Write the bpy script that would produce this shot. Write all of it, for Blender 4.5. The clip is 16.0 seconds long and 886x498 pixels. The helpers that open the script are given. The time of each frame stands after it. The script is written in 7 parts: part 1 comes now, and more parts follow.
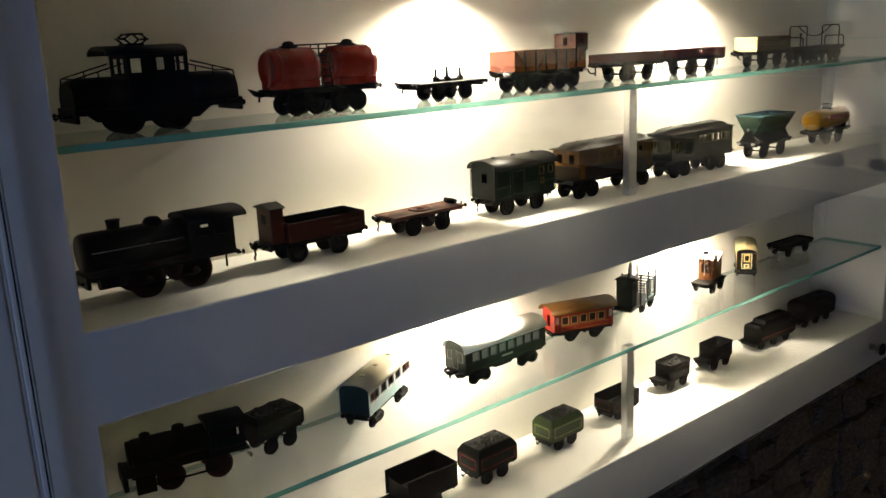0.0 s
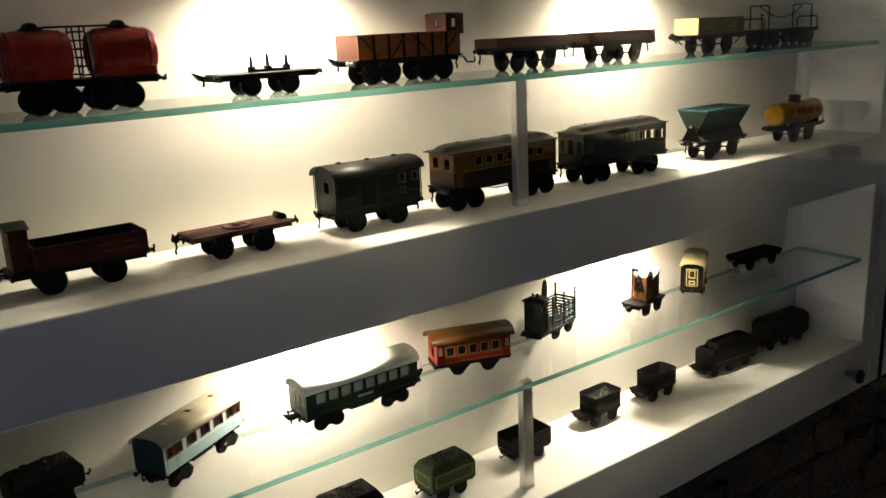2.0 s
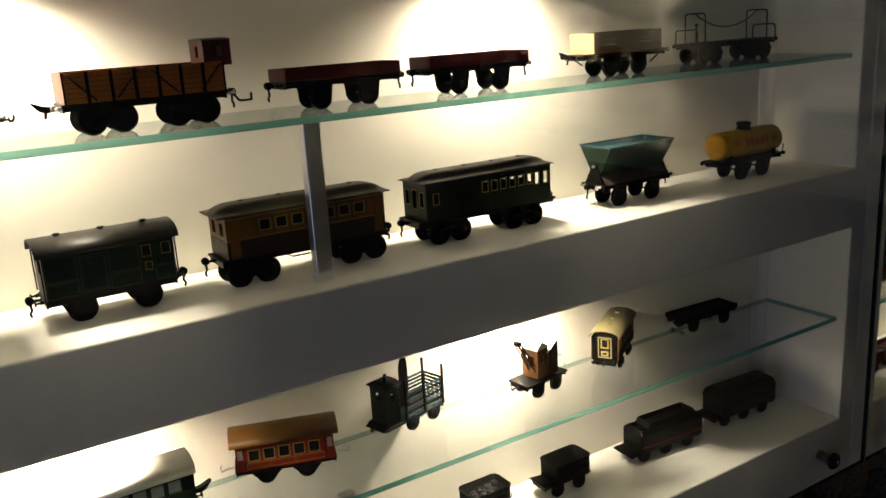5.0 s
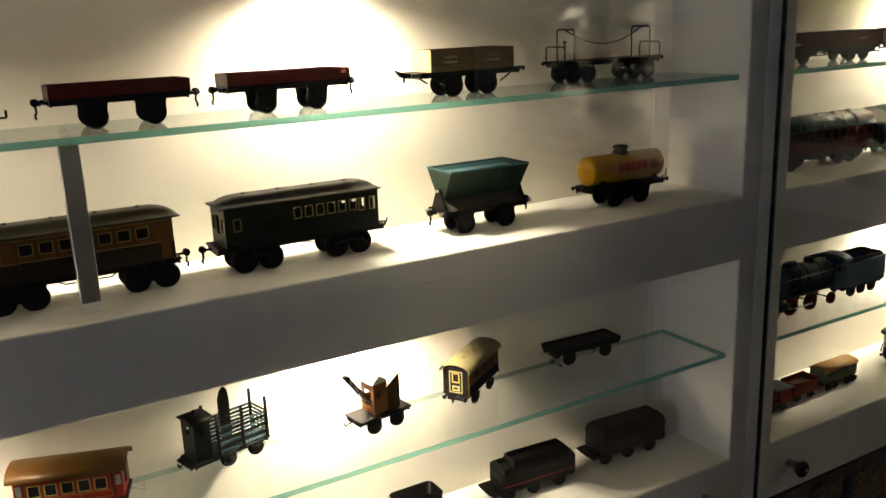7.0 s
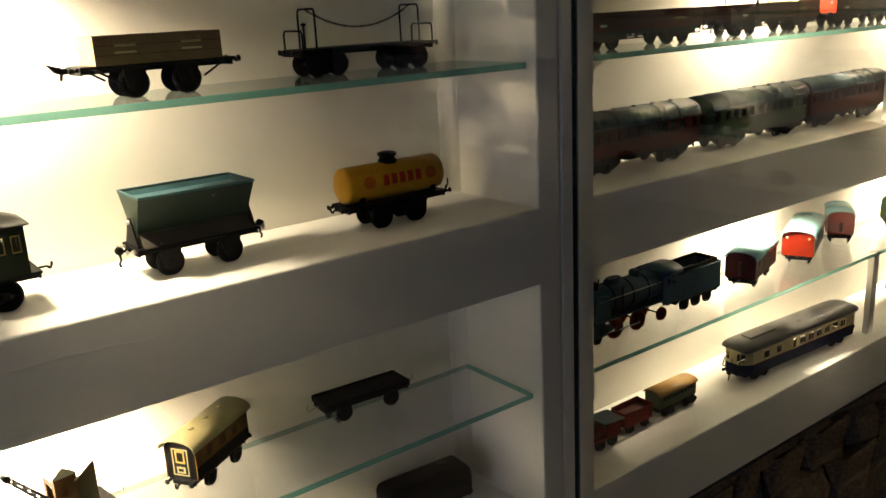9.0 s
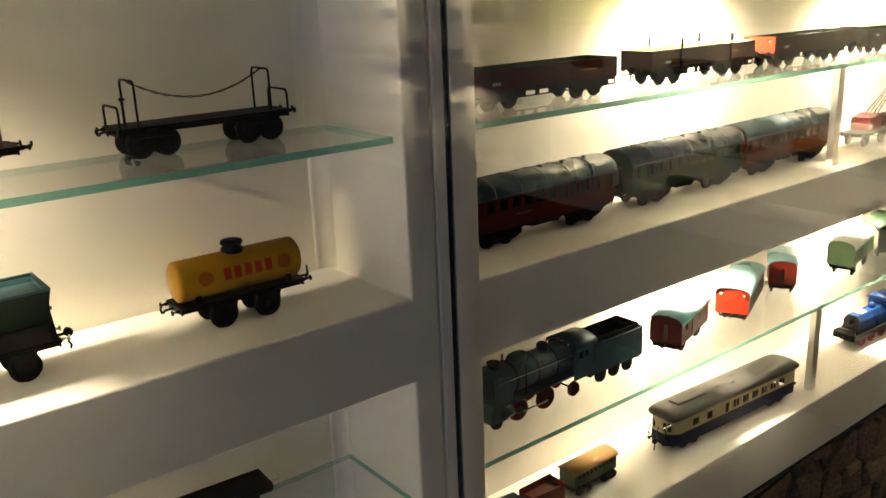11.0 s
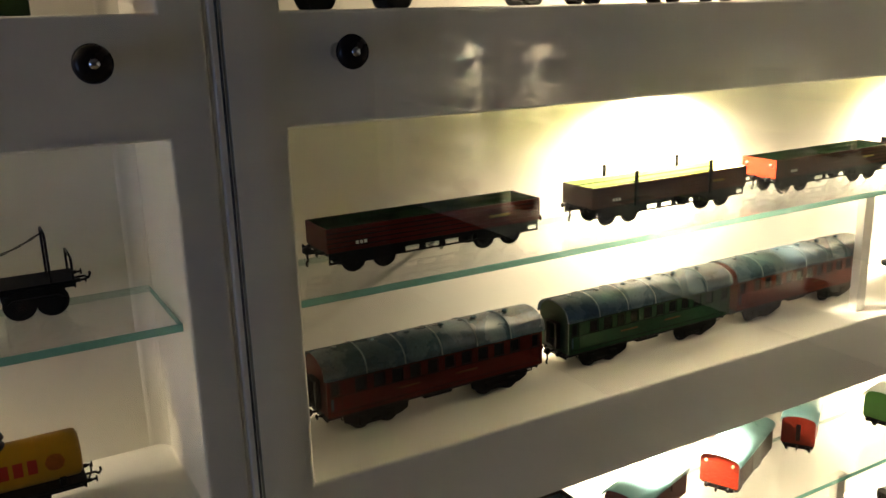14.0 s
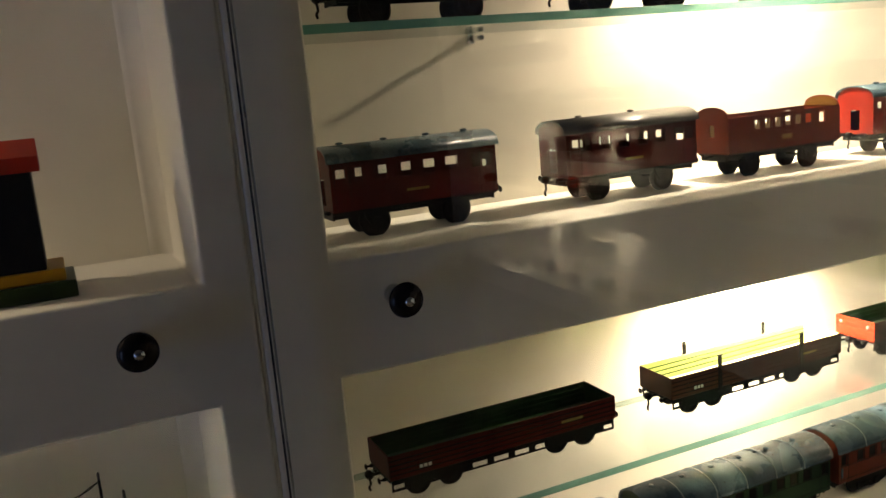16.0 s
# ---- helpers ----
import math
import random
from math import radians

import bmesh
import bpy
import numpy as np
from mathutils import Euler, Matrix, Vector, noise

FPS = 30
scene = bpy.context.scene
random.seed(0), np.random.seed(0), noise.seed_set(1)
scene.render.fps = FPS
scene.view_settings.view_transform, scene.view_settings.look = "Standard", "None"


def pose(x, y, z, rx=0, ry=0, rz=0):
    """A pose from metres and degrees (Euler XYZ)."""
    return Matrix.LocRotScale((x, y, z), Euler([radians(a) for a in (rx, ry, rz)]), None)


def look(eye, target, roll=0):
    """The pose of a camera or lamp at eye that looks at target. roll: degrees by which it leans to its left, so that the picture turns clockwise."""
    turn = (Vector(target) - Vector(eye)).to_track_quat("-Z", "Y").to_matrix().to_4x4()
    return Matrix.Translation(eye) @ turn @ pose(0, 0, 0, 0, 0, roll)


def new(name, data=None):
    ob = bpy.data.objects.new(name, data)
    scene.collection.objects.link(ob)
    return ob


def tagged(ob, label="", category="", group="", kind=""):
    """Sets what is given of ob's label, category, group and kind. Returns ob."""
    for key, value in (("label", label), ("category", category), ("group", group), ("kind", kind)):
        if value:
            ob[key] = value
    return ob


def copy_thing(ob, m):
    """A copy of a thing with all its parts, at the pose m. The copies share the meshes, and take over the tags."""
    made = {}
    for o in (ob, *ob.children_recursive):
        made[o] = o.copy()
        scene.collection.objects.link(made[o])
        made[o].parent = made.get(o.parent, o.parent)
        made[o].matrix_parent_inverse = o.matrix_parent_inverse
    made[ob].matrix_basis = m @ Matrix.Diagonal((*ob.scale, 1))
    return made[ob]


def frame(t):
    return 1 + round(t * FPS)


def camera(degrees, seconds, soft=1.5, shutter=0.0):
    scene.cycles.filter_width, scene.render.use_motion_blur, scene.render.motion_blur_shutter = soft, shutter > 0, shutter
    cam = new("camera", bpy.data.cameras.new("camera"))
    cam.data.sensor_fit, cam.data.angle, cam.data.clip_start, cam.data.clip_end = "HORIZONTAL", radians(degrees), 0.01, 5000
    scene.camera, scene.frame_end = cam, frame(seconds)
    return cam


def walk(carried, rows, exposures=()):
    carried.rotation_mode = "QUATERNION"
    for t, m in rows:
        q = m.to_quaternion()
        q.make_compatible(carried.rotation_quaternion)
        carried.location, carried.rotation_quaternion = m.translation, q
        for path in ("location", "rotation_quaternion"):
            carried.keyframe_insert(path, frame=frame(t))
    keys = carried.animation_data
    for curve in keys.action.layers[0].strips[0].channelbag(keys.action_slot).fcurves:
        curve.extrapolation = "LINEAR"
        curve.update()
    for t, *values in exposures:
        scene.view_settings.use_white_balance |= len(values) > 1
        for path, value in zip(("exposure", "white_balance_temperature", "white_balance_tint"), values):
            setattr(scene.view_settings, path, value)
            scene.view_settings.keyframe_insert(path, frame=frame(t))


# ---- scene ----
cam = camera(54.5, 16.0)
PATH = [
    (0, (0.02, 0.076, 1.497), (1.255, 1.574, 1.017), -2.5),
    (0.5, (0.091, 0.085, 1.487), (1.314, 1.584, 0.981), -3.1),
    (1, (0.186, 0.086, 1.484), (1.394, 1.596, 0.973), -2.0),
    (1.5, (0.283, 0.091, 1.49), (1.47, 1.617, 0.977), -2.4),
    (2, (0.388, 0.081, 1.481), (1.541, 1.633, 0.971), -2.6),
    (2.5, (0.463, 0.083, 1.477), (1.586, 1.659, 0.972), -2.7),
    (3, (0.553, 0.116, 1.462), (1.647, 1.71, 0.953), -2.4),
    (3.5, (0.641, 0.153, 1.469), (1.707, 1.763, 0.948), -3.2),
    (4, (0.725, 0.163, 1.486), (1.767, 1.788, 0.964), -3.1),
    (4.2, (0.748, 0.16, 1.491), (1.783, 1.79, 0.971), -3.6),
    (6.5, (1.05, 0.044, 1.499), (2.028, 1.714, 0.997), -2.4),
    (7, (1.124, 0.044, 1.505), (2.091, 1.718, 0.992), -2.3),
    (7.5, (1.213, 0.079, 1.496), (2.229, 1.726, 0.988), -3.3),
    (8, (1.286, 0.153, 1.493), (2.379, 1.75, 0.99), -4.0),
    (8.5, (1.364, 0.17, 1.491), (2.503, 1.729, 0.971), -3.4),
    (9, (1.446, 0.157, 1.478), (2.603, 1.697, 0.938), -2.9),
    (9.5, (1.556, 0.142, 1.479), (2.724, 1.671, 0.934), -1.7),
    (9.7, (1.599, 0.13, 1.505), (2.763, 1.659, 0.951), -0.7),
    (11.8, (1.7425, 0.239, 1.5925), (2.9155, 1.7455, 0.9985), -3.2),
    (12, (1.7845, 0.242, 1.6075), (2.952, 1.749, 1.0025), -3.05),
    (12.5, (1.8825, 0.247, 1.615), (3.022, 1.791, 1.0525), -2.9),
    (13, (1.9705, 0.2435, 1.63), (3.0245, 1.8565, 1.096), -2.0),
    (13.5, (2.034, 0.227, 1.6465), (3.026, 1.882, 1.1215), -1.9),
    (14, (2.072, 0.218, 1.6675), (3.019, 1.904, 1.16), -1.8),
    (14.5, (2.0875, 0.2325, 1.6925), (3.0105, 1.9365, 1.2005), -1.95),
    (15, (2.112, 0.249, 1.729), (3.0035, 1.9785, 1.27), -3.6),
    (15.5, (2.1295, 0.2675, 1.776), (2.9895, 2.0215, 1.3525), -4.85),
    (16, (2.137, 0.278, 1.828), (2.9325, 2.0725, 1.446), -5.0),
]
walk(cam, [(t, look(eye, target, roll)) for t, eye, target, roll in PATH], [
    (0.0, 0.03, 6100, 10), (1.5, -0.43, 6150, 10), (3.5, -0.86, 6250, 10), (4.2, -0.84, 6250, 10), (6.5, -0.2, 6450, 10), (7.0, -0.15, 6500, 10), (8.0, -0.12, 6600, 10),
    (9.0, 0.0, 6800, 11), (9.5, 0.18, 6900, 11), (12.0, 0.95, 6900, 11), (13.0, 0.94, 6800, 11), (13.5, 0.87, 6800, 11), (14.5, 0.6, 6800, 12), (16.0, 0.43, 6850, 13)])

# ---- light ----
world = bpy.data.worlds.new("room_air")
scene.world = world
world.use_nodes = True
world.node_tree.nodes["Background"].inputs[0].default_value = (0.55, 0.62, 0.8, 1)
world.node_tree.nodes["Background"].inputs[1].default_value = 0.006

WARM = (1, 0.84, 0.63)
SPOT_WATTS = {(0, 0): 36.5, (1, 0): 28.0, (0, 1): 31.5, (1, 1): 31.0, (0, 2): 14.0, (1, 2): 28.0}


# ---- materials ----
def mat(name, color, rough=0.4, metal=0.0, var=0.18, scale=90.0, bump=0.12, wear=0.0, wear_color=(0.25, 0.23, 0.2), coat=0.0, spec=0.16):
    """Painted or plain surface: two scales of colour variation, fine relief, optional chips of wear."""
    m = bpy.data.materials.new(name)
    m.use_nodes = True
    n, l = m.node_tree.nodes, m.node_tree.links
    b = n["Principled BSDF"]
    b.inputs["Roughness"].default_value = rough
    b.inputs["Metallic"].default_value = metal
    b.inputs["Coat Weight"].default_value = coat
    b.inputs["Specular IOR Level"].default_value = spec
    tc = n.new("ShaderNodeTexCoord")
    big, fine = n.new("ShaderNodeTexNoise"), n.new("ShaderNodeTexNoise")
    big.inputs["Scale"].default_value, fine.inputs["Scale"].default_value = scale * 0.25, scale * 4
    big.inputs["Detail"].default_value, fine.inputs["Detail"].default_value = 4, 3
    for t in (big, fine):
        l.new(tc.outputs["Object"], t.inputs["Vector"])
    ramp = n.new("ShaderNodeMapRange")
    ramp.inputs["From Min"].default_value, ramp.inputs["From Max"].default_value = 0.3, 0.7
    ramp.inputs["To Min"].default_value, ramp.inputs["To Max"].default_value = 1 - var, 1 + var
    l.new(big.outputs["Fac"], ramp.inputs["Value"])
    ramp2 = n.new("ShaderNodeMapRange")
    ramp2.inputs["From Min"].default_value, ramp2.inputs["From Max"].default_value = 0.3, 0.7
    ramp2.inputs["To Min"].default_value, ramp2.inputs["To Max"].default_value = 1 - var * 0.5, 1 + var * 0.5
    l.new(fine.outputs["Fac"], ramp2.inputs["Value"])
    mul = n.new("ShaderNodeMath")
    mul.operation = "MULTIPLY"
    l.new(ramp.outputs[0], mul.inputs[0])
    l.new(ramp2.outputs[0], mul.inputs[1])
    hsv = n.new("ShaderNodeHueSaturation")
    hsv.inputs["Color"].default_value = (*color, 1)
    l.new(mul.outputs[0], hsv.inputs["Value"])
    out = hsv.outputs[0]
    if wear > 0:
        chips = n.new("ShaderNodeTexNoise")
        chips.inputs["Scale"].default_value, chips.inputs["Detail"].default_value = scale * 1.3, 6
        chips.inputs["Roughness"].default_value = 0.7
        l.new(tc.outputs["Object"], chips.inputs["Vector"])
        cut = n.new("ShaderNodeMapRange")
        cut.inputs["From Min"].default_value, cut.inputs["From Max"].default_value = 0.68 - wear * 0.2, 0.72 - wear * 0.2
        l.new(chips.outputs["Fac"], cut.inputs["Value"])
        mix = n.new("ShaderNodeMix")
        mix.data_type = "RGBA"
        mix.inputs[7].default_value = (*wear_color, 1)
        l.new(cut.outputs[0], mix.inputs[0])
        l.new(out, mix.inputs[6])
        out = mix.outputs[2]
    l.new(out, b.inputs["Base Color"])
    rr = n.new("ShaderNodeMapRange")
    rr.inputs["To Min"].default_value, rr.inputs["To Max"].default_value = max(0.05, rough - 0.12), min(1, rough + 0.12)
    l.new(big.outputs["Fac"], rr.inputs["Value"])
    l.new(rr.outputs[0], b.inputs["Roughness"])
    if bump > 0:
        bp = n.new("ShaderNodeBump")
        bp.inputs["Strength"].default_value, bp.inputs["Distance"].default_value = bump, 0.002
        l.new(fine.outputs["Fac"], bp.inputs["Height"])
        l.new(bp.outputs[0], b.inputs["Normal"])
    return m


def pane_glass(name, tint, gloss, f0=0.024):
    """Clear sheet glass: passes light straight, mirrors by its Fresnel gloss."""
    m = bpy.data.materials.new(name)
    m.use_nodes = True
    n, l = m.node_tree.nodes, m.node_tree.links
    n.remove(n["Principled BSDF"])
    tr, gl, lw, mx = n.new("ShaderNodeBsdfTransparent"), n.new("ShaderNodeBsdfGlossy"), n.new("ShaderNodeLayerWeight"), n.new("ShaderNodeMixShader")
    tr.inputs[0].default_value = (*tint, 1)
    gl.inputs["Roughness"].default_value = gloss
    po, sc = n.new("ShaderNodeMath"), n.new("ShaderNodeMath")
    po.operation, po.inputs[1].default_value = "POWER", 5.0
    sc.operation, sc.inputs[1].default_value, sc.inputs[2].default_value = "MULTIPLY_ADD", 0.9, f0
    lw.inputs[0].default_value = 0.5
    l.new(lw.outputs["Facing"], po.inputs[0])
    l.new(po.outputs[0], sc.inputs[0])
    l.new(sc.outputs[0], mx.inputs[0])
    l.new(tr.outputs[0], mx.inputs[1])
    l.new(gl.outputs[0], mx.inputs[2])
    l.new(mx.outputs[0], n["Material Output"].inputs["Surface"])
    return m


def edge_glass(name, color):
    """The cut edge of sheet glass, where the light that runs inside it comes out green."""
    m = bpy.data.materials.new(name)
    m.use_nodes = True
    b = m.node_tree.nodes["Principled BSDF"]
    b.inputs["Base Color"].default_value = (*color, 1)
    b.inputs["Roughness"].default_value = 0.25
    b.inputs["Transmission Weight"].default_value = 0.45
    b.inputs["IOR"].default_value = 1.5
    return m


def lamp_glow(name, strength):
    m = bpy.data.materials.new(name)
    m.use_nodes = True
    b = m.node_tree.nodes["Principled BSDF"]
    b.inputs["Emission Color"].default_value = (*WARM, 1)
    b.inputs["Emission Strength"].default_value = strength
    return m


PLASTER = mat("white_plaster_paint", (0.765, 0.745, 0.68), 0.6, var=0.04, scale=9, bump=0.12)
BACKING = mat("cream_backing_board", (0.82, 0.79, 0.695), 0.7, var=0.05, scale=7, bump=0.08)
CEILING = mat("grey_ceiling_paint", (0.13, 0.128, 0.124), 0.8, var=0.05, scale=5)
ROOM_WALL = mat("dim_room_wall", (0.1, 0.098, 0.095), 0.8, var=0.1, scale=5)
FLOOR = mat("dark_floor", (0.065, 0.056, 0.043), 0.45, var=0.2, scale=8)
STONE = mat("brown_field_stone", (0.14, 0.1, 0.06), 0.85, var=0.45, scale=45, bump=0.9)
MORTAR = mat("dark_joint", (0.03, 0.025, 0.019), 0.95, var=0.3, scale=40, bump=0.8)
SHELF_GLASS = pane_glass("shelf_glass", (0.975, 0.99, 0.985), 0.0, 0.04)
FRONT_GLASS = pane_glass("front_glass", (0.985, 0.985, 0.975), 0.0, 0.042)
EDGE = edge_glass("green_glass_edge", (0.2, 0.62, 0.52))
# tone per side painted in place of light: back dim, left lit, rest dark
EDGE_BACK = pane_glass("glass_edge_painted_dim", (0.5, 0.66, 0.63), 0.05)
EDGE_PALE = mat("glass_edge_painted_lit", (0.27, 0.28, 0.2), 0.3, var=0.2)
EDGE_DARK = mat("glass_edge_painted_dark", (0.003, 0.009, 0.008), 0.25, var=0.2)
ALU = mat("brushed_aluminium", (0.66, 0.65, 0.63), 0.32, 0.9, var=0.1, scale=60)
CHROME = mat("chrome", (0.75, 0.75, 0.75), 0.15, 1.0, var=0.05)
KNOB = mat("dark_bronze_knob", (0.02, 0.017, 0.014), 0.25, 0.3, var=0.2)
LAMP = lamp_glow("lamp_lens", 40)
BLACK = mat("black_tin", (0.0045, 0.0043, 0.0042), 0.42, spec=0.1, var=0.35, wear=0.1, wear_color=(0.035, 0.029, 0.025))
WOOD = mat("wood_litho", (0.13, 0.05, 0.014), 0.42, var=0.3, wear=0.15, wear_color=(0.05, 0.02, 0.01))
BOARD_END = mat("pale_board_end", (0.3, 0.21, 0.1), 0.45, var=0.25, wear=0.15, wear_color=(0.12, 0.08, 0.04))
SOOT = mat("worn_black_tin", (0.0022, 0.00209, 0.00198), 0.5, spec=0.08, var=0.4, wear=0.12, wear_color=(0.02, 0.017, 0.014))
WHEEL = mat("cast_wheel", (0.0045, 0.0041, 0.0037), 0.42, 0.1, var=0.3, spec=0.12)
WHEEL_BROWN = mat("dull_red_brown_wheel", (0.035, 0.0115, 0.007), 0.45, var=0.3, spec=0.1)
WHEEL_RED = mat("red_wheel", (0.22, 0.016, 0.009), 0.4, var=0.25)
MINI_RED = mat("toy_red_paint", (0.13, 0.008, 0.0035), 0.4, spec=0.07, var=0.25, wear=0.1, wear_color=(0.08, 0.02, 0.012))
MINI_GREEN = mat("pale_litho_green", (0.04, 0.065, 0.03), 0.4, var=0.25, wear=0.1)
TAN_ROOF = mat("tan_roof", (0.4, 0.23, 0.07), 0.35, var=0.2, wear=0.1, wear_color=(0.2, 0.1, 0.03))
RUST = mat("rust_red_paint", (0.1, 0.0135, 0.005), 0.42, spec=0.08, var=0.25, wear=0.1, wear_color=(0.07, 0.02, 0.012))
EXPRESS_GREEN = mat("express_green_paint", (0.012, 0.04, 0.017), 0.42, spec=0.08, var=0.25, wear=0.1)
TIN = mat("bare_tin", (0.5, 0.48, 0.44), 0.3, 0.9, var=0.15)
COAL = mat("coal", (0.014, 0.0133, 0.0125), 0.35, spec=0.3, var=0.75, scale=200, bump=1.0)
RED_BARREL = mat("red_barrel_paint", (0.3, 0.016, 0.006), 0.28, var=0.2, coat=0.4, wear=0.08, wear_color=(0.2, 0.03, 0.02))
BROWN = mat("rust_brown_paint", (0.05, 0.0125, 0.0052), 0.4, var=0.3, wear=0.15, wear_color=(0.06, 0.03, 0.02))
GONDOLA = mat("orange_brown_wood_print", (0.2, 0.058, 0.0125), 0.42, spec=0.1, var=0.3, wear=0.1, wear_color=(0.1, 0.04, 0.02))
PINK = mat("faded_red_brown", (0.1267, 0.04992, 0.03456), 0.5, var=0.25, wear=0.12, wear_color=(0.12, 0.06, 0.05))
MAROON = mat("maroon_paint", (0.075, 0.0085, 0.007), 0.35, var=0.25, wear=0.1, wear_color=(0.05, 0.02, 0.02))
WINE = mat("wine_red_paint", (0.07, 0.0066, 0.0034), 0.42, spec=0.08, var=0.25, wear=0.08, wear_color=(0.08, 0.03, 0.025))
SCARLET = mat("scarlet_paint", (0.1979, 0.01365, 0.006825), 0.35, var=0.15)
DULL_SCARLET = mat("dull_scarlet_paint", (0.14, 0.014, 0.006), 0.4, var=0.2, wear=0.08, wear_color=(0.06, 0.015, 0.01))
HOOD_BROWN = mat("olive_brown_print", (0.055, 0.032, 0.01), 0.42, var=0.3, wear=0.12, wear_color=(0.03, 0.02, 0.01))
VAN_BROWN = mat("grey_brown_wood_print", (0.085, 0.05, 0.032), 0.42, var=0.25, wear=0.1, wear_color=(0.05, 0.03, 0.02))
ORANGE = mat("orange_red_paint", (0.17, 0.0125, 0.0025), 0.35, var=0.12)
ORANGE_END = mat("orange_end_board", (0.22, 0.0165, 0.0035), 0.4, var=0.15, wear=0.05)
OCHRE = mat("ochre_tin", (0.1, 0.045, 0.0065), 0.38, var=0.2, wear=0.1, wear_color=(0.15, 0.09, 0.03))
TAN = mat("tan_wood_print", (0.1144, 0.0792, 0.0396), 0.45, var=0.25, wear=0.1)
CREAM = mat("cream_paint", (0.33, 0.28, 0.15), 0.4, var=0.12, wear=0.06)
CREAM_ROOF = mat("cream_roof", (0.434, 0.406, 0.294), 0.35, var=0.1, wear=0.1)
WHITE_ROOF = mat("white_roof", (0.78, 0.78, 0.72), 0.35, var=0.08, wear=0.05)
VAN_GREEN = mat("deep_green_paint", (0.00189, 0.00651, 0.00441), 0.42, var=0.3, wear=0.1)
COACH_GREEN = mat("olive_green_paint", (0.00483, 0.00903, 0.00357), 0.42, var=0.25, wear=0.1)
GREEN = mat("coach_green_paint", (0.00561, 0.01328, 0.00612), 0.38, var=0.2, wear=0.08)
APPLE = mat("apple_green_paint", (0.026, 0.047, 0.0105), 0.35, var=0.2, wear=0.1)
SPRING_GREEN = mat("spring_green_paint", (0.055, 0.15, 0.03), 0.35, var=0.18, wear=0.08)
CRANE_RED = mat("bright_crane_red", (0.3, 0.022, 0.012), 0.35, var=0.15, wear=0.06, wear_color=(0.1, 0.02, 0.012))
HOPPER = mat("sea_green_paint", (0.01, 0.021, 0.0125), 0.38, var=0.15, wear=0.08)
HOPPER_TOP = mat("sky_blue_lining", (0.045, 0.1, 0.112), 0.45, var=0.15)
DECK_GREY = mat("dull_grey_brown_tin", (0.05, 0.042, 0.034), 0.55, var=0.3, wear=0.12)
DARK_TEAL = mat("dark_teal_paint", (0.0096, 0.03375, 0.0319), 0.4, var=0.25)
PALE_TEAL = mat("pale_teal_paint", (0.26, 0.37, 0.37), 0.38, var=0.12)
PALE_BLUE = mat("pale_blue_white_paint", (0.4, 0.496, 0.48), 0.36, var=0.1)
YELLOW = mat("yellow_tank_paint", (0.44, 0.225, 0.01), 0.35, var=0.12, wear=0.05, wear_color=(0.3, 0.15, 0.02))
SIGN_RED = mat("red_print", (0.38, 0.03, 0.015), 0.4, var=0.15)
FADED_RED = mat("faded_red_print", (0.36, 0.1, 0.012), 0.4, var=0.3)
GOLD = mat("gold_lining", (0.26, 0.19, 0.045), 0.4, var=0.15)
DULL_LINE = mat("dull_olive_lining", (0.045, 0.055, 0.02), 0.45, var=0.2)
LIME = mat("lime_lining", (0.275, 0.31, 0.06), 0.4, var=0.1)
SLATE = mat("slate_blue_roof", (0.052, 0.092, 0.118), 0.27, 0.0, var=0.42, bump=0.2, wear=0.28, wear_color=(0.022, 0.034, 0.04), spec=0.4)
SLATE_RIB = mat("rubbed_slate_rib", (0.17, 0.22, 0.235), 0.3, var=0.3, wear=0.2, wear_color=(0.05, 0.07, 0.08), spec=0.4)
GREY_ROOF = mat("dark_grey_roof", (0.0125, 0.0112, 0.0085), 0.42, var=0.25, wear=0.12, wear_color=(0.05, 0.046, 0.04), spec=0.2)
OLIVE_ROOF = mat("olive_brown_roof", (0.042, 0.036, 0.019), 0.4, var=0.2, wear=0.12, wear_color=(0.14, 0.12, 0.08), spec=0.2)
OLIVE_CREAM = mat("olive_cream_roof", (0.27, 0.24, 0.12), 0.4, var=0.15, wear=0.1)
UMBER = mat("umber_litho", (0.02, 0.0125, 0.0055), 0.4, var=0.3, wear=0.12)
GREY_TIN = mat("warm_grey_tin", (0.06, 0.0585, 0.055), 0.33, 0.2, var=0.15)
CYAN_ROOF = mat("pale_cyan_roof", (0.23, 0.42, 0.44), 0.3, 0.1, var=0.12)
LOCO_BLUE = mat("steel_blue_paint", (0.014, 0.046, 0.078), 0.33, var=0.25, wear=0.08)
DEEP_BLUE = mat("navy_paint", (0.0045, 0.0095, 0.034), 0.4, spec=0.06, var=0.25, wear=0.05)
BRIGHT_BLUE = mat("royal_blue_paint", (0.01, 0.04, 0.15), 0.3, var=0.15)
PANE = mat("milky_window", (0.35, 0.364, 0.322), 0.25, var=0.1)
DARK_PANE = mat("dark_window", (0.012, 0.012, 0.012), 0.2, var=0.1)
LIME_IN = mat("lime_yellow_inside", (0.5, 0.55, 0.27), 0.45, var=0.15)
DARK_GREEN_IN = mat("dark_green_inside", (0.02, 0.06, 0.025), 0.5, var=0.3)
WHITE_PRINT = mat("white_print", (0.6, 0.58, 0.5), 0.5, var=0.1)


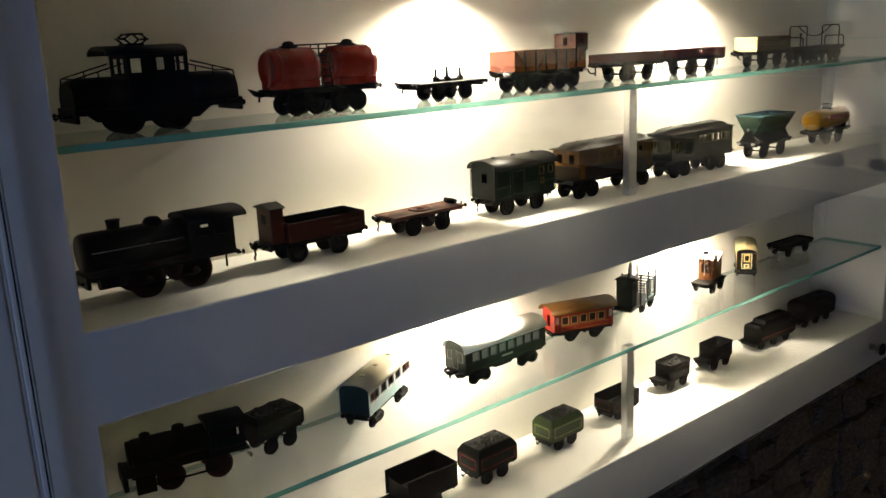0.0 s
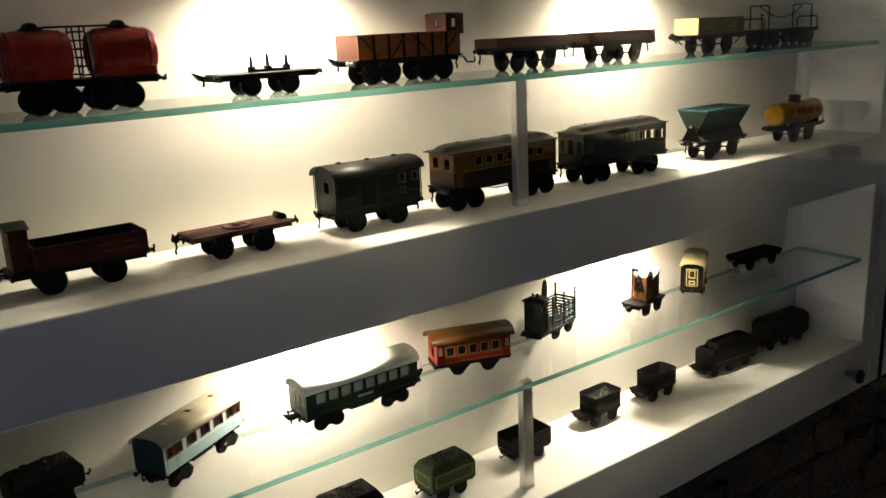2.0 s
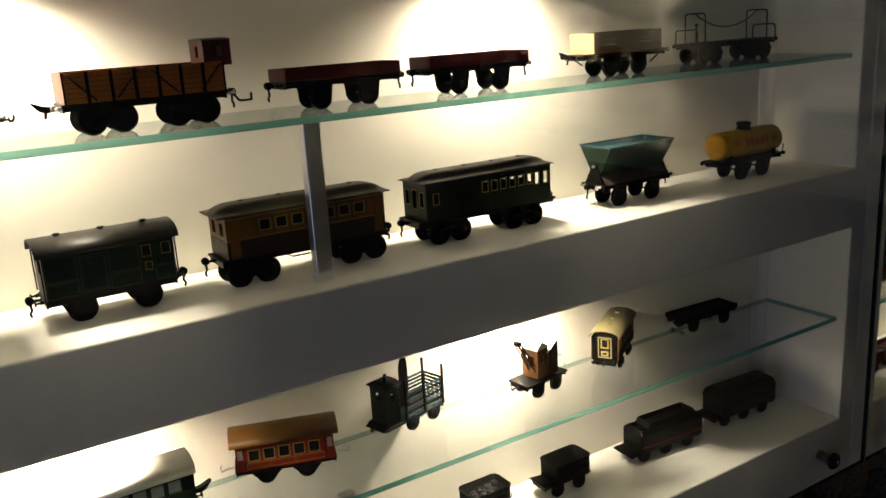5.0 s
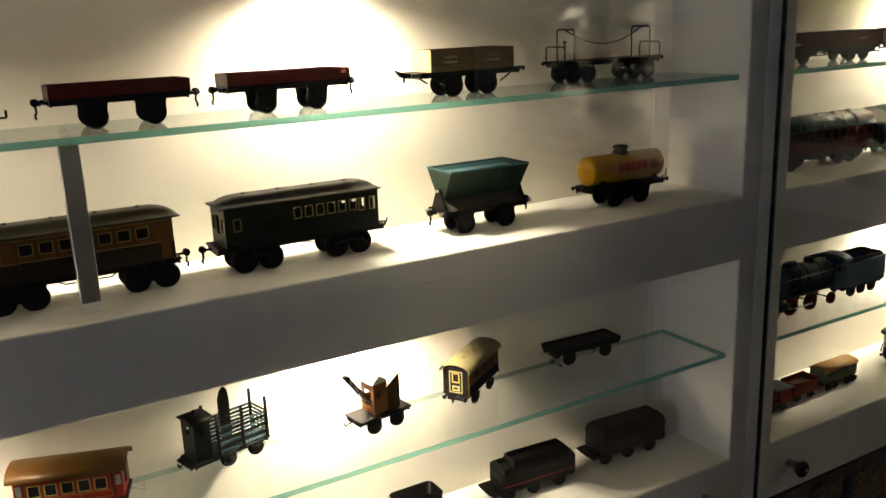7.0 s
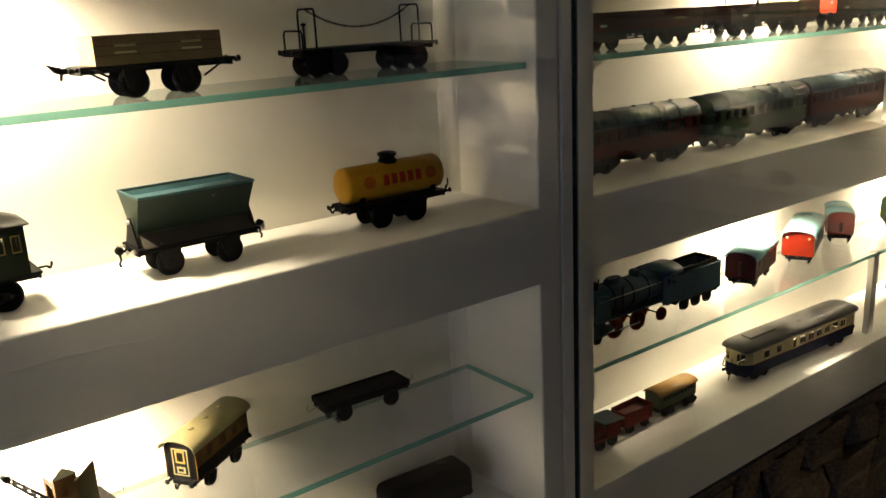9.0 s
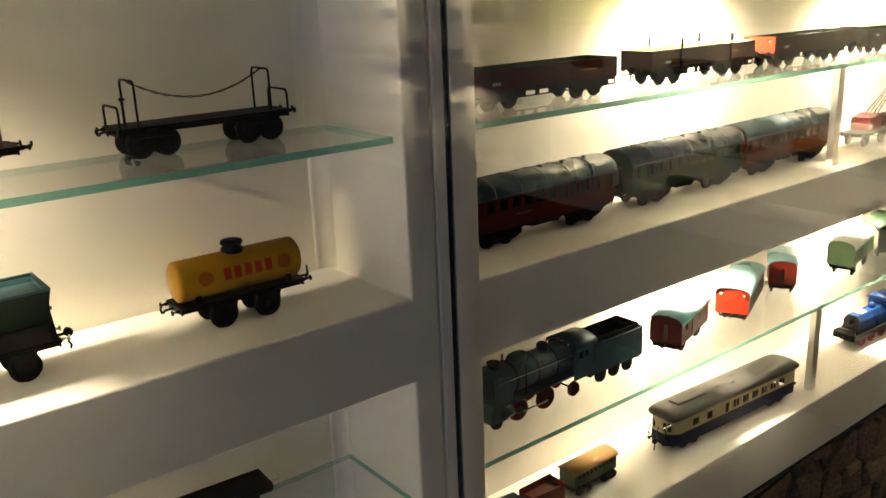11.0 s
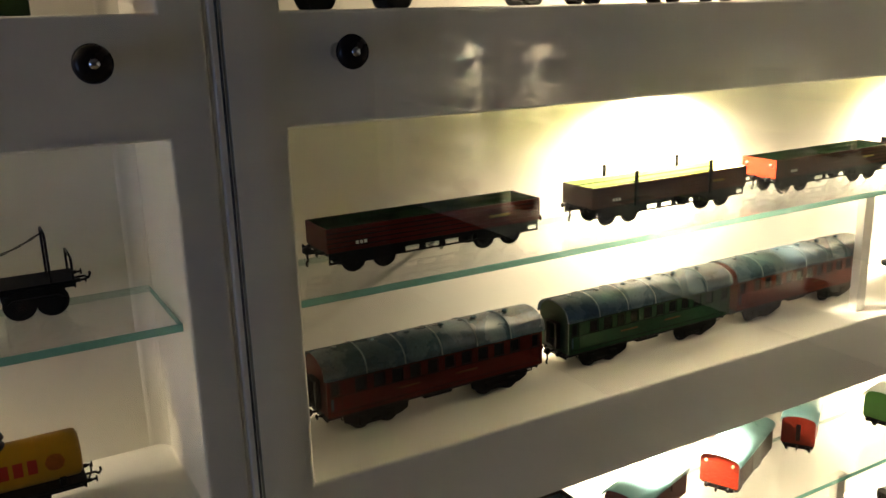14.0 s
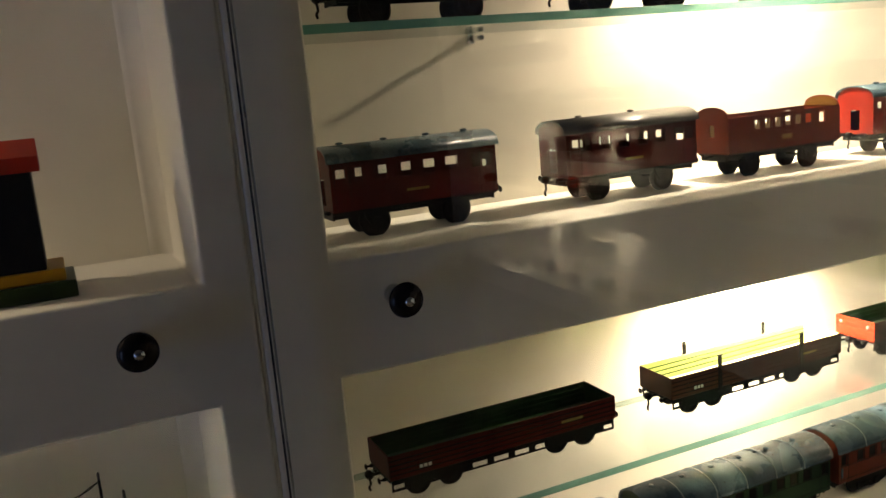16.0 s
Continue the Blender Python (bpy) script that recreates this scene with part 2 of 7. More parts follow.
# ---- mesh helpers ----
def cbox(bm, x0, x1, y0, y1, z0, z1, c=0.0006):
    """A box with chamfered edges."""
    lo, hi = (x0, y0, z0), (x1, y1, z1)
    c = min(c, 0.3 * min(hi[k] - lo[k] for k in range(3)))
    v = {}
    for s in ((a, b, d) for a in (0, 1) for b in (0, 1) for d in (0, 1)):
        for k in range(3):
            v[s, k] = bm.verts.new([(hi[j] if s[j] else lo[j]) if j == k else (hi[j] - c if s[j] else lo[j] + c) for j in range(3)])
    for k in range(3):
        i, j = [q for q in range(3) if q != k]
        for side in (0, 1):
            loop = []
            for a, b in ((0, 0), (1, 0), (1, 1), (0, 1)):
                s = [0, 0, 0]
                s[k], s[i], s[j] = side, a, b
                loop.append(v[tuple(s), k])
            bm.faces.new(loop)
        for a in (0, 1):
            for b in (0, 1):
                s0, s1 = [0, 0, 0], [0, 0, 0]
                s0[i], s0[j], s1[i], s1[j] = a, b, a, b
                s1[k] = 1
                s0, s1 = tuple(s0), tuple(s1)
                bm.faces.new((v[s0, i], v[s1, i], v[s1, j], v[s0, j]))
    for s in ((a, b, d) for a in (0, 1) for b in (0, 1) for d in (0, 1)):
        bm.faces.new((v[s, 0], v[s, 1], v[s, 2]))


def loft(bm, rings, cap=True, smooth=True):
    """Skin through closed rings of equal count."""
    vs = [[bm.verts.new(p) for p in r] for r in rings]
    for a, b in zip(vs, vs[1:]):
        k = len(a)
        for i in range(k):
            f = bm.faces.new((a[i], a[(i + 1) % k], b[(i + 1) % k], b[i]))
            f.smooth = smooth
    if cap:
        bm.faces.new(vs[0])
        bm.faces.new(vs[-1])


def cyl(bm, p0, p1, r0, r1=None, seg=14):
    p0, p1 = Vector(p0), Vector(p1)
    r1 = r0 if r1 is None else r1
    d = (p1 - p0).normalized()
    a = d.orthogonal().normalized()
    b = d.cross(a)
    loft(bm, [[p + (a * math.cos(2 * math.pi * i / seg) + b * math.sin(2 * math.pi * i / seg)) * r for i in range(seg)] for p, r in ((p0, r0), (p1, r1))])


def lathe(bm, axis, prof, centre=(0, 0, 0), seg=20, sy=1.0):
    """Surface of revolution about axis x, y or z through centre; prof holds (along, radius)."""
    rings = []
    for h, r in prof:
        ring = []
        for i in range(seg):
            u, w = r * math.cos(2 * math.pi * i / seg), r * math.sin(2 * math.pi * i / seg) * sy
            p = {"x": (h, u, w), "y": (u, h, w), "z": (u, w, h)}[axis]
            ring.append([p[k] + centre[k] for k in range(3)])
        rings.append(ring)
    loft(bm, rings)


def tube(bm, pts, r, seg=6):
    for a, b in zip(pts, pts[1:]):
        cyl(bm, a, b, r, seg=seg)


def prism(bm, poly, x0, x1, smooth=False):
    """A (y, z) outline drawn out along x."""
    loft(bm, [[(x, y, z) for y, z in poly] for x in (x0, x1)], smooth=smooth)


def slab(bm, poly, y0, y1):
    """An (x, z) outline drawn out along y."""
    loft(bm, [[(x, y, z) for x, z in poly] for y in (y0, y1)], smooth=False)


def gridwall(bm, u0, u1, v0, v1, holes, place):
    """A plate with rectangular holes; place(u, v, side) gives the point on its front (0) or back (1)."""
    us = sorted({u0, u1, *[h[0] for h in holes], *[h[1] for h in holes]})
    vs = sorted({v0, v1, *[h[2] for h in holes], *[h[3] for h in holes]})
    us, vs = [u for u in us if u0 <= u <= u1], [w for w in vs if v0 <= w <= v1]

    def solid(i, j):
        if not (0 <= i < len(us) - 1 and 0 <= j < len(vs) - 1):
            return False
        u, w = (us[i] + us[i + 1]) / 2, (vs[j] + vs[j + 1]) / 2
        return not any(a < u < b and c < w < d for a, b, c, d in holes)

    made = {}

    def vert(i, j, s):
        if (i, j, s) not in made:
            made[i, j, s] = bm.verts.new(place(us[i], vs[j], s))
        return made[i, j, s]

    for i in range(len(us) - 1):
        for j in range(len(vs) - 1):
            if not solid(i, j):
                continue
            for s in (0, 1):
                bm.faces.new([vert(a, b, s) for a, b in ((i, j), (i + 1, j), (i + 1, j + 1), (i, j + 1))])
            for di, dj, a, b in ((-1, 0, (i, j), (i, j + 1)), (1, 0, (i + 1, j), (i + 1, j + 1)), (0, -1, (i, j), (i + 1, j)), (0, 1, (i, j + 1), (i + 1, j + 1))):
                if not solid(i + di, j + dj):
                    bm.faces.new((vert(*a, 0), vert(*b, 0), vert(*b, 1), vert(*a, 1)))


def to_mesh(name, bm, material):
    bmesh.ops.recalc_face_normals(bm, faces=bm.faces)
    me = bpy.data.meshes.new(name)
    bm.to_mesh(me)
    bm.free()
    me.materials.append(material)
    return me


def part(name, bm, material, parent, label=""):
    ob = new(name, to_mesh(name, bm, material))
    ob.parent = parent
    return tagged(ob, label)


def mpart(name, mesh, parent, m):
    """A part on a mesh that others share."""
    ob = new(name, mesh)
    ob.parent = parent
    ob.matrix_basis = m
    return ob


def thing(name, label, category, m, group=""):
    ob = new(name)
    ob.empty_display_size = 0.02
    ob.matrix_basis = m
    return tagged(ob, label, category, group)


def B():
    return bmesh.new()


SHARED = {}


def wheel_mesh(r, style="disc"):
    key = ("wheel", round(r, 4), style)
    if key not in SHARED:
        bm = B()
        if style == "disc":
            lathe(bm, "y", [(-0.0022, 0.0016), (-0.0022, r * 0.35), (-0.0008, r * 0.5), (-0.001, r * 0.78), (-0.0022, r * 0.84), (-0.0022, r), (0.0006, r), (0.0008, r * 1.1), (0.002, r * 1.1), (0.002, 0.0016)], seg=24)
            m = WHEEL
        else:
            lathe(bm, "y", [(-0.0026, r * 0.84), (-0.0026, r), (0.0006, r), (0.0008, r * 1.08), (0.002, r * 1.08), (0.002, r * 0.84), (-0.0026, r * 0.84)], seg=28)
            lathe(bm, "y", [(-0.003, 0.0012), (-0.003, r * 0.25), (0.0015, r * 0.25), (0.0015, 0.0012)], seg=14)
            for i in range(10):
                a = 2 * math.pi * i / 10
                c, s = math.cos(a), math.sin(a)
                cyl(bm, (r * 0.2 * c, -0.0004, r * 0.2 * s), (r * 0.87 * c, -0.0004, r * 0.87 * s), 0.0013, 0.0009, seg=5)
            m = {"red": WHEEL_RED, "brown": WHEEL_BROWN}.get(style, WHEEL)
        SHARED[key] = to_mesh("wheel", bm, m)
    return SHARED[key]


def axle_mesh():
    if "axle" not in SHARED:
        bm = B()
        cyl(bm, (0, -0.0235, 0), (0, 0.0235, 0), 0.0014, seg=8)
        SHARED["axle"] = to_mesh("axle", bm, WHEEL)
    return SHARED["axle"]


def buffer_mesh(m=None):
    key = ("buffer", m.name if m else "")
    if key not in SHARED:
        bm = B()
        lathe(bm, "x", [(0, 0.0022), (0.004, 0.002), (0.004, 0.0012), (0.008, 0.0012), (0.008, 0.0036), (0.0092, 0.003), (0.0095, 0.0008)], seg=12)
        SHARED[key] = to_mesh("buffer", bm, m or BLACK)
    return SHARED[key]


def hook_mesh(kind):
    key = ("hook", kind)
    if key not in SHARED:
        bm = B()
        if kind == "drop":
            cbox(bm, -0.002, 0.011, -0.0012, 0.0012, -0.0015, 0.0015)
            lathe(bm, "y", [(-0.003, 0.001), (-0.003, 0.0045), (0.003, 0.0045), (0.003, 0.001)], (0.012, 0, 0.001), seg=10)
            tube(bm, [(0.012, 0, -0.003), (0.011, 0, -0.01), (0.0135, 0, -0.013), (0.012, 0, -0.017)], 0.0013)
        elif kind == "spear":
            slab(bm, [(0, 0.002), (0.012, 0.0035), (0.026, 0.0085), (0.018, -0.001), (0.012, -0.003), (0, -0.002)], -0.004, 0.004)
            tube(bm, [(0.012, 0, -0.002), (0.013, 0, -0.009)], 0.0015)
        elif kind == "wire":
            tube(bm, [(0, 0, 0), (0.012, 0, -0.001), (0.017, 0, -0.004), (0.0185, 0, 0.003), (0.0165, 0, 0.006)], 0.0009)
        else:
            tube(bm, [(0, 0, 0), (0.01, 0, 0.0), (0.0125, 0, -0.003), (0.015, 0, 0.001), (0.0145, 0, 0.004)], 0.0013)
        SHARED[key] = to_mesh("coupling", bm, BLACK if kind != "wire" else TIN)
    return SHARED[key]


def add_axle(parent, x, r, style="disc", half=0.0185):
    """Two wheels and their axle."""
    mpart("axle", axle_mesh(), parent, pose(x, 0, r))
    mpart("wheel", wheel_mesh(r, style), parent, pose(x, -half, r))
    mpart("wheel", wheel_mesh(r, style), parent, pose(x, half, r, 0, 0, 180))


def ends(t, L, z, hooks=("drop", "plain"), buffers=True, bm_mat=None, by=0.017):
    for s, kind in ((-1, hooks[0]), (1, hooks[1])):
        rz = 0 if s > 0 else 180
        if buffers:
            for y in (-by, by):
                mpart("buffer", buffer_mesh(bm_mat), t, pose(s * L / 2, y, z, 0, 0, rz))
        if kind:
            mpart("coupling", hook_mesh(kind), t, pose(s * L / 2, 0, z - 0.001, 0, 0, rz))


def underframe(t, L, W, zd, m=None, th=0.003, bars=True):
    m = m or BLACK
    bm = B()
    cbox(bm, -L / 2, L / 2, -W / 2, W / 2, zd - th, zd)
    if bars:
        for y in (-W * 0.36, W * 0.36):
            cbox(bm, -L / 2 + 0.002, L / 2 - 0.002, y - 0.0012, y + 0.0012, zd - th - 0.005, zd - th)
        for x in (-L / 2 + 0.001, L / 2 - 0.003):
            cbox(bm, x, x + 0.002, -W * 0.42, W * 0.42, zd - th - 0.006, zd - th)
    return part("underframe", bm, m, t)


def two_axle(t, zd, xs, r, m=None, style="disc", gw=None):
    """Axle guards with their wheels."""
    gw = gw or r * 0.85
    for x in xs:
        for y in (-0.0225, 0.0225):
            bm = B()
            slab(bm, [(x - gw, zd - 0.003), (x - gw * 0.8, r + 0.003), (x - gw * 0.45, r - 0.004), (x + gw * 0.45, r - 0.004), (x + gw * 0.8, r + 0.003), (x + gw, zd - 0.003)], y - 0.0007, y + 0.0007)
            cbox(bm, x - 0.0035, x + 0.0035, y - 0.0022, y + 0.0022, r - 0.003, r + 0.004)
            part("axle_guard", bm, m or BLACK, t)
        add_axle(t, x, r, style)


def bogie(t, xb, wb, r, zd, m=None, style="disc", skirt=0.0, n=2, plates=True):
    """A swivelling truck: frame, wheels, side plates."""
    bm = B()
    hl = wb / 2 * (n - 1) + r * 0.8 if n > 2 else wb / 2 + r * 0.8
    for y in (-0.0235, 0.0235):
        if not plates:
            tube(bm, [(xb - hl * 0.8, y, r), (xb - hl * 0.3, y, r + 0.006), (xb + hl * 0.3, y, r + 0.006), (xb + hl * 0.8, y, r)], 0.0011, 5)
            tube(bm, [(xb - hl * 0.8, y, r), (xb - hl * 0.2, y, r - 0.006), (xb + hl * 0.2, y, r - 0.006), (xb + hl * 0.8, y, r)], 0.0011, 5)
            continue
        slab(bm, [(xb - hl, r + 0.003), (xb - hl * 0.75, r - 0.003 - skirt), (xb + hl * 0.75, r - 0.003 - skirt), (xb + hl, r + 0.003), (xb + hl * 0.8, r + 0.007), (xb - hl * 0.8, r + 0.007)], y - 0.0008, y + 0.0008)
    cbox(bm, xb - 0.006, xb + 0.006, -0.0225, 0.0225, r + 0.003, zd - 0.003)
    b = part("bogie", bm, m or BLACK, t)
    for i in range(n):
        x = xb + (i - (n - 1) / 2) * wb
        add_axle(b, x, r, style)
        for y in (-0.0235, 0.0235):
            bm = B()
            cbox(bm, x - 0.003, x + 0.003, y - 0.0022, y + 0.0022, r - 0.003, r + 0.004)
            part("axle_box", bm, m or BLACK, b)
    return b


def arch(W, h, z, n=12, k=1.0):
    """Arched roof section from -W/2 to W/2, rising h over z."""
    return [(-W / 2 * math.cos(math.pi * i / n), z + h * math.sin(math.pi * i / n) ** k) for i in range(n + 1)]


def arched_roof(t, L, W, z, h, m, th=0.0012, name="roof", over=True, k=0.8):
    outer = arch(W, h, z, k=k)
    inner = arch(W - 2 * th, h - th, z - 0.0002, k=k)
    bm = B()
    prism(bm, outer + inner[::-1], -L / 2, L / 2, smooth=True)
    return part(name, bm, m, t)


def roof_bits(roof, xs, z, y=0.0, m=None, ribs=(), W=0.0, zr=0.0, h=0.0, k=0.8):
    for x in xs:
        bm = B()
        lathe(bm, "z", [(-0.002, 0.0028), (0.0012, 0.0028), (0.0012, 0.0042), (0.0026, 0.0036), (0.003, 0.001)], (x, y, z), seg=10)
        part("roof_vent", bm, m or GREY_ROOF, roof)
    for x in ribs:
        bm = B()
        o, i = arch(W + 0.0016, h + 0.0012, zr - 0.0003, k=k), arch(W - 0.002, h - 0.001, zr - 0.0003, k=k)
        prism(bm, o + i[::-1], x - 0.0008, x + 0.0008)
        part("roof_rib", bm, SLATE_RIB, roof, "rubbed pale roof rib")


def coach_body(t, L, W, z0, z1, m, holes, end_holes=(), arch_h=0.0, th=0.0012, floor_mat=None, name="side_panel", roundtop=0.8, end_mat=None):
    """Two side panels with true window openings, two ends, a floor."""
    for y, s in ((-W / 2, 1), (W / 2, -1)):
        bm = B()
        gridwall(bm, -L / 2, L / 2, z0, z1, holes, lambda u, v, w, y=y, s=s: (u, y + w * s * th, v))
        part(name, bm, m, t)
    for x, s in ((-L / 2, 1), (L / 2, -1)):
        bm = B()
        gridwall(bm, -W / 2 + th, W / 2 - th, z0, z1, end_holes, lambda u, v, w, x=x, s=s: (x + w * s * th, u, v))
        if arch_h > 0:
            a = arch(W - 2 * th, arch_h, z1, k=roundtop)
            prism(bm, a, min(x, x + s * th), max(x, x + s * th))
        part("end_panel", bm, end_mat or m, t)
    bm = B()
    cbox(bm, -L / 2 + th, L / 2 - th, -W / 2 + th, W / 2 - th, z0, z0 + 0.0015)
    part("floor_pan", bm, floor_mat or BLACK, t)


def win_frames(t, holes, W, m, lw=0.0007, proud=0.0005):
    """Printed or pressed frames round window openings, one for each on the two sides."""
    for a, b, c, d in holes:
        for y, s in ((-W / 2, -1), (W / 2, 1)):
            bm = B()
            gridwall(bm, a - lw, b + lw, c - lw, d + lw, [(a, b, c, d)], lambda u, v, w, y=y, s=s: (u, y + (s * proud if w == 0 else 0), v))
            part("window_frame", bm, m, t)


def end_frames(t, holes, L, m, lw=0.0008, proud=0.0005):
    """Printed frames round the openings of both coach ends."""
    for a, b, c, d in holes:
        for x, s in ((-L / 2, -1), (L / 2, 1)):
            bm = B()
            gridwall(bm, a - lw, b + lw, c - lw, d + lw, [(a, b, c, d)], lambda u, v, w, x=x, s=s: (x + (s * proud if w == 0 else 0), u, v))
            part("window_frame", bm, m, t)


def panes(t, holes, W, m, th=0.0016):
    for a, b, c, d in holes:
        for y, s in ((-W / 2, 1), (W / 2, -1)):
            bm = B()
            cbox(bm, a - 0.0006, b + 0.0006, *sorted((y + s * th, y + s * (th + 0.0006))), c - 0.0006, d + 0.0006, 0.0001)
            part("pane", bm, m, t)


def strip(t, x0, x1, z0, z1, W, m, name="lining", proud=0.0004):
    """A thin printed band on both sides."""
    for y, s in ((-W / 2, -1), (W / 2, 1)):
        bm = B()
        cbox(bm, x0, x1, *sorted((y, y + s * proud)), z0, z1, 0.0001)
        part(name, bm, m, t)


def row(n, first, step, w, z0, z1):
    return [(first + i * step, first + i * step + w, z0, z1) for i in range(n)]


def tray(t, L, W, z0, z1, m, inside=None, th=0.0014, name="side_panel", ribs=0, end_mat=None):
    """An open box: sides, ends, floor."""
    for y in (-W / 2, W / 2 - th):
        bm = B()
        cbox(bm, -L / 2, L / 2, y, y + th, z0, z1, 0.0003)
        p = part(name, bm, m, t)
        for i in range(ribs):
            x = -L / 2 + L * (i + 0.5) / ribs
            for yy in ((y - 0.0008, y) if y < 0 else (y + th, y + th + 0.0008),):
                bm = B()
                cbox(bm, x - 0.0016, x + 0.0016, yy[0], yy[1], z0, z1, 0.0002)
                part("rib", bm, m, t)
    for x in (-L / 2, L / 2 - th):
        bm = B()
        cbox(bm, x, x + th, -W / 2 + th, W / 2 - th, z0, z1, 0.0003)
        part("end_panel", bm, end_mat or m, t)
    bm = B()
    cbox(bm, -L / 2 + th, L / 2 - th, -W / 2 + th, W / 2 - th, z0, z0 + 0.002, 0.0002)
    part("floor_pan", bm, inside or BLACK, t)
    if inside:
        bm = B()
        for y in (-W / 2 + th, W / 2 - th - 0.0005):
            cbox(bm, -L / 2 + th, L / 2 - th, y, y + 0.0005, z0 + 0.002, z1 - 0.0003, 0.0001)
        for x in (-L / 2 + th, L / 2 - th - 0.0005):
            cbox(bm, x, x + 0.0005, -W / 2 + th, W / 2 - th, z0 + 0.002, z1 - 0.0003, 0.0001)
        part("inner_lining", bm, inside, t)


def planks(t, L, W, z0, z1, n, m, lw=0.0006):
    """Raised plank lines along both sides."""
    for i in range(1, n):
        z = z0 + (z1 - z0) * i / n
        strip(t, -L / 2, L / 2, z - lw / 2, z + lw / 2, W, m, "plank_line", 0.0005)


# ---- the display wall ----
FRONT, BACK, UNIT = 0.985, 1.172, 2.067
X0, X1 = 0.276, 2.234
LEVELS = [(0.735, 1.101), (1.209, 1.576), (1.683, 2.045)]
GLASS_TOP = [0.932, 1.404, 1.884]
UNITS = (-1, 0, 1)
LAMP_Y = 1.122
JOINT = 2.2735
POSTS = {(0, 0): (1.242, 1.028), (0, 1): (1.2395, 1.026), (1, 0): (3.266, 1.022), (1, 1): (3.27, 1.022)}


def display_wall(name, place, units, m=PLASTER):
    holes = [(X0 + u * UNIT, X1 + u * UNIT, a, b) for u in units for a, b in LEVELS]
    holes += [(JOINT + u * UNIT, JOINT + u * UNIT + 0.004, 0.615, 2.6) for u in units[:-1]]
    bm = B()
    gridwall(bm, X0 + units[0] * UNIT - 0.058, X1 + units[-1] * UNIT + 0.117, 0.615, 2.6, holes, place)
    bmesh.ops.recalc_face_normals(bm, faces=bm.faces)
    sharp = [e for e in bm.edges if len(e.link_faces) == 2 and e.calc_face_angle(0) > 0.8]
    bmesh.ops.bevel(bm, geom=sharp, offset=0.003, segments=3, profile=0.5, affect="EDGES")
    me = to_mesh(name, bm, m)
    return new(name, me)


def slab_ob(name, x0, x1, y0, y1, z0, z1, m, kind="structure", label=""):
    bm = B()
    cbox(bm, x0, x1, y0, y1, z0, z1, 0.002)
    return tagged(new(name, to_mesh(name, bm, m)), label, kind=kind)


tagged(display_wall("wall_north", lambda u, v, w: (u, BACK if w else FRONT, v), UNITS), "white plastered wall with three tiers of lit display niches", kind="structure")
for u in UNITS[:-1]:
    slab_ob("wall_joint_filler", JOINT + u * UNIT + 0.0002, JOINT + u * UNIT + 0.0038, FRONT + 0.002, BACK, 0.616, 2.599, PLASTER, label="recessed white filler in the joint between two display units")
for u in UNITS:
    for a, b in LEVELS:
        for x, s in ((X0 + u * UNIT, 1), (X1 + u * UNIT, -1)):
            r = 0.02
            bow = [(x + s * r * (1 - math.sin(q)), BACK - r * (1 - math.cos(q))) for q in (math.pi / 2 * k / 6 for k in range(7))]
            bm = B()
            loft(bm, [[(p, q, z) for p, q in [(x - s * 0.002, BACK + 0.003), (x + s * r, BACK + 0.003)] + bow + [(x - s * 0.002, BACK - r)]] for z in (a - 0.001, b + 0.001)])
            tagged(new("trim_cove", to_mesh("trim_cove", bm, PLASTER)), "rounded plaster corner of a display niche", kind="structure")
slab_ob("wall_niche_back", -1.9, 4.42, BACK + 0.002, 1.26, 0.6, 2.6, BACKING, label="cream board that backs the display niches")
# unseen floor and ceiling close the room; their tones set the bounced light
slab_ob("floor", -1.9, 4.7, -3.3, 1.3, -0.1, 0.0, FLOOR, label="dark polished floor")
slab_ob("ceiling", -1.9, 4.7, -3.3, 1.3, 2.6, 2.7, CEILING, label="plain grey painted ceiling")
slab_ob("wall_south", -1.9, 4.7, -3.4, -3.3, 0.0, 2.6, ROOM_WALL)
# unseen wall; its opening is assumed, made for the added cool lamp
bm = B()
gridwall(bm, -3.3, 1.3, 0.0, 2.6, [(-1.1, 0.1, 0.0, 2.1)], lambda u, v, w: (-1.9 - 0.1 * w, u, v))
tagged(new("wall_west", to_mesh("wall_west", bm, ROOM_WALL)), "plain unseen end wall with an added opening", kind="structure")

# added cool lamp at the aisle's end, source unseen, tints the wall blue
cool_lamp = new("daylight_from_doorway", bpy.data.lights.new("daylight_from_doorway", "AREA"))
cool_lamp.data.shape, cool_lamp.data.size, cool_lamp.data.size_y = "RECTANGLE", 1.2, 2.0
cool_lamp.data.energy, cool_lamp.data.color = 17, (0.3, 0.48, 1.0)
cool_lamp.matrix_basis = look((-1.93, -0.5, 1.1), (1.0, -0.2, 1.2))


def spot(name, m, watts, cone=159):
    ob = new(name, bpy.data.lights.new(name, "SPOT"))
    ob.data.energy, ob.data.color = watts, WARM
    ob.data.spot_size, ob.data.spot_blend, ob.data.shadow_soft_size = radians(cone), 0.75, 0.02
    ob.matrix_basis = m
    return ob


def downlight(x, y, z):
    """Recessed lamp in a niche's top: trim ring, glowing lens, and its beam."""
    t = thing("recessed_downlight", "small round recessed halogen downlight in the niche top", "light", pose(x, y, z), "niche downlights")
    bm = B()
    lathe(bm, "z", [(0.0, 0.017), (-0.0025, 0.0165), (-0.0025, 0.0125), (0.0, 0.0125)], seg=24)
    part("trim_ring", bm, CHROME, t)
    bm = B()
    lathe(bm, "z", [(0.0, 0.012), (-0.001, 0.012), (-0.0014, 0.002)], seg=20)
    part("lens", bm, LAMP, t)
    return t


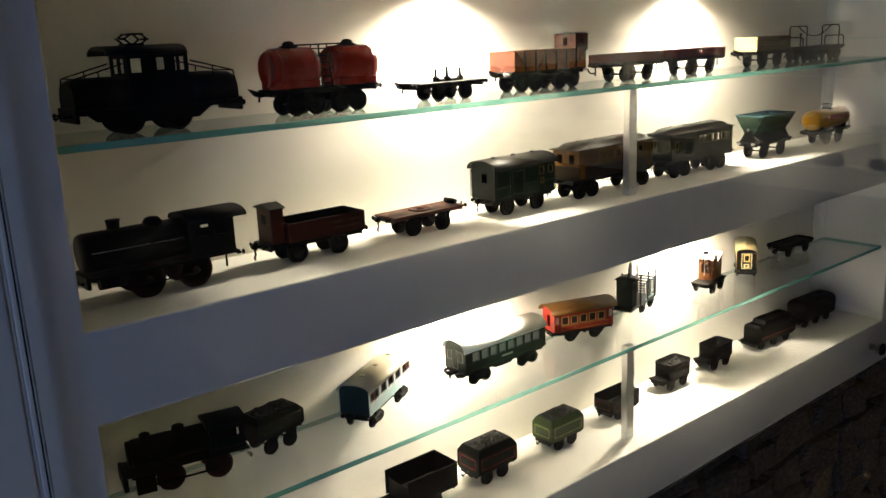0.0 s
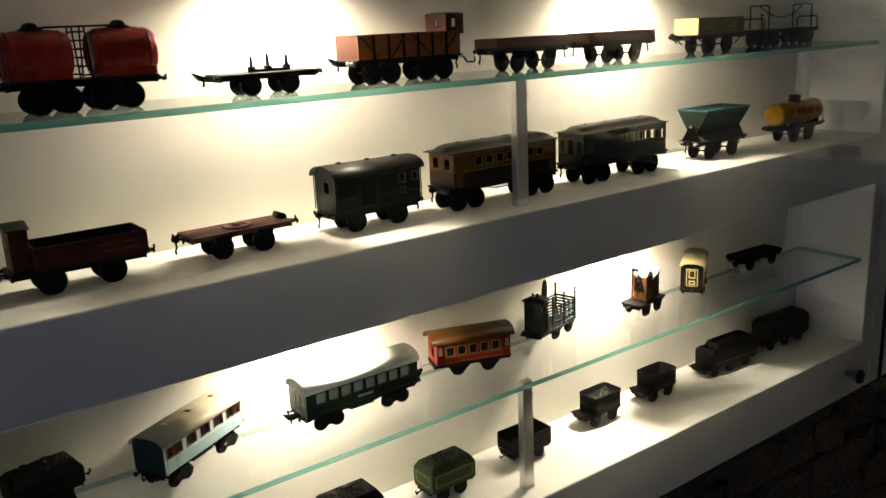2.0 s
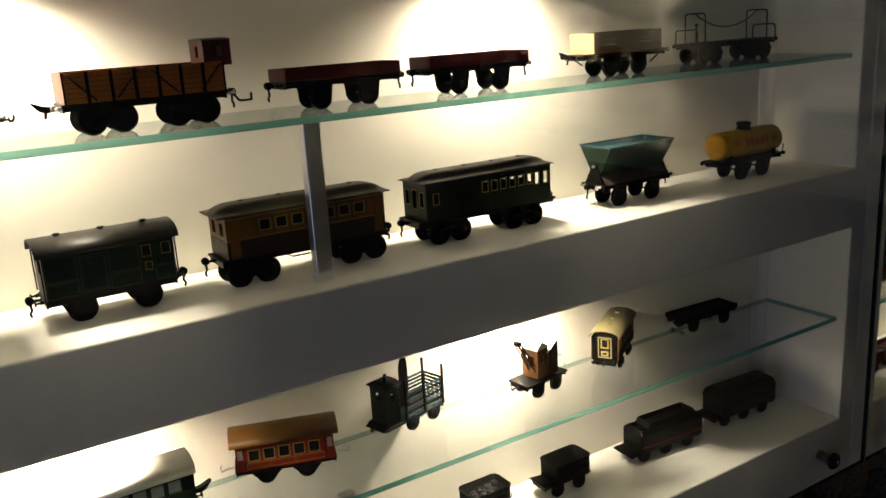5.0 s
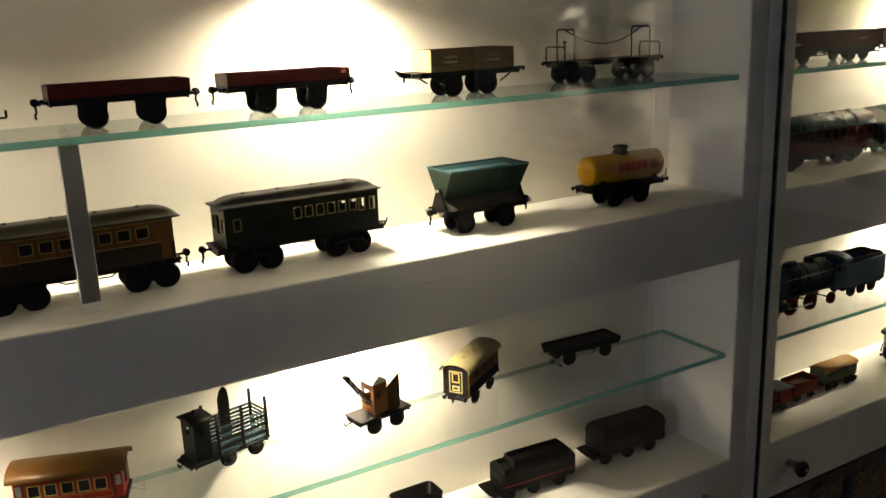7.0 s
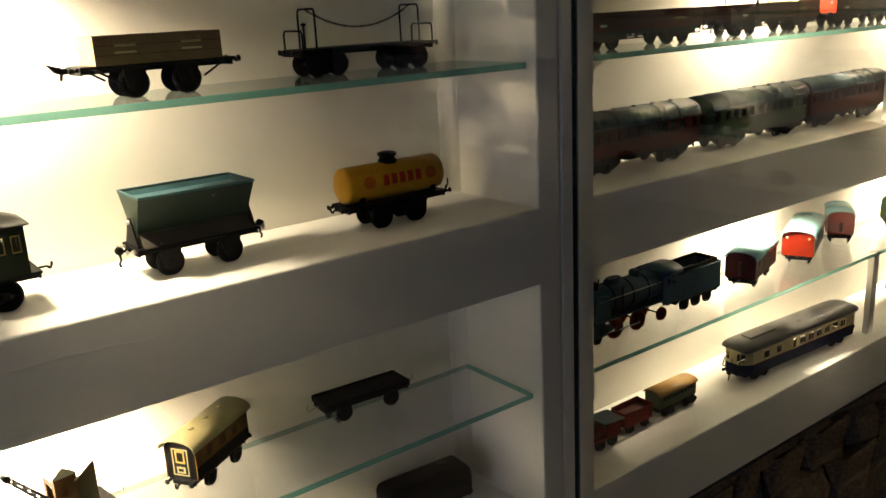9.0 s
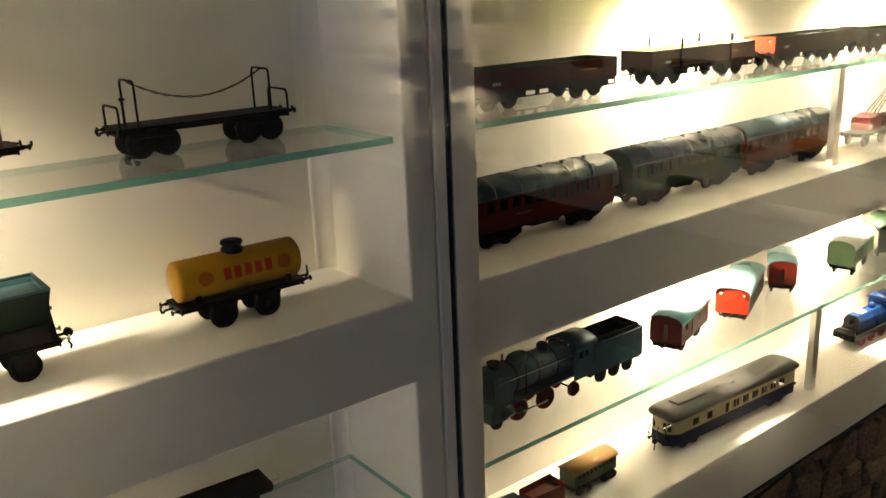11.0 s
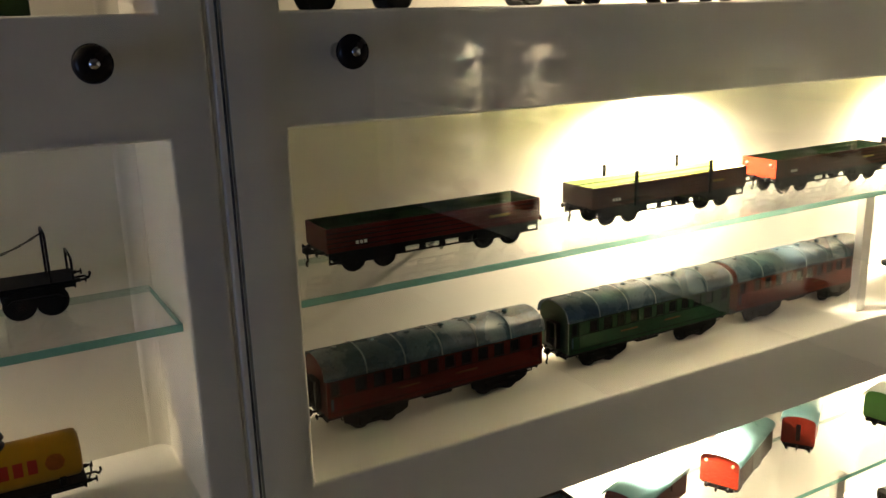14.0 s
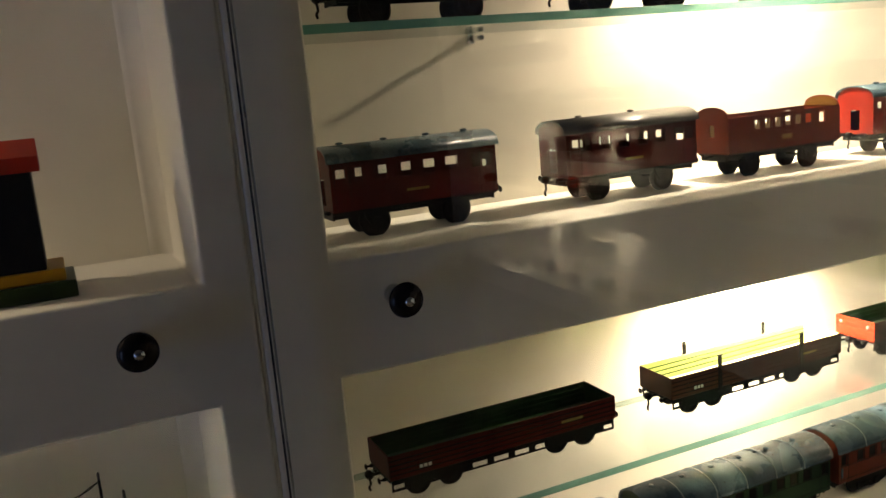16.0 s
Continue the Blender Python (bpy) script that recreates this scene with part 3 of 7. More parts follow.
for u in UNITS:
    for lv, (a, b) in enumerate(LEVELS):
        for k in (1, 2):
            x = X0 + u * UNIT + (X1 - X0) * k / 3
            x -= 0.035 if u == 1 else 0.0
            downlight(x, LAMP_Y, b)
            spot("niche_beam", pose(x, LAMP_Y, b - 0.006), SPOT_WATTS.get((u, lv), 30.0), 166 if u == 1 else 157)


# glass shelves with their middle posts and pegs
def glass_slab(name, x0, x1, y0, y1, z0, z1, edge, label, top=SHELF_GLASS):
    bm = B()
    cbox(bm, -(x1 - x0) / 2, (x1 - x0) / 2, -(y1 - y0) / 2, (y1 - y0) / 2, -(z1 - z0) / 2, (z1 - z0) / 2, 0.0004)
    flat = 2 if z1 - z0 < y1 - y0 else 1
    bmesh.ops.recalc_face_normals(bm, faces=bm.faces)
    # facing picks the tone, so dim and lit edges are painted in
    for f in bm.faces:
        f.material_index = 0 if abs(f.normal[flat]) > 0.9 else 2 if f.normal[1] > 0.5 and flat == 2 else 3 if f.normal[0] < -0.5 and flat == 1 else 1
    me = to_mesh(name, bm, top)
    me.materials.append(edge)
    me.materials.append(EDGE_BACK)
    me.materials.append(EDGE_PALE)
    ob = new(name, me)
    ob.matrix_basis = pose((x0 + x1) / 2, (y0 + y1) / 2, (z0 + z1) / 2, 0, 0, 0)
    return tagged(ob, label, "glass shelf" if flat == 2 else "glass pane", "glass shelves" if flat == 2 else "glass fronts")


for u in UNITS:
    xa, xb = X0 + u * UNIT + 0.003, X1 + u * UNIT - 0.003
    xm = (xa + xb) / 2
    for lv, (a, b) in enumerate(LEVELS):
        g = GLASS_TOP[lv]
        if (u, lv) != (0, 2):
            glass_slab("glass_shelf", xa, xb, 1.001, 1.152, g - 0.008, g, EDGE, "clear glass shelf with green polished front edge")
            t = thing("shelf_post", "square brushed aluminium post under the glass shelf", "post", pose(*POSTS.get((u, lv), (xm, 1.05)), a), "shelf posts")
            bm = B()
            cbox(bm, -0.0105, 0.0105, -0.007, 0.007, 0, g - 0.0082 - a, 0.0008)
            part("bar", bm, ALU, t)
            bm = B()
            cbox(bm, -0.0108, 0.0108, -0.0073, 0.0073, 0.0002, 0.012, 0.0008)
            part("foot", bm, WHITE_ROOF, t)
        for f in (0.125, 0.5, 0.875):
            x = xa + (xb - xa) * f
            zz = g - 0.0085
            t = thing("shelf_peg", "small steel shelf peg in the niche back", "peg", pose(x, BACK + 0.002, zz - 0.004), "shelf pegs")
            bm = B()
            cyl(bm, (0, 0, 0), (0, -0.03, 0), 0.003, seg=10)
            part("pin", bm, CHROME, t)
            bm = B()
            cyl(bm, (0, 0, 0), (0, -0.003, 0), 0.0055, seg=12)
            part("collar", bm, CHROME, t)
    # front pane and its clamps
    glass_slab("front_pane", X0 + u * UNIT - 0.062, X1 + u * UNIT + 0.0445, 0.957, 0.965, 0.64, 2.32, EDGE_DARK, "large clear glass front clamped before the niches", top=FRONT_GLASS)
    for x in (X0 + u * UNIT + 0.055, X1 + u * UNIT - 0.0585):
        for z in (0.678, 1.645, 2.2):
            t = thing("glass_clamp", "round dark bronze clamp knob with a bright screw", "knob", pose(x, FRONT, z), "glass clamps")
            bm = B()
            lathe(bm, "y", [(0, 0.009), (-0.0205, 0.009), (-0.0205, 0.013), (-0.0215, 0.0135)], seg=24)
            part("spacer", bm, TIN, t)
            bm = B()
            lathe(bm, "y", [(-0.0285, 0.002), (-0.0285, 0.0155), (-0.0305, 0.016), (-0.0345, 0.0145), (-0.037, 0.0105), (-0.038, 0.006), (-0.038, 0.001)], seg=28)
            part("cap", bm, KNOB, t)
            bm = B()
            lathe(bm, "y", [(-0.038, 0.0045), (-0.0397, 0.0042), (-0.0403, 0.0008)], seg=14)
            part("screw", bm, CHROME, t)

# hairline crack in the paint of the middle band
bm = B()
tube(bm, [(1.54, FRONT - 0.0001, 1.1785), (1.575, FRONT - 0.0001, 1.176), (1.61, FRONT - 0.0001, 1.1775), (1.65, FRONT - 0.0001, 1.1755), (1.699, FRONT - 0.0001, 1.1725)], 0.0004, seg=5)
tagged(new("paint_crack", to_mesh("paint_crack", bm, PLASTER)), "thin pale hairline crack across the painted band", "crack")


# ---- the toy trains ----
def shelf_z(lv, x):
    """Top of the glass shelf of a tier at x."""
    return GLASS_TOP[lv] + 0.0002


FL = [a + 0.0002 for a, b in LEVELS]


def at(x, y, z, yaw=0.0):
    return pose(x, y, z, 0, 0, yaw)


# niche 1, middle tier, glass shelf
def electric_loco(m):
    t = thing("electric_locomotive", "black tinplate electric locomotive with pantograph and two hoods", "toy locomotive", m)
    bm = B()
    cbox(bm, -0.1, 0.1, -0.03, 0.03, 0.024, 0.03)
    for x in (-0.1, 0.096):
        cbox(bm, x, x + 0.004, -0.031, 0.031, 0.016, 0.032)
    part("running_board", bm, BLACK, t)
    for s in (-1, 1):
        bm = B()
        sec = [(-0.026, 0.03), (-0.026, 0.05), (-0.022, 0.06), (-0.012, 0.064), (0.012, 0.064), (0.022, 0.06), (0.026, 0.05), (0.026, 0.03)]
        rings = []
        for x, k in ((0.036, 1.0), (0.075, 1.0), (0.09, 0.97), (0.096, 0.9), (0.098, 0.8)):
            rings.append([(s * x, y * (0.9 + 0.1 * k), 0.03 + (z - 0.03) * k) for y, z in sec])
        loft(bm, rings)
        part("hood", bm, BLACK, t)
        bm = B()
        for y in (-0.024, 0.024):
            tube(bm, [(s * 0.04, y, 0.078), (s * 0.094, y, 0.064), (s * 0.096, y, 0.052)], 0.0009)
            tube(bm, [(s * 0.068, y, 0.071), (s * 0.068, y, 0.058)], 0.0008)
        tube(bm, [(s * 0.094, -0.024, 0.064), (s * 0.094, 0.024, 0.064)], 0.0009)
        part("handrail", bm, BLACK, t)
    holes = [(-0.032, -0.02, 0.066, 0.083), (-0.014, 0.007, 0.066, 0.083), (0.02, 0.033, 0.068, 0.083)]
    coach_body(t, 0.072, 0.056, 0.03, 0.088, BLACK, holes, [(-0.018, -0.004, 0.066, 0.083), (0.004, 0.018, 0.066, 0.083)], 0.008)
    roof = arched_roof(t, 0.094, 0.064, 0.087, 0.011, BLACK, 0.0018)
    roof.location.x = -0.012
    bm = B()
    for y in (-0.012, 0.012):
        tube(bm, [(-0.022, y, 0.098), (-0.03, y, 0.105), (-0.022, y, 0.11), (-0.01, y, 0.11), (-0.004, y, 0.104), (-0.012, y, 0.098)], 0.0012)
    for x, z in ((-0.022, 0.11), (-0.01, 0.11), (-0.03, 0.105), (-0.004, 0.104)):
        tube(bm, [(x, -0.016, z), (x, 0.016, z)], 0.0012)
    part("pantograph", bm, BLACK, t)
    bm = B()
    cbox(bm, -0.028, -0.008, -0.014, 0.014, 0.096, 0.1)
    part("pantograph_base", bm, BLACK, t)
    for x in (-0.038, 0.02):
        add_axle(t, x, 0.019, "spoked", 0.0185)
    for y in (-0.0235, 0.0235):
        bm = B()
        slab(bm, [(-0.075, 0.024), (-0.06, 0.012), (0.045, 0.012), (0.062, 0.024)], y - 0.0008, y + 0.0008)
        part("side_frame", bm, BLACK, t)
    ends(t, 0.2, 0.024, ("plain", "plain"))
    return t


def barrel_wagon(m):
    t = thing("barrel_wagon", "wagon with two lying red wine casks and black ladders", "toy wagon", m)
    L = 0.16
    underframe(t, L, 0.05, 0.0345)
    for x in (-0.0335, 0.033):
        bogie(t, x, 0.03, 0.0135, 0.034)
    for x in (-0.044, 0.0475):
        hl, zc = 0.0352, 0.0605
        bm = B()
        prof = [(-hl + 0.002, 0.001), (-hl + 0.002, 0.0195), (-hl, 0.0205), (-hl, 0.0215), (-hl * 0.94, 0.0233), (-hl * 0.8, 0.0251), (-hl * 0.5, 0.0268), (0, 0.0278), (hl * 0.5, 0.0268), (hl * 0.8, 0.0251), (hl * 0.94, 0.0233), (hl, 0.0215), (hl, 0.0205), (hl - 0.002, 0.0195), (hl - 0.002, 0.001)]
        lathe(bm, "x", prof, (x, 0, zc), seg=36)
        b = part("barrel", bm, RED_BARREL, t)
        for h, r in ((-0.026, 0.0256), (0.026, 0.0256)):
            bm = B()
            lathe(bm, "x", [(h - 0.0012, r - 0.001), (h - 0.0012, r + 0.0006), (h + 0.0012, r + 0.0006), (h + 0.0012, r - 0.001)], (x, 0, zc), seg=36)
            part("hoop", bm, RED_BARREL, b)
        bm = B()
        cbox(bm, x - 0.0315, x + 0.0315, -0.0225, 0.0225, 0.0347, 0.0445, 0.001)
        part("cradle", bm, RED_BARREL, t, "red painted cradle block")
        bm = B()
        lathe(bm, "z", [(0.086, 0.0125), (0.0885, 0.0125), (0.0895, 0.0085), (0.0925, 0.0075), (0.0945, 0.0045), (0.095, 0.001)], (x, 0, 0), seg=18)
        part("lid", bm, BLACK, b, "black filler lid")
    bm = B()
    cbox(bm, -0.034, 0.038, -0.008, 0.008, 0.0885, 0.0905)
    part("walkway", bm, BLACK, t)
    bm = B()
    for y in (-0.019, 0.019):
        for x in (-0.0045, 0.0085):
            tube(bm, [(x, y, 0.034), (x, y * 0.5, 0.0885)], 0.001)
        for i in range(6):
            f = i / 6 + 0.08
            yy = y * (1 - 0.5 * f)
            tube(bm, [(-0.0045, yy, 0.034 + 0.0545 * f), (0.0085, yy, 0.034 + 0.0545 * f)], 0.001)
    part("ladder", bm, BLACK, t, "thin black ladders between the barrels")
    ends(t, L, 0.03, ("spear", "plain"))
    return t


def bolster_flat(m):
    t = thing("flat_wagon", "small black flat wagon with a three-post bolster", "toy wagon", m)
    L = 0.13
    underframe(t, L, 0.05, 0.027, SOOT)
    two_axle(t, 0.026, (-0.024, 0.028), 0.0125)
    bm = B()
    cbox(bm, -0.018, 0.038, -0.003, 0.003, 0.027, 0.0305)
    part("bolster", bm, SOOT, t)
    for x, h in ((-0.014, 0.046), (0.008, 0.049), (0.034, 0.046)):
        bm = B()
        cyl(bm, (x, 0, 0.029), (x, 0, h), 0.0026, 0.0016, seg=8)
        cbox(bm, x - 0.004, x + 0.004, -0.004, 0.004, 0.0295, 0.034)
        part("post", bm, SOOT, t)
    ends(t, L, 0.0235, ("spear", "plain"))
    return t


def braced_gondola(m):
    t = thing("gondola_wagon", "orange-brown printed high-sided wagon with brakeman's cabin", "toy wagon", m)
    L, W, z0, z1 = 0.168, 0.056, 0.033, 0.0645
    underframe(t, L + 0.006, 0.052, 0.033)
    for x in (-0.043, 0.047):
        bogie(t, x, 0.031, 0.0145, 0.032)
    tray(t, L, W, z0, z1, GONDOLA, BROWN, end_mat=BROWN)
    planks(t, L, W, z0, z1, 6, BROWN)
    for i in range(8):
        x = -L / 2 + L * i / 7
        strip(t, x - 0.0018 if i else x, x + 0.0018 if i < 7 else x, z0, z1, W, SOOT, "upright", 0.001)
    for x0, x1 in ((-0.08, -0.053), (-0.008, -0.032), (0.004, 0.032), (0.08, 0.056)):
        for y in (-W / 2 - 0.0008, W / 2 + 0.0008):
            bm = B()
            tube(bm, [(x0, y, z1 - 0.002), (x1, y, z0 + 0.002)], 0.001, seg=5)
            part("brace", bm, SOOT, t)
    cab = B()
    x0, x1, y1 = 0.064, 0.095, 0.024
    gridwall(cab, x0, x1, 0.06, 0.0865, [(x0 + 0.01, x1 - 0.01, 0.07, 0.081)], lambda u, v, w: (u, -y1 + 0.001 * w, v))
    gridwall(cab, x0, x1, 0.06, 0.0865, [(x0 + 0.01, x1 - 0.01, 0.07, 0.081)], lambda u, v, w: (u, y1 - 0.001 * w, v))
    for x, s in ((x0, 1), (x1, -1)):
        gridwall(cab, -y1 + 0.001, y1 - 0.001, 0.06, 0.0865, [(-0.006, 0.004, 0.069, 0.081)], lambda u, v, w, x=x, s=s: (x + 0.001 * w * s, u, v))
    c = part("brake_cabin", cab, BROWN, t)
    bm = B()
    o = arch(0.0505, 0.0035, 0.0862)
    prism(bm, o, x0 - 0.001, x1 + 0.001, smooth=True)
    part("cabin_roof", bm, GREY_ROOF, c)
    bm = B()
    tube(bm, [(0.092, -0.026, 0.028), (0.098, -0.026, 0.02), (0.112, -0.026, 0.02), (0.112, -0.026, 0.028)], 0.0013)
    part("step", bm, BLACK, t)
    ends(t, L + 0.006, 0.029, ("spear", "drop"), bm_mat=TIN)
    return t


def low_flat(m, L, slots, label):
    t = thing("low_sided_wagon", label, "toy wagon", m, "dark red low wagons")
    W = 0.052
    underframe(t, L, W, 0.035)
    two_axle(t, 0.034, (-L * 0.195, L * 0.225), 0.0128, gw=0.0145)
    z0, z1 = 0.035, 0.049
    holes = [] if not slots else [(-L / 2 + 0.012 + i * 0.024, -L / 2 + 0.03 + i * 0.024, 0.0435, 0.0458) for i in range(3)] + [(L / 2 - 0.012, L / 2 - 0.005, 0.042, 0.0465)]
    for y in (-W / 2, W / 2 - 0.0014):
        bm = B()
        gridwall(bm, -L / 2, L / 2, z0, z1, holes, lambda u, v, w, y=y: (u, y + 0.0014 * w, v))
        part("side_panel", bm, MAROON, t)
    for x in (-L / 2, L / 2 - 0.0014):
        bm = B()
        cbox(bm, x, x + 0.0014, -W / 2 + 0.0014, W / 2 - 0.0014, z0, z1, 0.0003)
        part("end_panel", bm, MAROON, t)
    ends(t, L, 0.031, ("drop", "drop"))
    return t


def plank_wagon(m):
    t = thing("open_wagon", "tan wood-printed open wagon on four wheels", "toy wagon", m)
    L, W = 0.135, 0.054
    underframe(t, L + 0.03, 0.05, 0.034)
    two_axle(t, 0.033, (-0.0285, 0.0285), 0.0148)
    tray(t, L, W, 0.034, 0.063, TAN, BROWN, end_mat=BOARD_END)
    planks(t, L, W, 0.034, 0.063, 3, BROWN)
    for x in (-0.035, 0.035):
        for z in (0.045, 0.052):
            strip(t, x - 0.012, x + 0.01, z, z + 0.0022, W, CREAM, "printed_bar")
    bm = B()
    for x0, x1 in ((-0.07, -0.045), (0.07, 0.045)):
        for y in (-0.025, 0.025):
            tube(bm, [(x0, y, 0.031), (x1, y, 0.016)], 0.0012)
    part("truss_rod", bm, BLACK, t)
    ends(t, L + 0.03, 0.031, ("spear", "plain"))
    return t


def chain_wagon(m):
    t = thing("chain_flat_wagon", "black bogie flat wagon with wire hoops and a sagging chain", "toy wagon", m)
    L = 0.2
    underframe(t, L, 0.052, 0.033, SOOT)
    for x in (-0.062, 0.062):
        bogie(t, x, 0.029, 0.014, 0.032)
    for s in (-1, 1):
        for x, h, w in ((s * 0.077, 0.08, 0.021), (s * 0.097, 0.055, 0.023)):
            bm = B()
            tube(bm, [(x, -w, 0.033), (x, -w, h - 0.004), (x, -w + 0.003, h), (x, w - 0.003, h), (x, w, h - 0.004), (x, w, 0.033)], 0.0013)
            part("hoop_rail", bm, BLACK, t)
    pts = [(-0.077 + 0.154 * i / 24, 0, 0.056 + 0.023 * (2 * i / 24 - 1) ** 2) for i in range(25)]
    bm = B()
    for i, (a, b) in enumerate(zip(pts, pts[1:])):
        for off in (0.0008, -0.0008):
            d = (0, off, 0) if i % 2 else (0, 0, off)
            tube(bm, [tuple(p + q for p, q in zip(a, d)), tuple(p + q for p, q in zip(b, d))], 0.0006, seg=5)
    part("chain", bm, SOOT, t, "sagging iron chain")
    bm = B()
    tube(bm, [(-0.088, -0.012, 0.033), (-0.088, -0.012, 0.062)], 0.0014)
    lathe(bm, "z", [(0.06, 0.0015), (0.062, 0.004), (0.064, 0.0015)], (-0.088, -0.012, 0), seg=10)
    part("brake_wheel", bm, BLACK, t)
    ends(t, L, 0.03, ("plain", "plain"))
    return t


# niche 1, middle tier, floor
def steam_loco(m):
    t = thing("steam_locomotive", "black tinplate four-wheel steam locomotive", "toy locomotive", m)
    bm = B()
    lathe(bm, "x", [(-0.092, 0.001), (-0.092, 0.0215), (-0.088, 0.0235), (0.03, 0.0235)], (0, 0, 0.061), seg=28)
    boiler = part("boiler", bm, BLACK, t)
    bm = B()
    lathe(bm, "z", [(0.08, 0.0085), (0.084, 0.0075), (0.092, 0.0078), (0.095, 0.009), (0.0955, 0.006)], (-0.05, 0, 0), seg=18)
    part("chimney", bm, BLACK, boiler)
    bm = B()
    lathe(bm, "z", [(0.08, 0.012), (0.086, 0.0115), (0.0905, 0.008), (0.092, 0.001)], (-0.003, 0, 0), seg=18)
    part("dome", bm, BLACK, boiler)
    for y in (-0.0238, 0.0238):
        bm = B()
        tube(bm, [(-0.085, y, 0.064), (0.03, y, 0.064)], 0.0007)
        part("handrail", bm, TIN, boiler)
    bm = B()
    cbox(bm, -0.094, 0.095, -0.028, 0.028, 0.033, 0.0365)
    cbox(bm, -0.097, -0.092, -0.029, 0.029, 0.024, 0.038)
    slab(bm, [(-0.088, 0.036), (-0.088, 0.028), (-0.05, 0.02), (-0.045, 0.036)], -0.012, 0.012)
    part("running_board", bm, BLACK, t)
    holes = [(0.046, 0.056, 0.061, 0.076), (0.064, 0.081, 0.061, 0.077)]
    coach_body(t, 0.06, 0.054, 0.036, 0.081, BLACK, [(a - 0.06, b - 0.06, c, d) for a, b, c, d in holes], arch_h=0.006)
    for o in [o for o in t.children if o.name.startswith(("side_panel", "end_panel", "floor_pan"))]:
        o.location.x = 0.06
    roof = arched_roof(t, 0.078, 0.062, 0.08, 0.011, BLACK, 0.0014)
    roof.location.x = 0.068
    for x in (-0.025, 0.035):
        add_axle(t, x, 0.021, "brown", 0.0235)
    bm = B()
    for y in (-0.024, 0.024):
        tube(bm, [(-0.08, y * 1.17, 0.024), (-0.025, y * 1.17, 0.018), (0.035, y * 1.17, 0.018)], 0.0011)
    part("coupling_rod", bm, SOOT, t)
    for y in (-0.024, 0.024):
        bm = B()
        cyl(bm, (-0.082, y, 0.028), (-0.052, y, 0.028), 0.0075, seg=16)
        part("cylinder", bm, BLACK, t)
    bm = B()
    tube(bm, [(0.076, -0.026, 0.036), (0.076, -0.026, 0.018)], 0.0013)
    part("step", bm, BLACK, t)
    ends(t, 0.192, 0.03, ("plain", None))
    return t


def cabin_open_wagon(m):
    t = thing("open_wagon", "red-brown open wagon with a brakeman's hut", "toy wagon", m)
    L, W = 0.122, 0.055
    u = underframe(t, 0.148, 0.05, 0.03)
    two_axle(t, 0.029, (-0.032, 0.034), 0.0145)
    tray(t, L, W, 0.03, 0.056, BROWN, BLACK)
    for o in [o for o in t.children if o.name.startswith(("side_panel", "end_panel", "floor_pan", "inner"))]:
        o.location.x = 0.013
    planks(t, L, W, 0.03, 0.056, 3, MAROON)
    for o in [o for o in t.children if o.name.startswith("plank_line")]:
        o.location.x = 0.013
    for x in (0.03, 0.055):
        for z in (0.038, 0.046):
            strip(t, x - 0.008, x + 0.006, z, z + 0.002, W, PINK, "printed_bar")
    bm = B()
    cbox(bm, -0.069, -0.0495, -0.019, 0.019, 0.03, 0.077, 0.0008)
    hut = part("brake_hut", bm, BROWN, t)
    bm = B()
    prism(bm, [(-0.022, 0.0765), (-0.022, 0.078), (0, 0.084), (0.022, 0.078), (0.022, 0.0765)], -0.072, -0.0475)
    part("hut_roof", bm, GREY_ROOF, hut)
    bm = B()
    cbox(bm, -0.0695, -0.0688, -0.006, 0.006, 0.056, 0.068, 0.0002)
    part("window", bm, DARK_PANE, hut)
    ends(t, 0.148, 0.028, ("drop", "plain"))
    return t


def turntable_flat(m):
    t = thing("flat_wagon", "faded red-brown flat wagon with a round pivot plate", "toy wagon", m)
    L = 0.136
    underframe(t, L, 0.052, 0.034, PINK)
    two_axle(t, 0.032, (-0.028, 0.028), 0.0135)
    bm = B()
    lathe(bm, "z", [(0.034, 0.019), (0.0358, 0.019), (0.0358, 0.012), (0.0348, 0.012), (0.0348, 0.006), (0.038, 0.0055), (0.038, 0.001)], seg=30)
    part("pivot_plate", bm, PINK, t)
    bm = B()
    for i in range(1, 5):
        y = -0.026 + 0.052 * i / 5
        cbox(bm, -L / 2, L / 2, y - 0.0003, y + 0.0003, 0.034, 0.0344, 0.0001)
    part("plank_line", bm, BROWN, t)
    bm = B()
    cyl(bm, (0.06, -0.012, 0.0385), (0.06, 0.012, 0.0385), 0.0038, seg=14)
    cbox(bm, 0.057, 0.063, -0.009, 0.009, 0.034, 0.0385)
    part("end_stop", bm, BLACK, t)
    ends(t, L, 0.031, ("drop", "plain"))
    return t


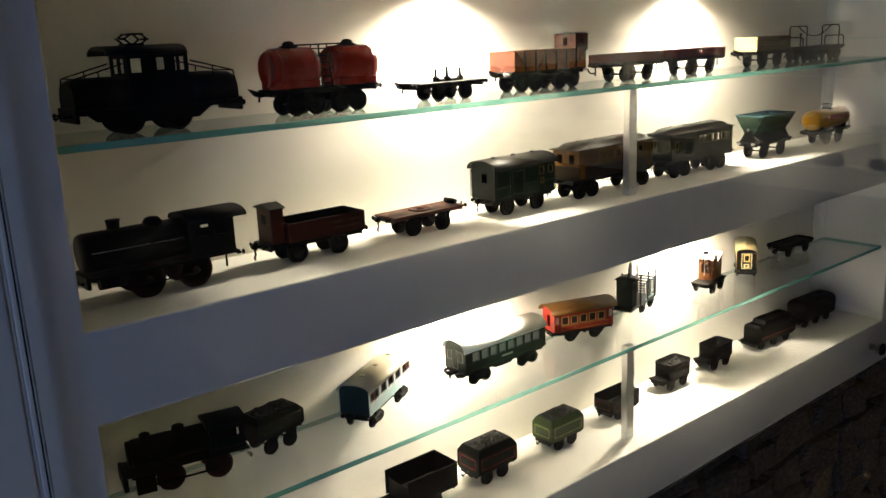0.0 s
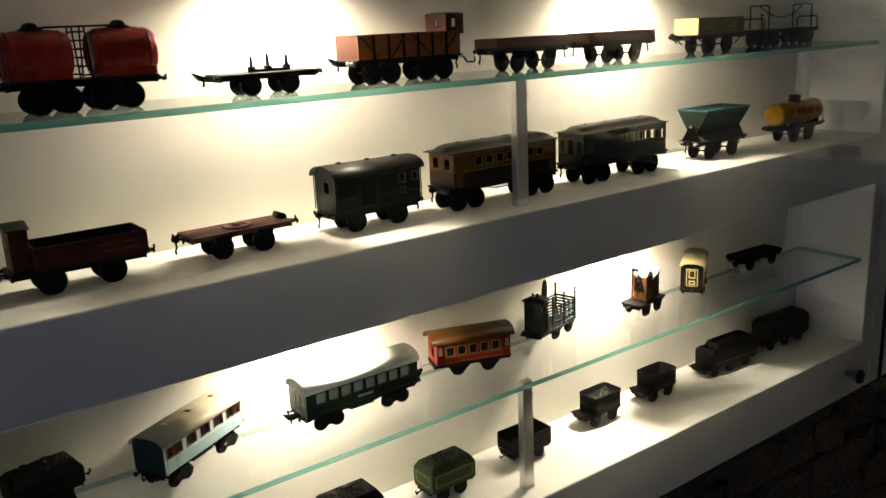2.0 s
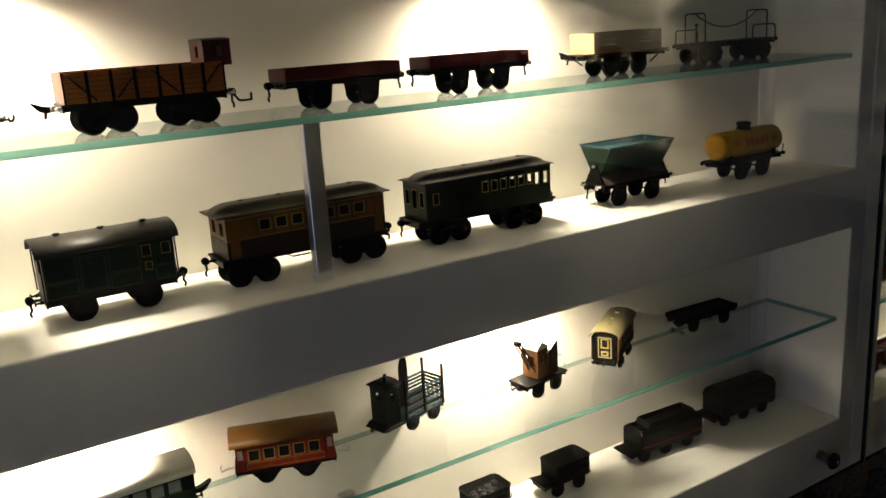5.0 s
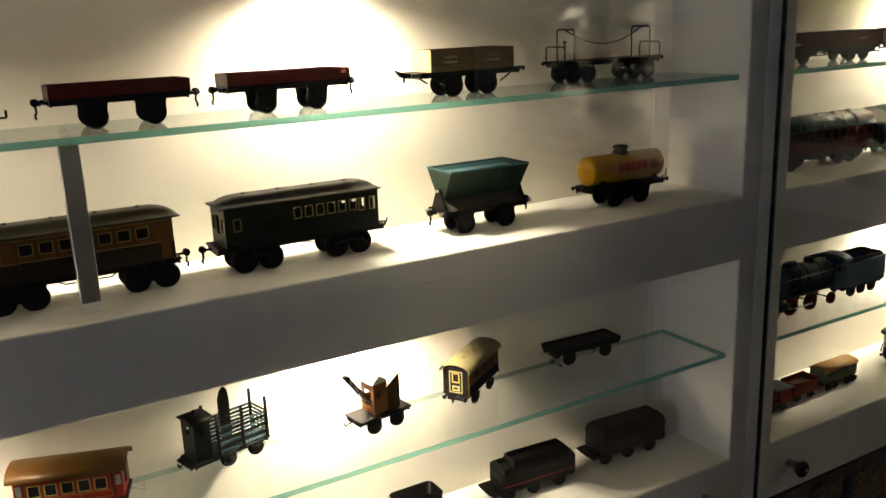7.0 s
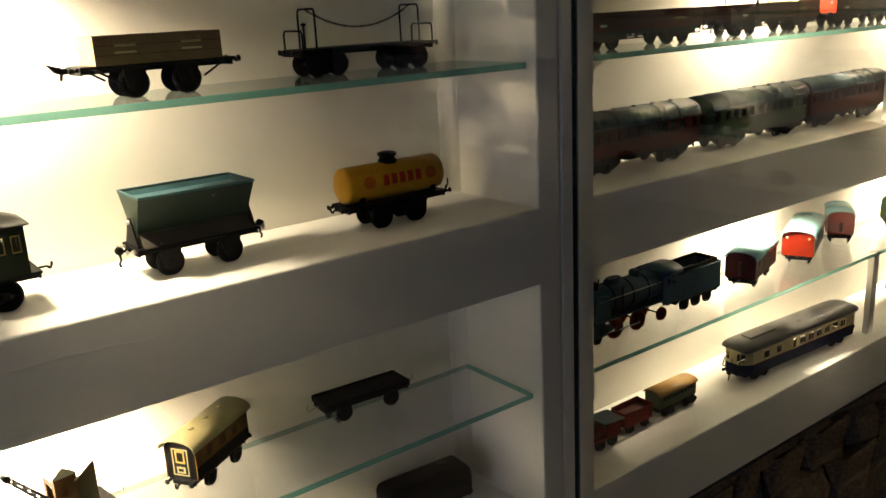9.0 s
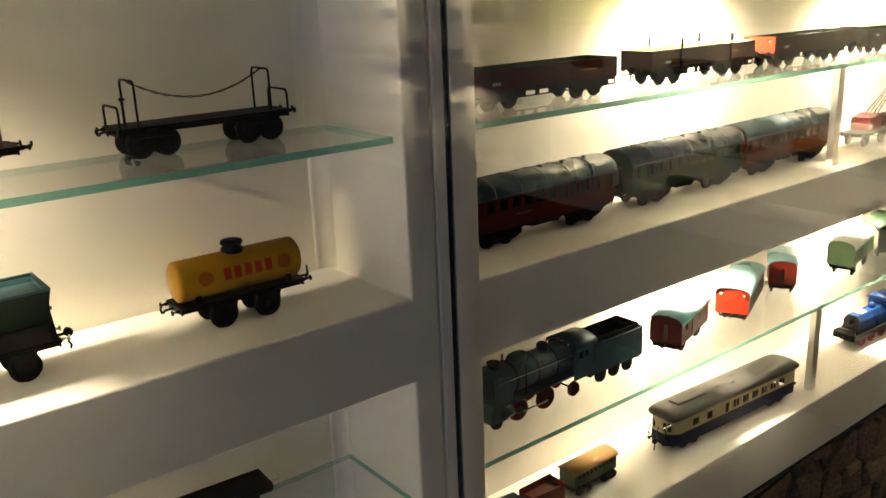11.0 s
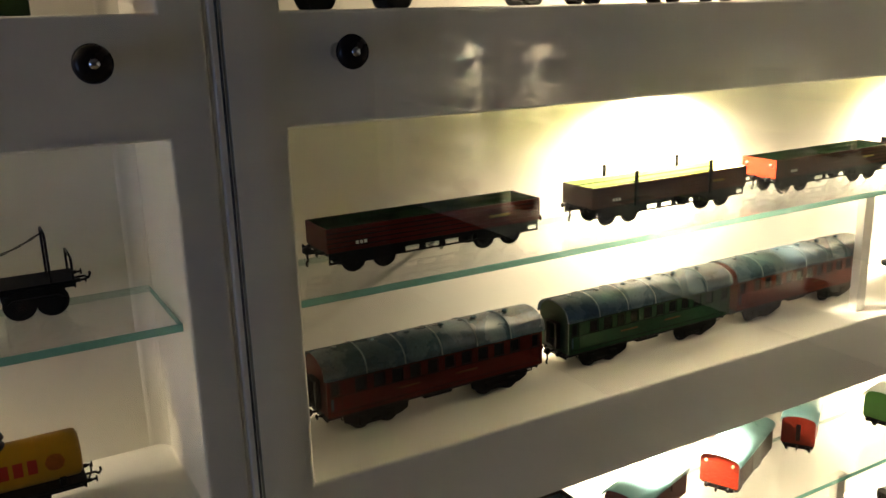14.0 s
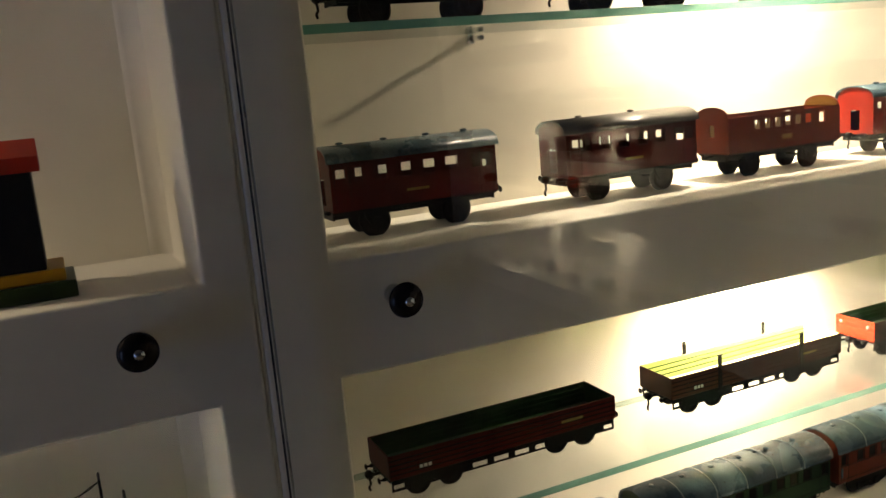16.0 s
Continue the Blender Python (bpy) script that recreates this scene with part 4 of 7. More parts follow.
def goods_van(m):
    t = thing("goods_van", "dark green closed van with a rounded black roof", "toy wagon", m)
    L, W = 0.135, 0.058
    underframe(t, L + 0.004, 0.052, 0.0295)
    two_axle(t, 0.029, (-0.033, 0.036), 0.0145)
    holes = [(0.033, 0.042, 0.06, 0.072), (0.054, 0.063, 0.06, 0.072)]
    coach_body(t, L, W, 0.0295, 0.078, VAN_GREEN, holes, [(-0.008, 0.004, 0.055, 0.07)], 0.013)
    panes(t, holes, W, DARK_PANE)
    win_frames(t, holes + [(0.035, 0.042, 0.045, 0.053)], W, GOLD, 0.0005)
    bm = B()
    for y, s in ((-W / 2, -1), (W / 2, 1)):
        cbox(bm, -0.033, -0.004, *sorted((y, y + s * 0.0012)), 0.033, 0.073, 0.0003)
    part("sliding_door", bm, VAN_GREEN, t)
    for x0, x1, z in ((-0.071, 0.071, 0.048), (-0.033, -0.004, 0.0725), (-0.033, -0.004, 0.0335)):
        strip(t, x0, x1, z, z + 0.0005, W + 0.0024 if x0 > -0.05 else W, APPLE)
    roof = arched_roof(t, L + 0.012, W + 0.008, 0.077, 0.0155, GREY_ROOF, 0.0015)
    roof_bits(roof, (-0.045, 0.0, 0.045), 0.0925)
    for a, b, c, d in ((-0.0655, -0.0355, 0.05, 0.0745), (-0.0655, -0.0355, 0.032, 0.0465), (-0.0015, 0.029, 0.05, 0.0745), (-0.0015, 0.029, 0.032, 0.0465), (0.046, 0.066, 0.032, 0.0465)):
        win_frames(t, [(a, b, c, d)], W, DULL_LINE, 0.0004, 0.0004)
    win_frames(t, [(-0.0305, -0.0065, 0.036, 0.07)], W + 0.0024, DULL_LINE, 0.0005, 0.0004)
    for x in (-0.069, 0.069):
        strip(t, x - 0.0008, x + 0.0008, 0.031, 0.077, W, SOOT, "corner_iron", 0.0007)
    ends(t, L + 0.004, 0.028, ("drop", "drop"))
    return t


def clerestory_roof(t, L, W, z, m, h1=0.006, h2=0.012, cw=0.036, taper=0.03):
    """Old American coach roof: curved eaves and a raised deck that slopes down at the ends."""
    bm = B()
    rings, n = [], 7
    xs = [(-L / 2 + taper * i / n, math.sin(math.pi / 2 * i / n)) for i in range(n + 1)]
    for x, k in xs + [(-x, k) for x, k in reversed(xs)]:
        eave = z + h1 * 0.62 * (0.35 + 0.65 * min(1.0, 2.2 * k))
        top = eave + (h2 - h1 * 0.62) * k
        c = cw * (0.45 + 0.55 * math.sqrt(k))
        w = W * (0.93 + 0.07 * min(1.0, 3 * k))
        half = [(-w / 2, z), (-w / 2, z + 0.0012), (-w * 0.44, z + (eave - z) * 0.62), (-c / 2 - 0.003, eave), (-c / 2, eave + (top - eave) * 0.45), (-c * 0.42, eave + (top - eave) * 0.82), (-c * 0.25, top - (top - eave) * 0.06), (0, top)]
        rings.append([(x, a, q) for a, q in half] + [(x, -a, q) for a, q in reversed(half[:-1])])
    loft(bm, rings, smooth=True)
    roof = part("roof", bm, m, t)
    for i in range(4):
        x = (i - 1.5) * L * 0.21
        bm = B()
        lathe(bm, "z", [(z + h2 - 0.002, 0.003), (z + h2 + 0.001, 0.0028), (z + h2 + 0.002, 0.001)], (x, 0, 0), seg=8)
        part("roof_vent", bm, m, roof)
    return roof


def pullman_coach(m):
    t = thing("passenger_coach", "two-tone ochre and brown tinplate coach with olive clerestory roof", "toy coach", m)
    L, W = 0.205, 0.06
    underframe(t, L + 0.014, 0.056, 0.036)
    for x in (-0.07, 0.075):
        bogie(t, x, 0.034, 0.0145, 0.034, SOOT)
    holes = row(7, -0.062, 0.0205, 0.013, 0.066, 0.078) + [(-0.096, -0.09, 0.05, 0.08), (0.09, 0.096, 0.05, 0.08)]
    coach_body(t, L, W, 0.058, 0.086, OCHRE, [h for h in holes if h[2] > 0.06], [(-0.02, -0.008, 0.063, 0.078), (0.008, 0.02, 0.063, 0.078)])
    bm = B()
    cbox(bm, -L / 2 - 0.0003, L / 2 + 0.0003, -W / 2 - 0.0003, W / 2 + 0.0003, 0.036, 0.058, 0.0006)
    part("lower_body", bm, UMBER, t, "dark brown lower body panel")
    panes(t, holes[:7], W, DARK_PANE)
    win_frames(t, holes[:7], W, GOLD, 0.0008)
    for x in (-0.093, 0.093):
        bm = B()
        for y, s in ((-W / 2, -1), (W / 2, 1)):
            cbox(bm, x - 0.006, x + 0.006, *sorted((y, y + s * 0.0009)), 0.038, 0.083, 0.0002)
        part("door", bm, OCHRE, t)
    for z in (0.0585, 0.0835):
        strip(t, -L / 2, L / 2, z, z + 0.0008, W, GOLD)
    for i in range(8):
        x = -0.0655 + i * 0.0205
        strip(t, x - 0.0006, x + 0.0006, 0.06, 0.083, W, BROWN, "panel_line")
    clerestory_roof(t, L + 0.02, W + 0.006, 0.086, OLIVE_ROOF)
    for s in (-1, 1):
        bm = B()
        for y in (-0.018, 0.018):
            tube(bm, [(-0.04, y, 0.034), (-0.02, y, 0.024), (0.03, y, 0.024), (0.045, y, 0.034)], 0.0009)
    part("truss_rod", bm, BLACK, t)
    ends(t, L + 0.014, 0.034, ("drop", "drop"), buffers=False)
    return t


def olive_coach(m):
    t = thing("passenger_coach", "dark olive green bogie coach with open windows", "toy coach", m)
    L, W = 0.207, 0.058
    underframe(t, L + 0.022, 0.054, 0.036)
    for x in (-0.062, 0.062):
        bogie(t, x, 0.034, 0.0155, 0.034, style="spoked", plates=False)
    holes = row(6, -0.014, 0.0153, 0.009, 0.062, 0.0755) + [(0.076, 0.083, 0.06, 0.0755), (0.091, 0.098, 0.06, 0.0755), (-0.092, -0.084, 0.057, 0.071)]
    coach_body(t, L, W, 0.036, 0.085, COACH_GREEN, holes, [(-0.023, -0.014, 0.054, 0.073), (-0.0055, 0.0055, 0.05, 0.075), (0.014, 0.023, 0.054, 0.073)])
    end_frames(t, [(-0.023, -0.014, 0.054, 0.073), (-0.0055, 0.0055, 0.05, 0.075), (0.014, 0.023, 0.054, 0.073)], L, GOLD)
    win_frames(t, holes, W, GOLD, 0.0009)
    panes(t, holes[-1:], W, DARK_PANE)
    for z in (0.04, 0.0825):
        strip(t, -L / 2, L / 2, z, z + 0.0007, W, BLACK)
    strip(t, -0.055, -0.03, 0.05, 0.068, W, BLACK, "printed_crest")
    clerestory_roof(t, L + 0.012, W + 0.007, 0.085, GREY_ROOF)
    bm = B()
    for y in (-0.02, 0.02):
        tube(bm, [(-0.035, y, 0.034), (0.01, y, 0.026), (0.03, y, 0.026), (0.042, y, 0.034)], 0.0009)
    part("truss_rod", bm, BLACK, t)
    ends(t, L + 0.022, 0.034, ("drop", "plain"), buffers=False)
    return t


def hopper_wagon(m):
    t = thing("hopper_wagon", "sea-green tipping hopper wagon on a black frame", "toy wagon", m)
    L, W = 0.132, 0.054
    underframe(t, L + 0.01, W, 0.036, SOOT)
    two_axle(t, 0.034, (-0.035, 0.035), 0.0145)
    hl0, hl1 = 0.064, 0.066
    sec = [(-hl0, -0.009, 0.05), (hl0, -0.009, 0.05), (hl0, 0.009, 0.05), (-hl0, 0.009, 0.05)]
    top = [(-hl1, -0.034, 0.092), (hl1, -0.034, 0.092), (hl1, 0.034, 0.092), (-hl1, 0.034, 0.092)]
    bm = B()
    inn = [(x * 0.975, y * 0.93, z) for x, y, z in top]
    loft(bm, [sec, top, inn, [(x, y * 0.88, 0.084) for x, y, z in inn]], smooth=False)
    hop = part("hopper", bm, HOPPER, t)
    bm = B()
    loft(bm, [[(x, y * 0.87, 0.0846) for x, y, z in inn], [(x * 0.998, y * 0.97, 0.0905) for x, y, z in inn], [(x * 0.985, y * 0.93, 0.0905) for x, y, z in inn], [(x * 0.98, y * 0.84, 0.0856) for x, y, z in inn]], smooth=False)
    part("inner_lining", bm, HOPPER_TOP, hop, "sky-blue painted inside")
    bm = B()
    prism(bm, [(-0.0255, 0.0362), (-0.0085, 0.0492), (0.0085, 0.0492), (0.0255, 0.0362)], -0.0625, 0.0625)
    part("sloping_deck", bm, DECK_GREY, t, "dull grey-brown sloping deck plate")
    for s in (-1, 1):
        bm = B()
        cyl(bm, (s * 0.064, 0, 0.0625), (s * 0.0715, 0, 0.0625), 0.0022, seg=10)
        part("pivot", bm, TIN, t)
    bm = B()
    loft(bm, [[(x, y, z + 0.0012) for x, y, z in top], [(x, y, z + 0.0012) for x, y, z in inn], [(x, y, z - 0.0015) for x, y, z in inn], [(x * 1.006, y * 1.01, z - 0.0015) for x, y, z in top], [(x * 1.006, y * 1.01, z + 0.0012) for x, y, z in top]], cap=False, smooth=False)
    part("rim", bm, HOPPER_TOP, hop, "sky-blue upper rim")
    for x in (-0.0675, 0.0675):
        bm = B()
        loft(bm, [[(x - 0.001, -0.02, 0.036), (x - 0.001, 0.02, 0.036), (x - 0.001, 0.004, 0.066), (x - 0.001, -0.004, 0.066)], [(x + 0.001, -0.02, 0.036), (x + 0.001, 0.02, 0.036), (x + 0.001, 0.004, 0.066), (x + 0.001, -0.004, 0.066)]], smooth=False)
        part("trestle", bm, SOOT, t)
    ends(t, L + 0.01, 0.033, ("drop", "drop"), bm_mat=TIN)
    return t


def tank_wagon(m):
    t = thing("tank_wagon", "yellow tank wagon with red print and black filler dome", "toy wagon", m)
    L = 0.165
    underframe(t, L - 0.012, 0.046, 0.034)
    two_axle(t, 0.033, (-0.027, 0.027), 0.0155, gw=0.016)
    bm = B()
    r = 0.0232
    lathe(bm, "x", [(-0.075, 0.001), (-0.0745, r * 0.8), (-0.072, r * 0.97), (-0.0695, r), (0.0695, r), (0.072, r * 0.97), (0.0745, r * 0.8), (0.075, 0.001)], (0, 0, 0.034 + r + 0.001), seg=32)
    tank = part("tank", bm, YELLOW, t)
    bm = B()
    lathe(bm, "z", [(0.079, 0.0125), (0.0835, 0.0125), (0.0835, 0.0105), (0.088, 0.0105), (0.0895, 0.013), (0.0925, 0.012), (0.094, 0.007), (0.094, 0.001)], (-0.002, 0, 0), seg=20)
    part("filler_dome", bm, BLACK, tank, "black filler dome")
    zc = 0.034 + r + 0.001

    def on_tank(x0, x1, a0, a1, s):
        """A patch of print that follows the tank's side between two angles."""
        q = B()
        rows_ = []
        for x in (x0, x1):
            rows_.append([(x, s * -(r + k) * math.cos(radians(a)), zc + (r + k) * math.sin(radians(a))) for k, aa in ((0.0003, (a0, (a0 + a1) / 2, a1)), (-0.0002, (a1, (a0 + a1) / 2, a0))) for a in aa])
        loft(q, rows_, smooth=False)
        return q

    for s in (-1, 1):
        for i in range(5):
            x = -0.024 + i * 0.0125
            part("printed_bar", on_tank(x, x + 0.0085, -8, 26, s), SIGN_RED, tank)
        for x in (-0.045, 0.05):
            bm = B()
            rows_ = []
            for q in range(9):
                u = -1 + 2 * q / 8
                h = 0.34 * math.sqrt(max(0.0, 1 - u * u)) + 0.01
                rows_.append([(x + 0.009 * u, s * -(r + k) * math.cos(0.15 + h * v), zc + (r + k) * math.sin(0.15 + h * v)) for k, vs in ((0.0003, (-1, -0.6, -0.2, 0.2, 0.6, 1)), (-0.0002, (1, 0.6, 0.2, -0.2, -0.6, -1))) for v in vs])
            loft(bm, rows_, smooth=False)
            part("printed_disc", bm, FADED_RED, tank)
    for x in (-0.055, 0.055):
        bm = B()
        prism(bm, [(-0.021, 0.034), (-0.021, 0.044), (-0.012, 0.037), (0.012, 0.037), (0.021, 0.044), (0.021, 0.034)], x - 0.003, x + 0.003)
        part("saddle", bm, BLACK, t)
    bm = B()
    tube(bm, [(0.078, -0.018, 0.034), (0.081, -0.018, 0.04), (0.081, -0.018, 0.048)], 0.001)
    part("brake_lever", bm, BLACK, t)
    ends(t, L - 0.012, 0.031, ("plain", "plain"))
    return t


SZ = shelf_z
electric_loco(at(0.419, 1.086, SZ(1, 0)))
barrel_wagon(at(0.651, 1.087, SZ(1, 0)))
bolster_flat(at(0.868, 1.087, SZ(1, 0)))
braced_gondola(at(1.077, 1.088, SZ(1, 0)))
low_flat(at(1.308, 1.088, SZ(1, 0)), 0.152, False, "dark red low-sided four-wheel wagon")
low_flat(at(1.507, 1.088, SZ(1, 0)), 0.158, True, "dark red low wagon with pierced sides")
plank_wagon(at(1.773, 1.09, SZ(1, 0)))
chain_wagon(at(2.055, 1.12, SZ(1, 0)))
steam_loco(at(0.403, 1.088, FL[1]))
cabin_open_wagon(at(0.618, 1.088, FL[1]))
turntable_flat(at(0.813, 1.088, FL[1]))
goods_van(at(1.012, 1.088, FL[1]))
pullman_coach(at(1.241, 1.086, FL[1]))
olive_coach(at(1.508, 1.084, FL[1]))
hopper_wagon(at(1.789, 1.084, FL[1]))
tank_wagon(at(2.059, 1.081, FL[1]))


# niche 1, lower tier, glass shelf
def small_loco(m):
    t = thing("steam_locomotive", "small black and dark green clockwork steam locomotive", "toy locomotive", m)
    bm = B()
    lathe(bm, "x", [(-0.075, 0.001), (-0.075, 0.0165), (-0.072, 0.0185), (0.024, 0.0185)], (0, 0, 0.054), seg=26)
    boiler = part("boiler", bm, BLACK, t)
    bm = B()
    lathe(bm, "x", [(-0.079, 0.001), (-0.079, 0.017), (-0.0755, 0.0175), (-0.075, 0.01)], (0, 0, 0.054), seg=26)
    part("smokebox_door", bm, SOOT, boiler)
    for x, r, h in ((-0.055, 0.008, 0.079), (-0.012, 0.009, 0.08)):
        bm = B()
        lathe(bm, "z", [(0.068, r), (h - 0.002, r * 0.9), (h, r * 0.5)], (x, 0, 0), seg=16)
        part("dome", bm, BLACK, boiler)
    bm = B()
    cbox(bm, -0.085, 0.075, -0.024, 0.024, 0.031, 0.034)
    cbox(bm, -0.09, -0.084, -0.026, 0.026, 0.014, 0.034)
    part("running_board", bm, BLACK, t)
    bm = B()
    holes = [(0.034, 0.045, 0.055, 0.066), (0.052, 0.063, 0.055, 0.066)]
    for y, s in ((-0.0235, 1), (0.0235, -1)):
        gridwall(bm, 0.024, 0.07, 0.034, 0.072, holes, lambda u, v, w, y=y, s=s: (u, y + w * s * 0.001, v))
    gridwall(bm, -0.0225, 0.0225, 0.034, 0.072, [], lambda u, v, w: (0.024 + 0.001 * w, u, v))
    cab = part("cab", bm, VAN_GREEN, t)
    win_frames(t, holes, 0.047, SOOT, 0.0006)
    strip(t, 0.028, 0.066, 0.04, 0.042, 0.047, UMBER, "printed_bar")
    bm = B()
    prism(bm, arch(0.054, 0.008, 0.0718), 0.02, 0.074, smooth=True)
    part("cab_roof", bm, VAN_GREEN, cab)
    for x in (-0.03, 0.033):
        add_axle(t, x, 0.0175, "brown", 0.0205)
    for y in (-0.023, 0.023):
        bm = B()
        tube(bm, [(-0.06, y, 0.014), (0.033, y, 0.014)], 0.0016)
        part("coupling_rod", bm, SOOT, t)
        bm = B()
        cbox(bm, -0.075, -0.05, y - 0.004, y + 0.004, 0.006, 0.031)
        part("cylinder", bm, BLACK, t)
    return t


def tender(m, name_label, L, W, z0, z1, body, style="coal", frame=None, step=0.0, lining=None, wr=0.011, cat="toy tender", axles=2):
    """Coal tender on a low frame; style sets its top."""
    frame = frame or BLACK
    t = thing("coal_tender", name_label, cat, m, "tenders on the shelf")
    underframe(t, L, W * 0.92, z0, frame)
    xs = [(-0.5 + (i + 0.5) / axles) * L * 0.82 for i in range(axles)]
    two_axle(t, z0, xs, wr, frame)
    xa = -L / 2 + step
    th = 0.0013
    if style == "flared":
        bm = B()
        k = z0 + (z1 - z0) * 0.72
        secs = []
        for zz, w, e in ((z0, 1.0, 0.0), (k, 1.0, 0.0), (z1, 0.78, L * 0.08)):
            secs.append([(xa + e, -W / 2 * w, zz), (L / 2 - e, -W / 2 * w, zz), (L / 2 - e, W / 2 * w, zz), (xa + e, W / 2 * w, zz)])
        loft(bm, secs, smooth=False)
        part("tank", bm, body, t)
        bm = B()
        for i in range(70):
            x, y = random.uniform(xa + L * 0.12, L / 2 - L * 0.12), random.uniform(-W * 0.31, W * 0.31)
            r = random.uniform(0.0022, 0.0045)
            heap = z1 + 0.0035 * max(0.0, 1 - (2 * y / (W * 0.7)) ** 2) * max(0.0, 1 - (2 * (x - (xa + L / 2) / 2) / (L * 0.85)) ** 2)
            lathe(bm, "z", [(z1 - 0.001, r), (heap + r * 0.3, r * 0.85), (heap + r * 0.7, r * 0.25)], (x, y, 0), seg=5)
        cbox(bm, xa + L * 0.1, L / 2 - L * 0.1, -W * 0.34, W * 0.34, z1 - 0.001, z1 + 0.0008)
        part("coal_load", bm, COAL, t, "black pressed coal load")
    else:
        for y in (-W / 2, W / 2 - th):
            bm = B()
            cbox(bm, xa, L / 2, y, y + th, z0, z1, 0.0004)
            part("side_panel", bm, body, t)
        bm = B()
        cbox(bm, L / 2 - th, L / 2, -W / 2 + th, W / 2 - th, z0, z1, 0.0004)
        part("rear_panel", bm, body, t)
        bm = B()
        cbox(bm, xa + 0.004, xa + 0.004 + th, -W / 2 + th, W / 2 - th, z0, z0 + (z1 - z0) * 0.72, 0.0004)
        part("front_panel", bm, body, t)
        fl = z0 + (z1 - z0) * (0.62 if style == "coal" else 0.12)
        bm = B()
        cbox(bm, xa + 0.0055, L / 2 - th, -W / 2 + th, W / 2 - th, z0, fl, 0.0004)
        part("bunker_floor", bm, body if style != "coal" else SOOT, t)
        if style == "coal":
            bm = B()
            for i in range(22):
                x, y = random.uniform(xa + L * 0.16, L / 2 - L * 0.1), random.uniform(-W * 0.36, W * 0.36)
                r = random.uniform(0.0025, 0.0055)
                lathe(bm, "z", [(fl - 0.001, r), (fl + r * 0.5, r * 0.85), (fl + r * 0.9, r * 0.25)], (x, y, 0), seg=6)
            part("coal_load", bm, COAL, t, "glossy black coal lumps")
        bm = B()
        for y in (-W / 2 + th / 2, W / 2 - th / 2):
            tube(bm, [(xa, y, z1), (L / 2, y, z1)], 0.0011)
        tube(bm, [(L / 2, -W / 2, z1), (L / 2, W / 2, z1)], 0.0011)
        part("rim", bm, body, t)
    if lining:
        zt = z0 + (z1 - z0) * 0.62
        zb = z0 + (z1 - z0) * 0.16
        for a, b, c, d in ((xa + 0.008, L / 2 - 0.006, zb, zb + 0.001), (xa + 0.008, L / 2 - 0.006, zt, zt + 0.001), (xa + 0.008, xa + 0.009, zb, zt), (L / 2 - 0.007, L / 2 - 0.006, zb, zt)):
            strip(t, a, b, c, d, W, lining)
        bm = B()
        gridwall(bm, -W * 0.36, W * 0.36, zb, zt, [(-W * 0.36 + 0.001, W * 0.36 - 0.001, zb + 0.001, zt - 0.001)], lambda u, v, w: (xa - 0.0004 + 0.0004 * w, u, v))
        part("lining", bm, lining, t)
    ends(t, L, z0 - 0.002, ("plain", "plain"), buffers=False)
    return t


def small_tender(m):
    t = tender(m, "small dark green lined tender on four wheels", 0.082, 0.046, 0.03, 0.058, VAN_GREEN, "flared", None, 0.0, UMBER)
    return t


def bogie_coach(m, label, L, W, z0, z1, roofh, body, roofm, nwin, win, frames=None, pane=None, lower=None, wr=0.0105, ov=0.003, ends_=("plain", "plain"), vents=(), ribs=0, group="", bog=0.3, wb=0.026, skirt=0.0, end_holes=(), gap=None, first=None, doors=True, endm=None, hook_buffers=True, roof=True, axles=()):
    """Passenger coach with a row of open windows, arched roof and two bogies."""
    t = thing("passenger_coach", label, "toy coach", m, group)
    underframe(t, L, W * 0.9, z0)
    if axles:
        two_axle(t, z0, axles, wr)
    else:
        for x in (-L * bog, L * bog):
            bogie(t, x, wb, wr, z0 - 0.001, skirt=skirt)
    w, h0, h1 = win
    gap = gap or (L * 0.86 / nwin)
    first = first if first is not None else -gap * nwin / 2 + (gap - w) / 2
    holes = row(nwin, first, gap, w, h0, h1)
    if doors:
        holes += [(-L / 2 + 0.006, -L / 2 + 0.006 + w * 0.7, h0, h1), (L / 2 - 0.006 - w * 0.7, L / 2 - 0.006, h0, h1)]
    coach_body(t, L, W, z0, z1, body, holes, end_holes, roofh * 0.86, end_mat=endm)
    if frames:
        win_frames(t, holes, W, frames, 0.0006)
    if pane:
        panes(t, holes, W, pane)
    if lower:
        strip(t, -L / 2, L / 2, z0 + 0.0005, h0 - 0.004, W, lower, "lower_band")
    if doors:
        for x in (-L / 2 + 0.004, -L / 2 + 0.009 + w * 0.7, L / 2 - 0.004, L / 2 - 0.009 - w * 0.7):
            strip(t, x - 0.0003, x + 0.0003, z0 + 0.002, z1 - 0.001, W, BLACK, "door_line", 0.0005)
    if roof:
        r = arched_roof(t, L + 2 * ov, W + 0.005, z1 - 0.0005, roofh, roofm, 0.0013)
        rb = [(-0.5 + (i + 1) / (ribs + 1)) * L for i in range(ribs)] if ribs else ()
        roof_bits(r, [v * L for v in vents], z1 + roofh - 0.001, 0, roofm, rb, W + 0.005, z1 - 0.0005, roofh)
    if not axles:
        bm = B()
        cbox(bm, -0.02, 0.02, -W * 0.33, W * 0.33, z0 - 0.012, z0 - 0.003)
        part("battery_box", bm, BLACK, t)
    ends(t, L, z0 - 0.001, ends_, buffers=hook_buffers)
    return t, holes


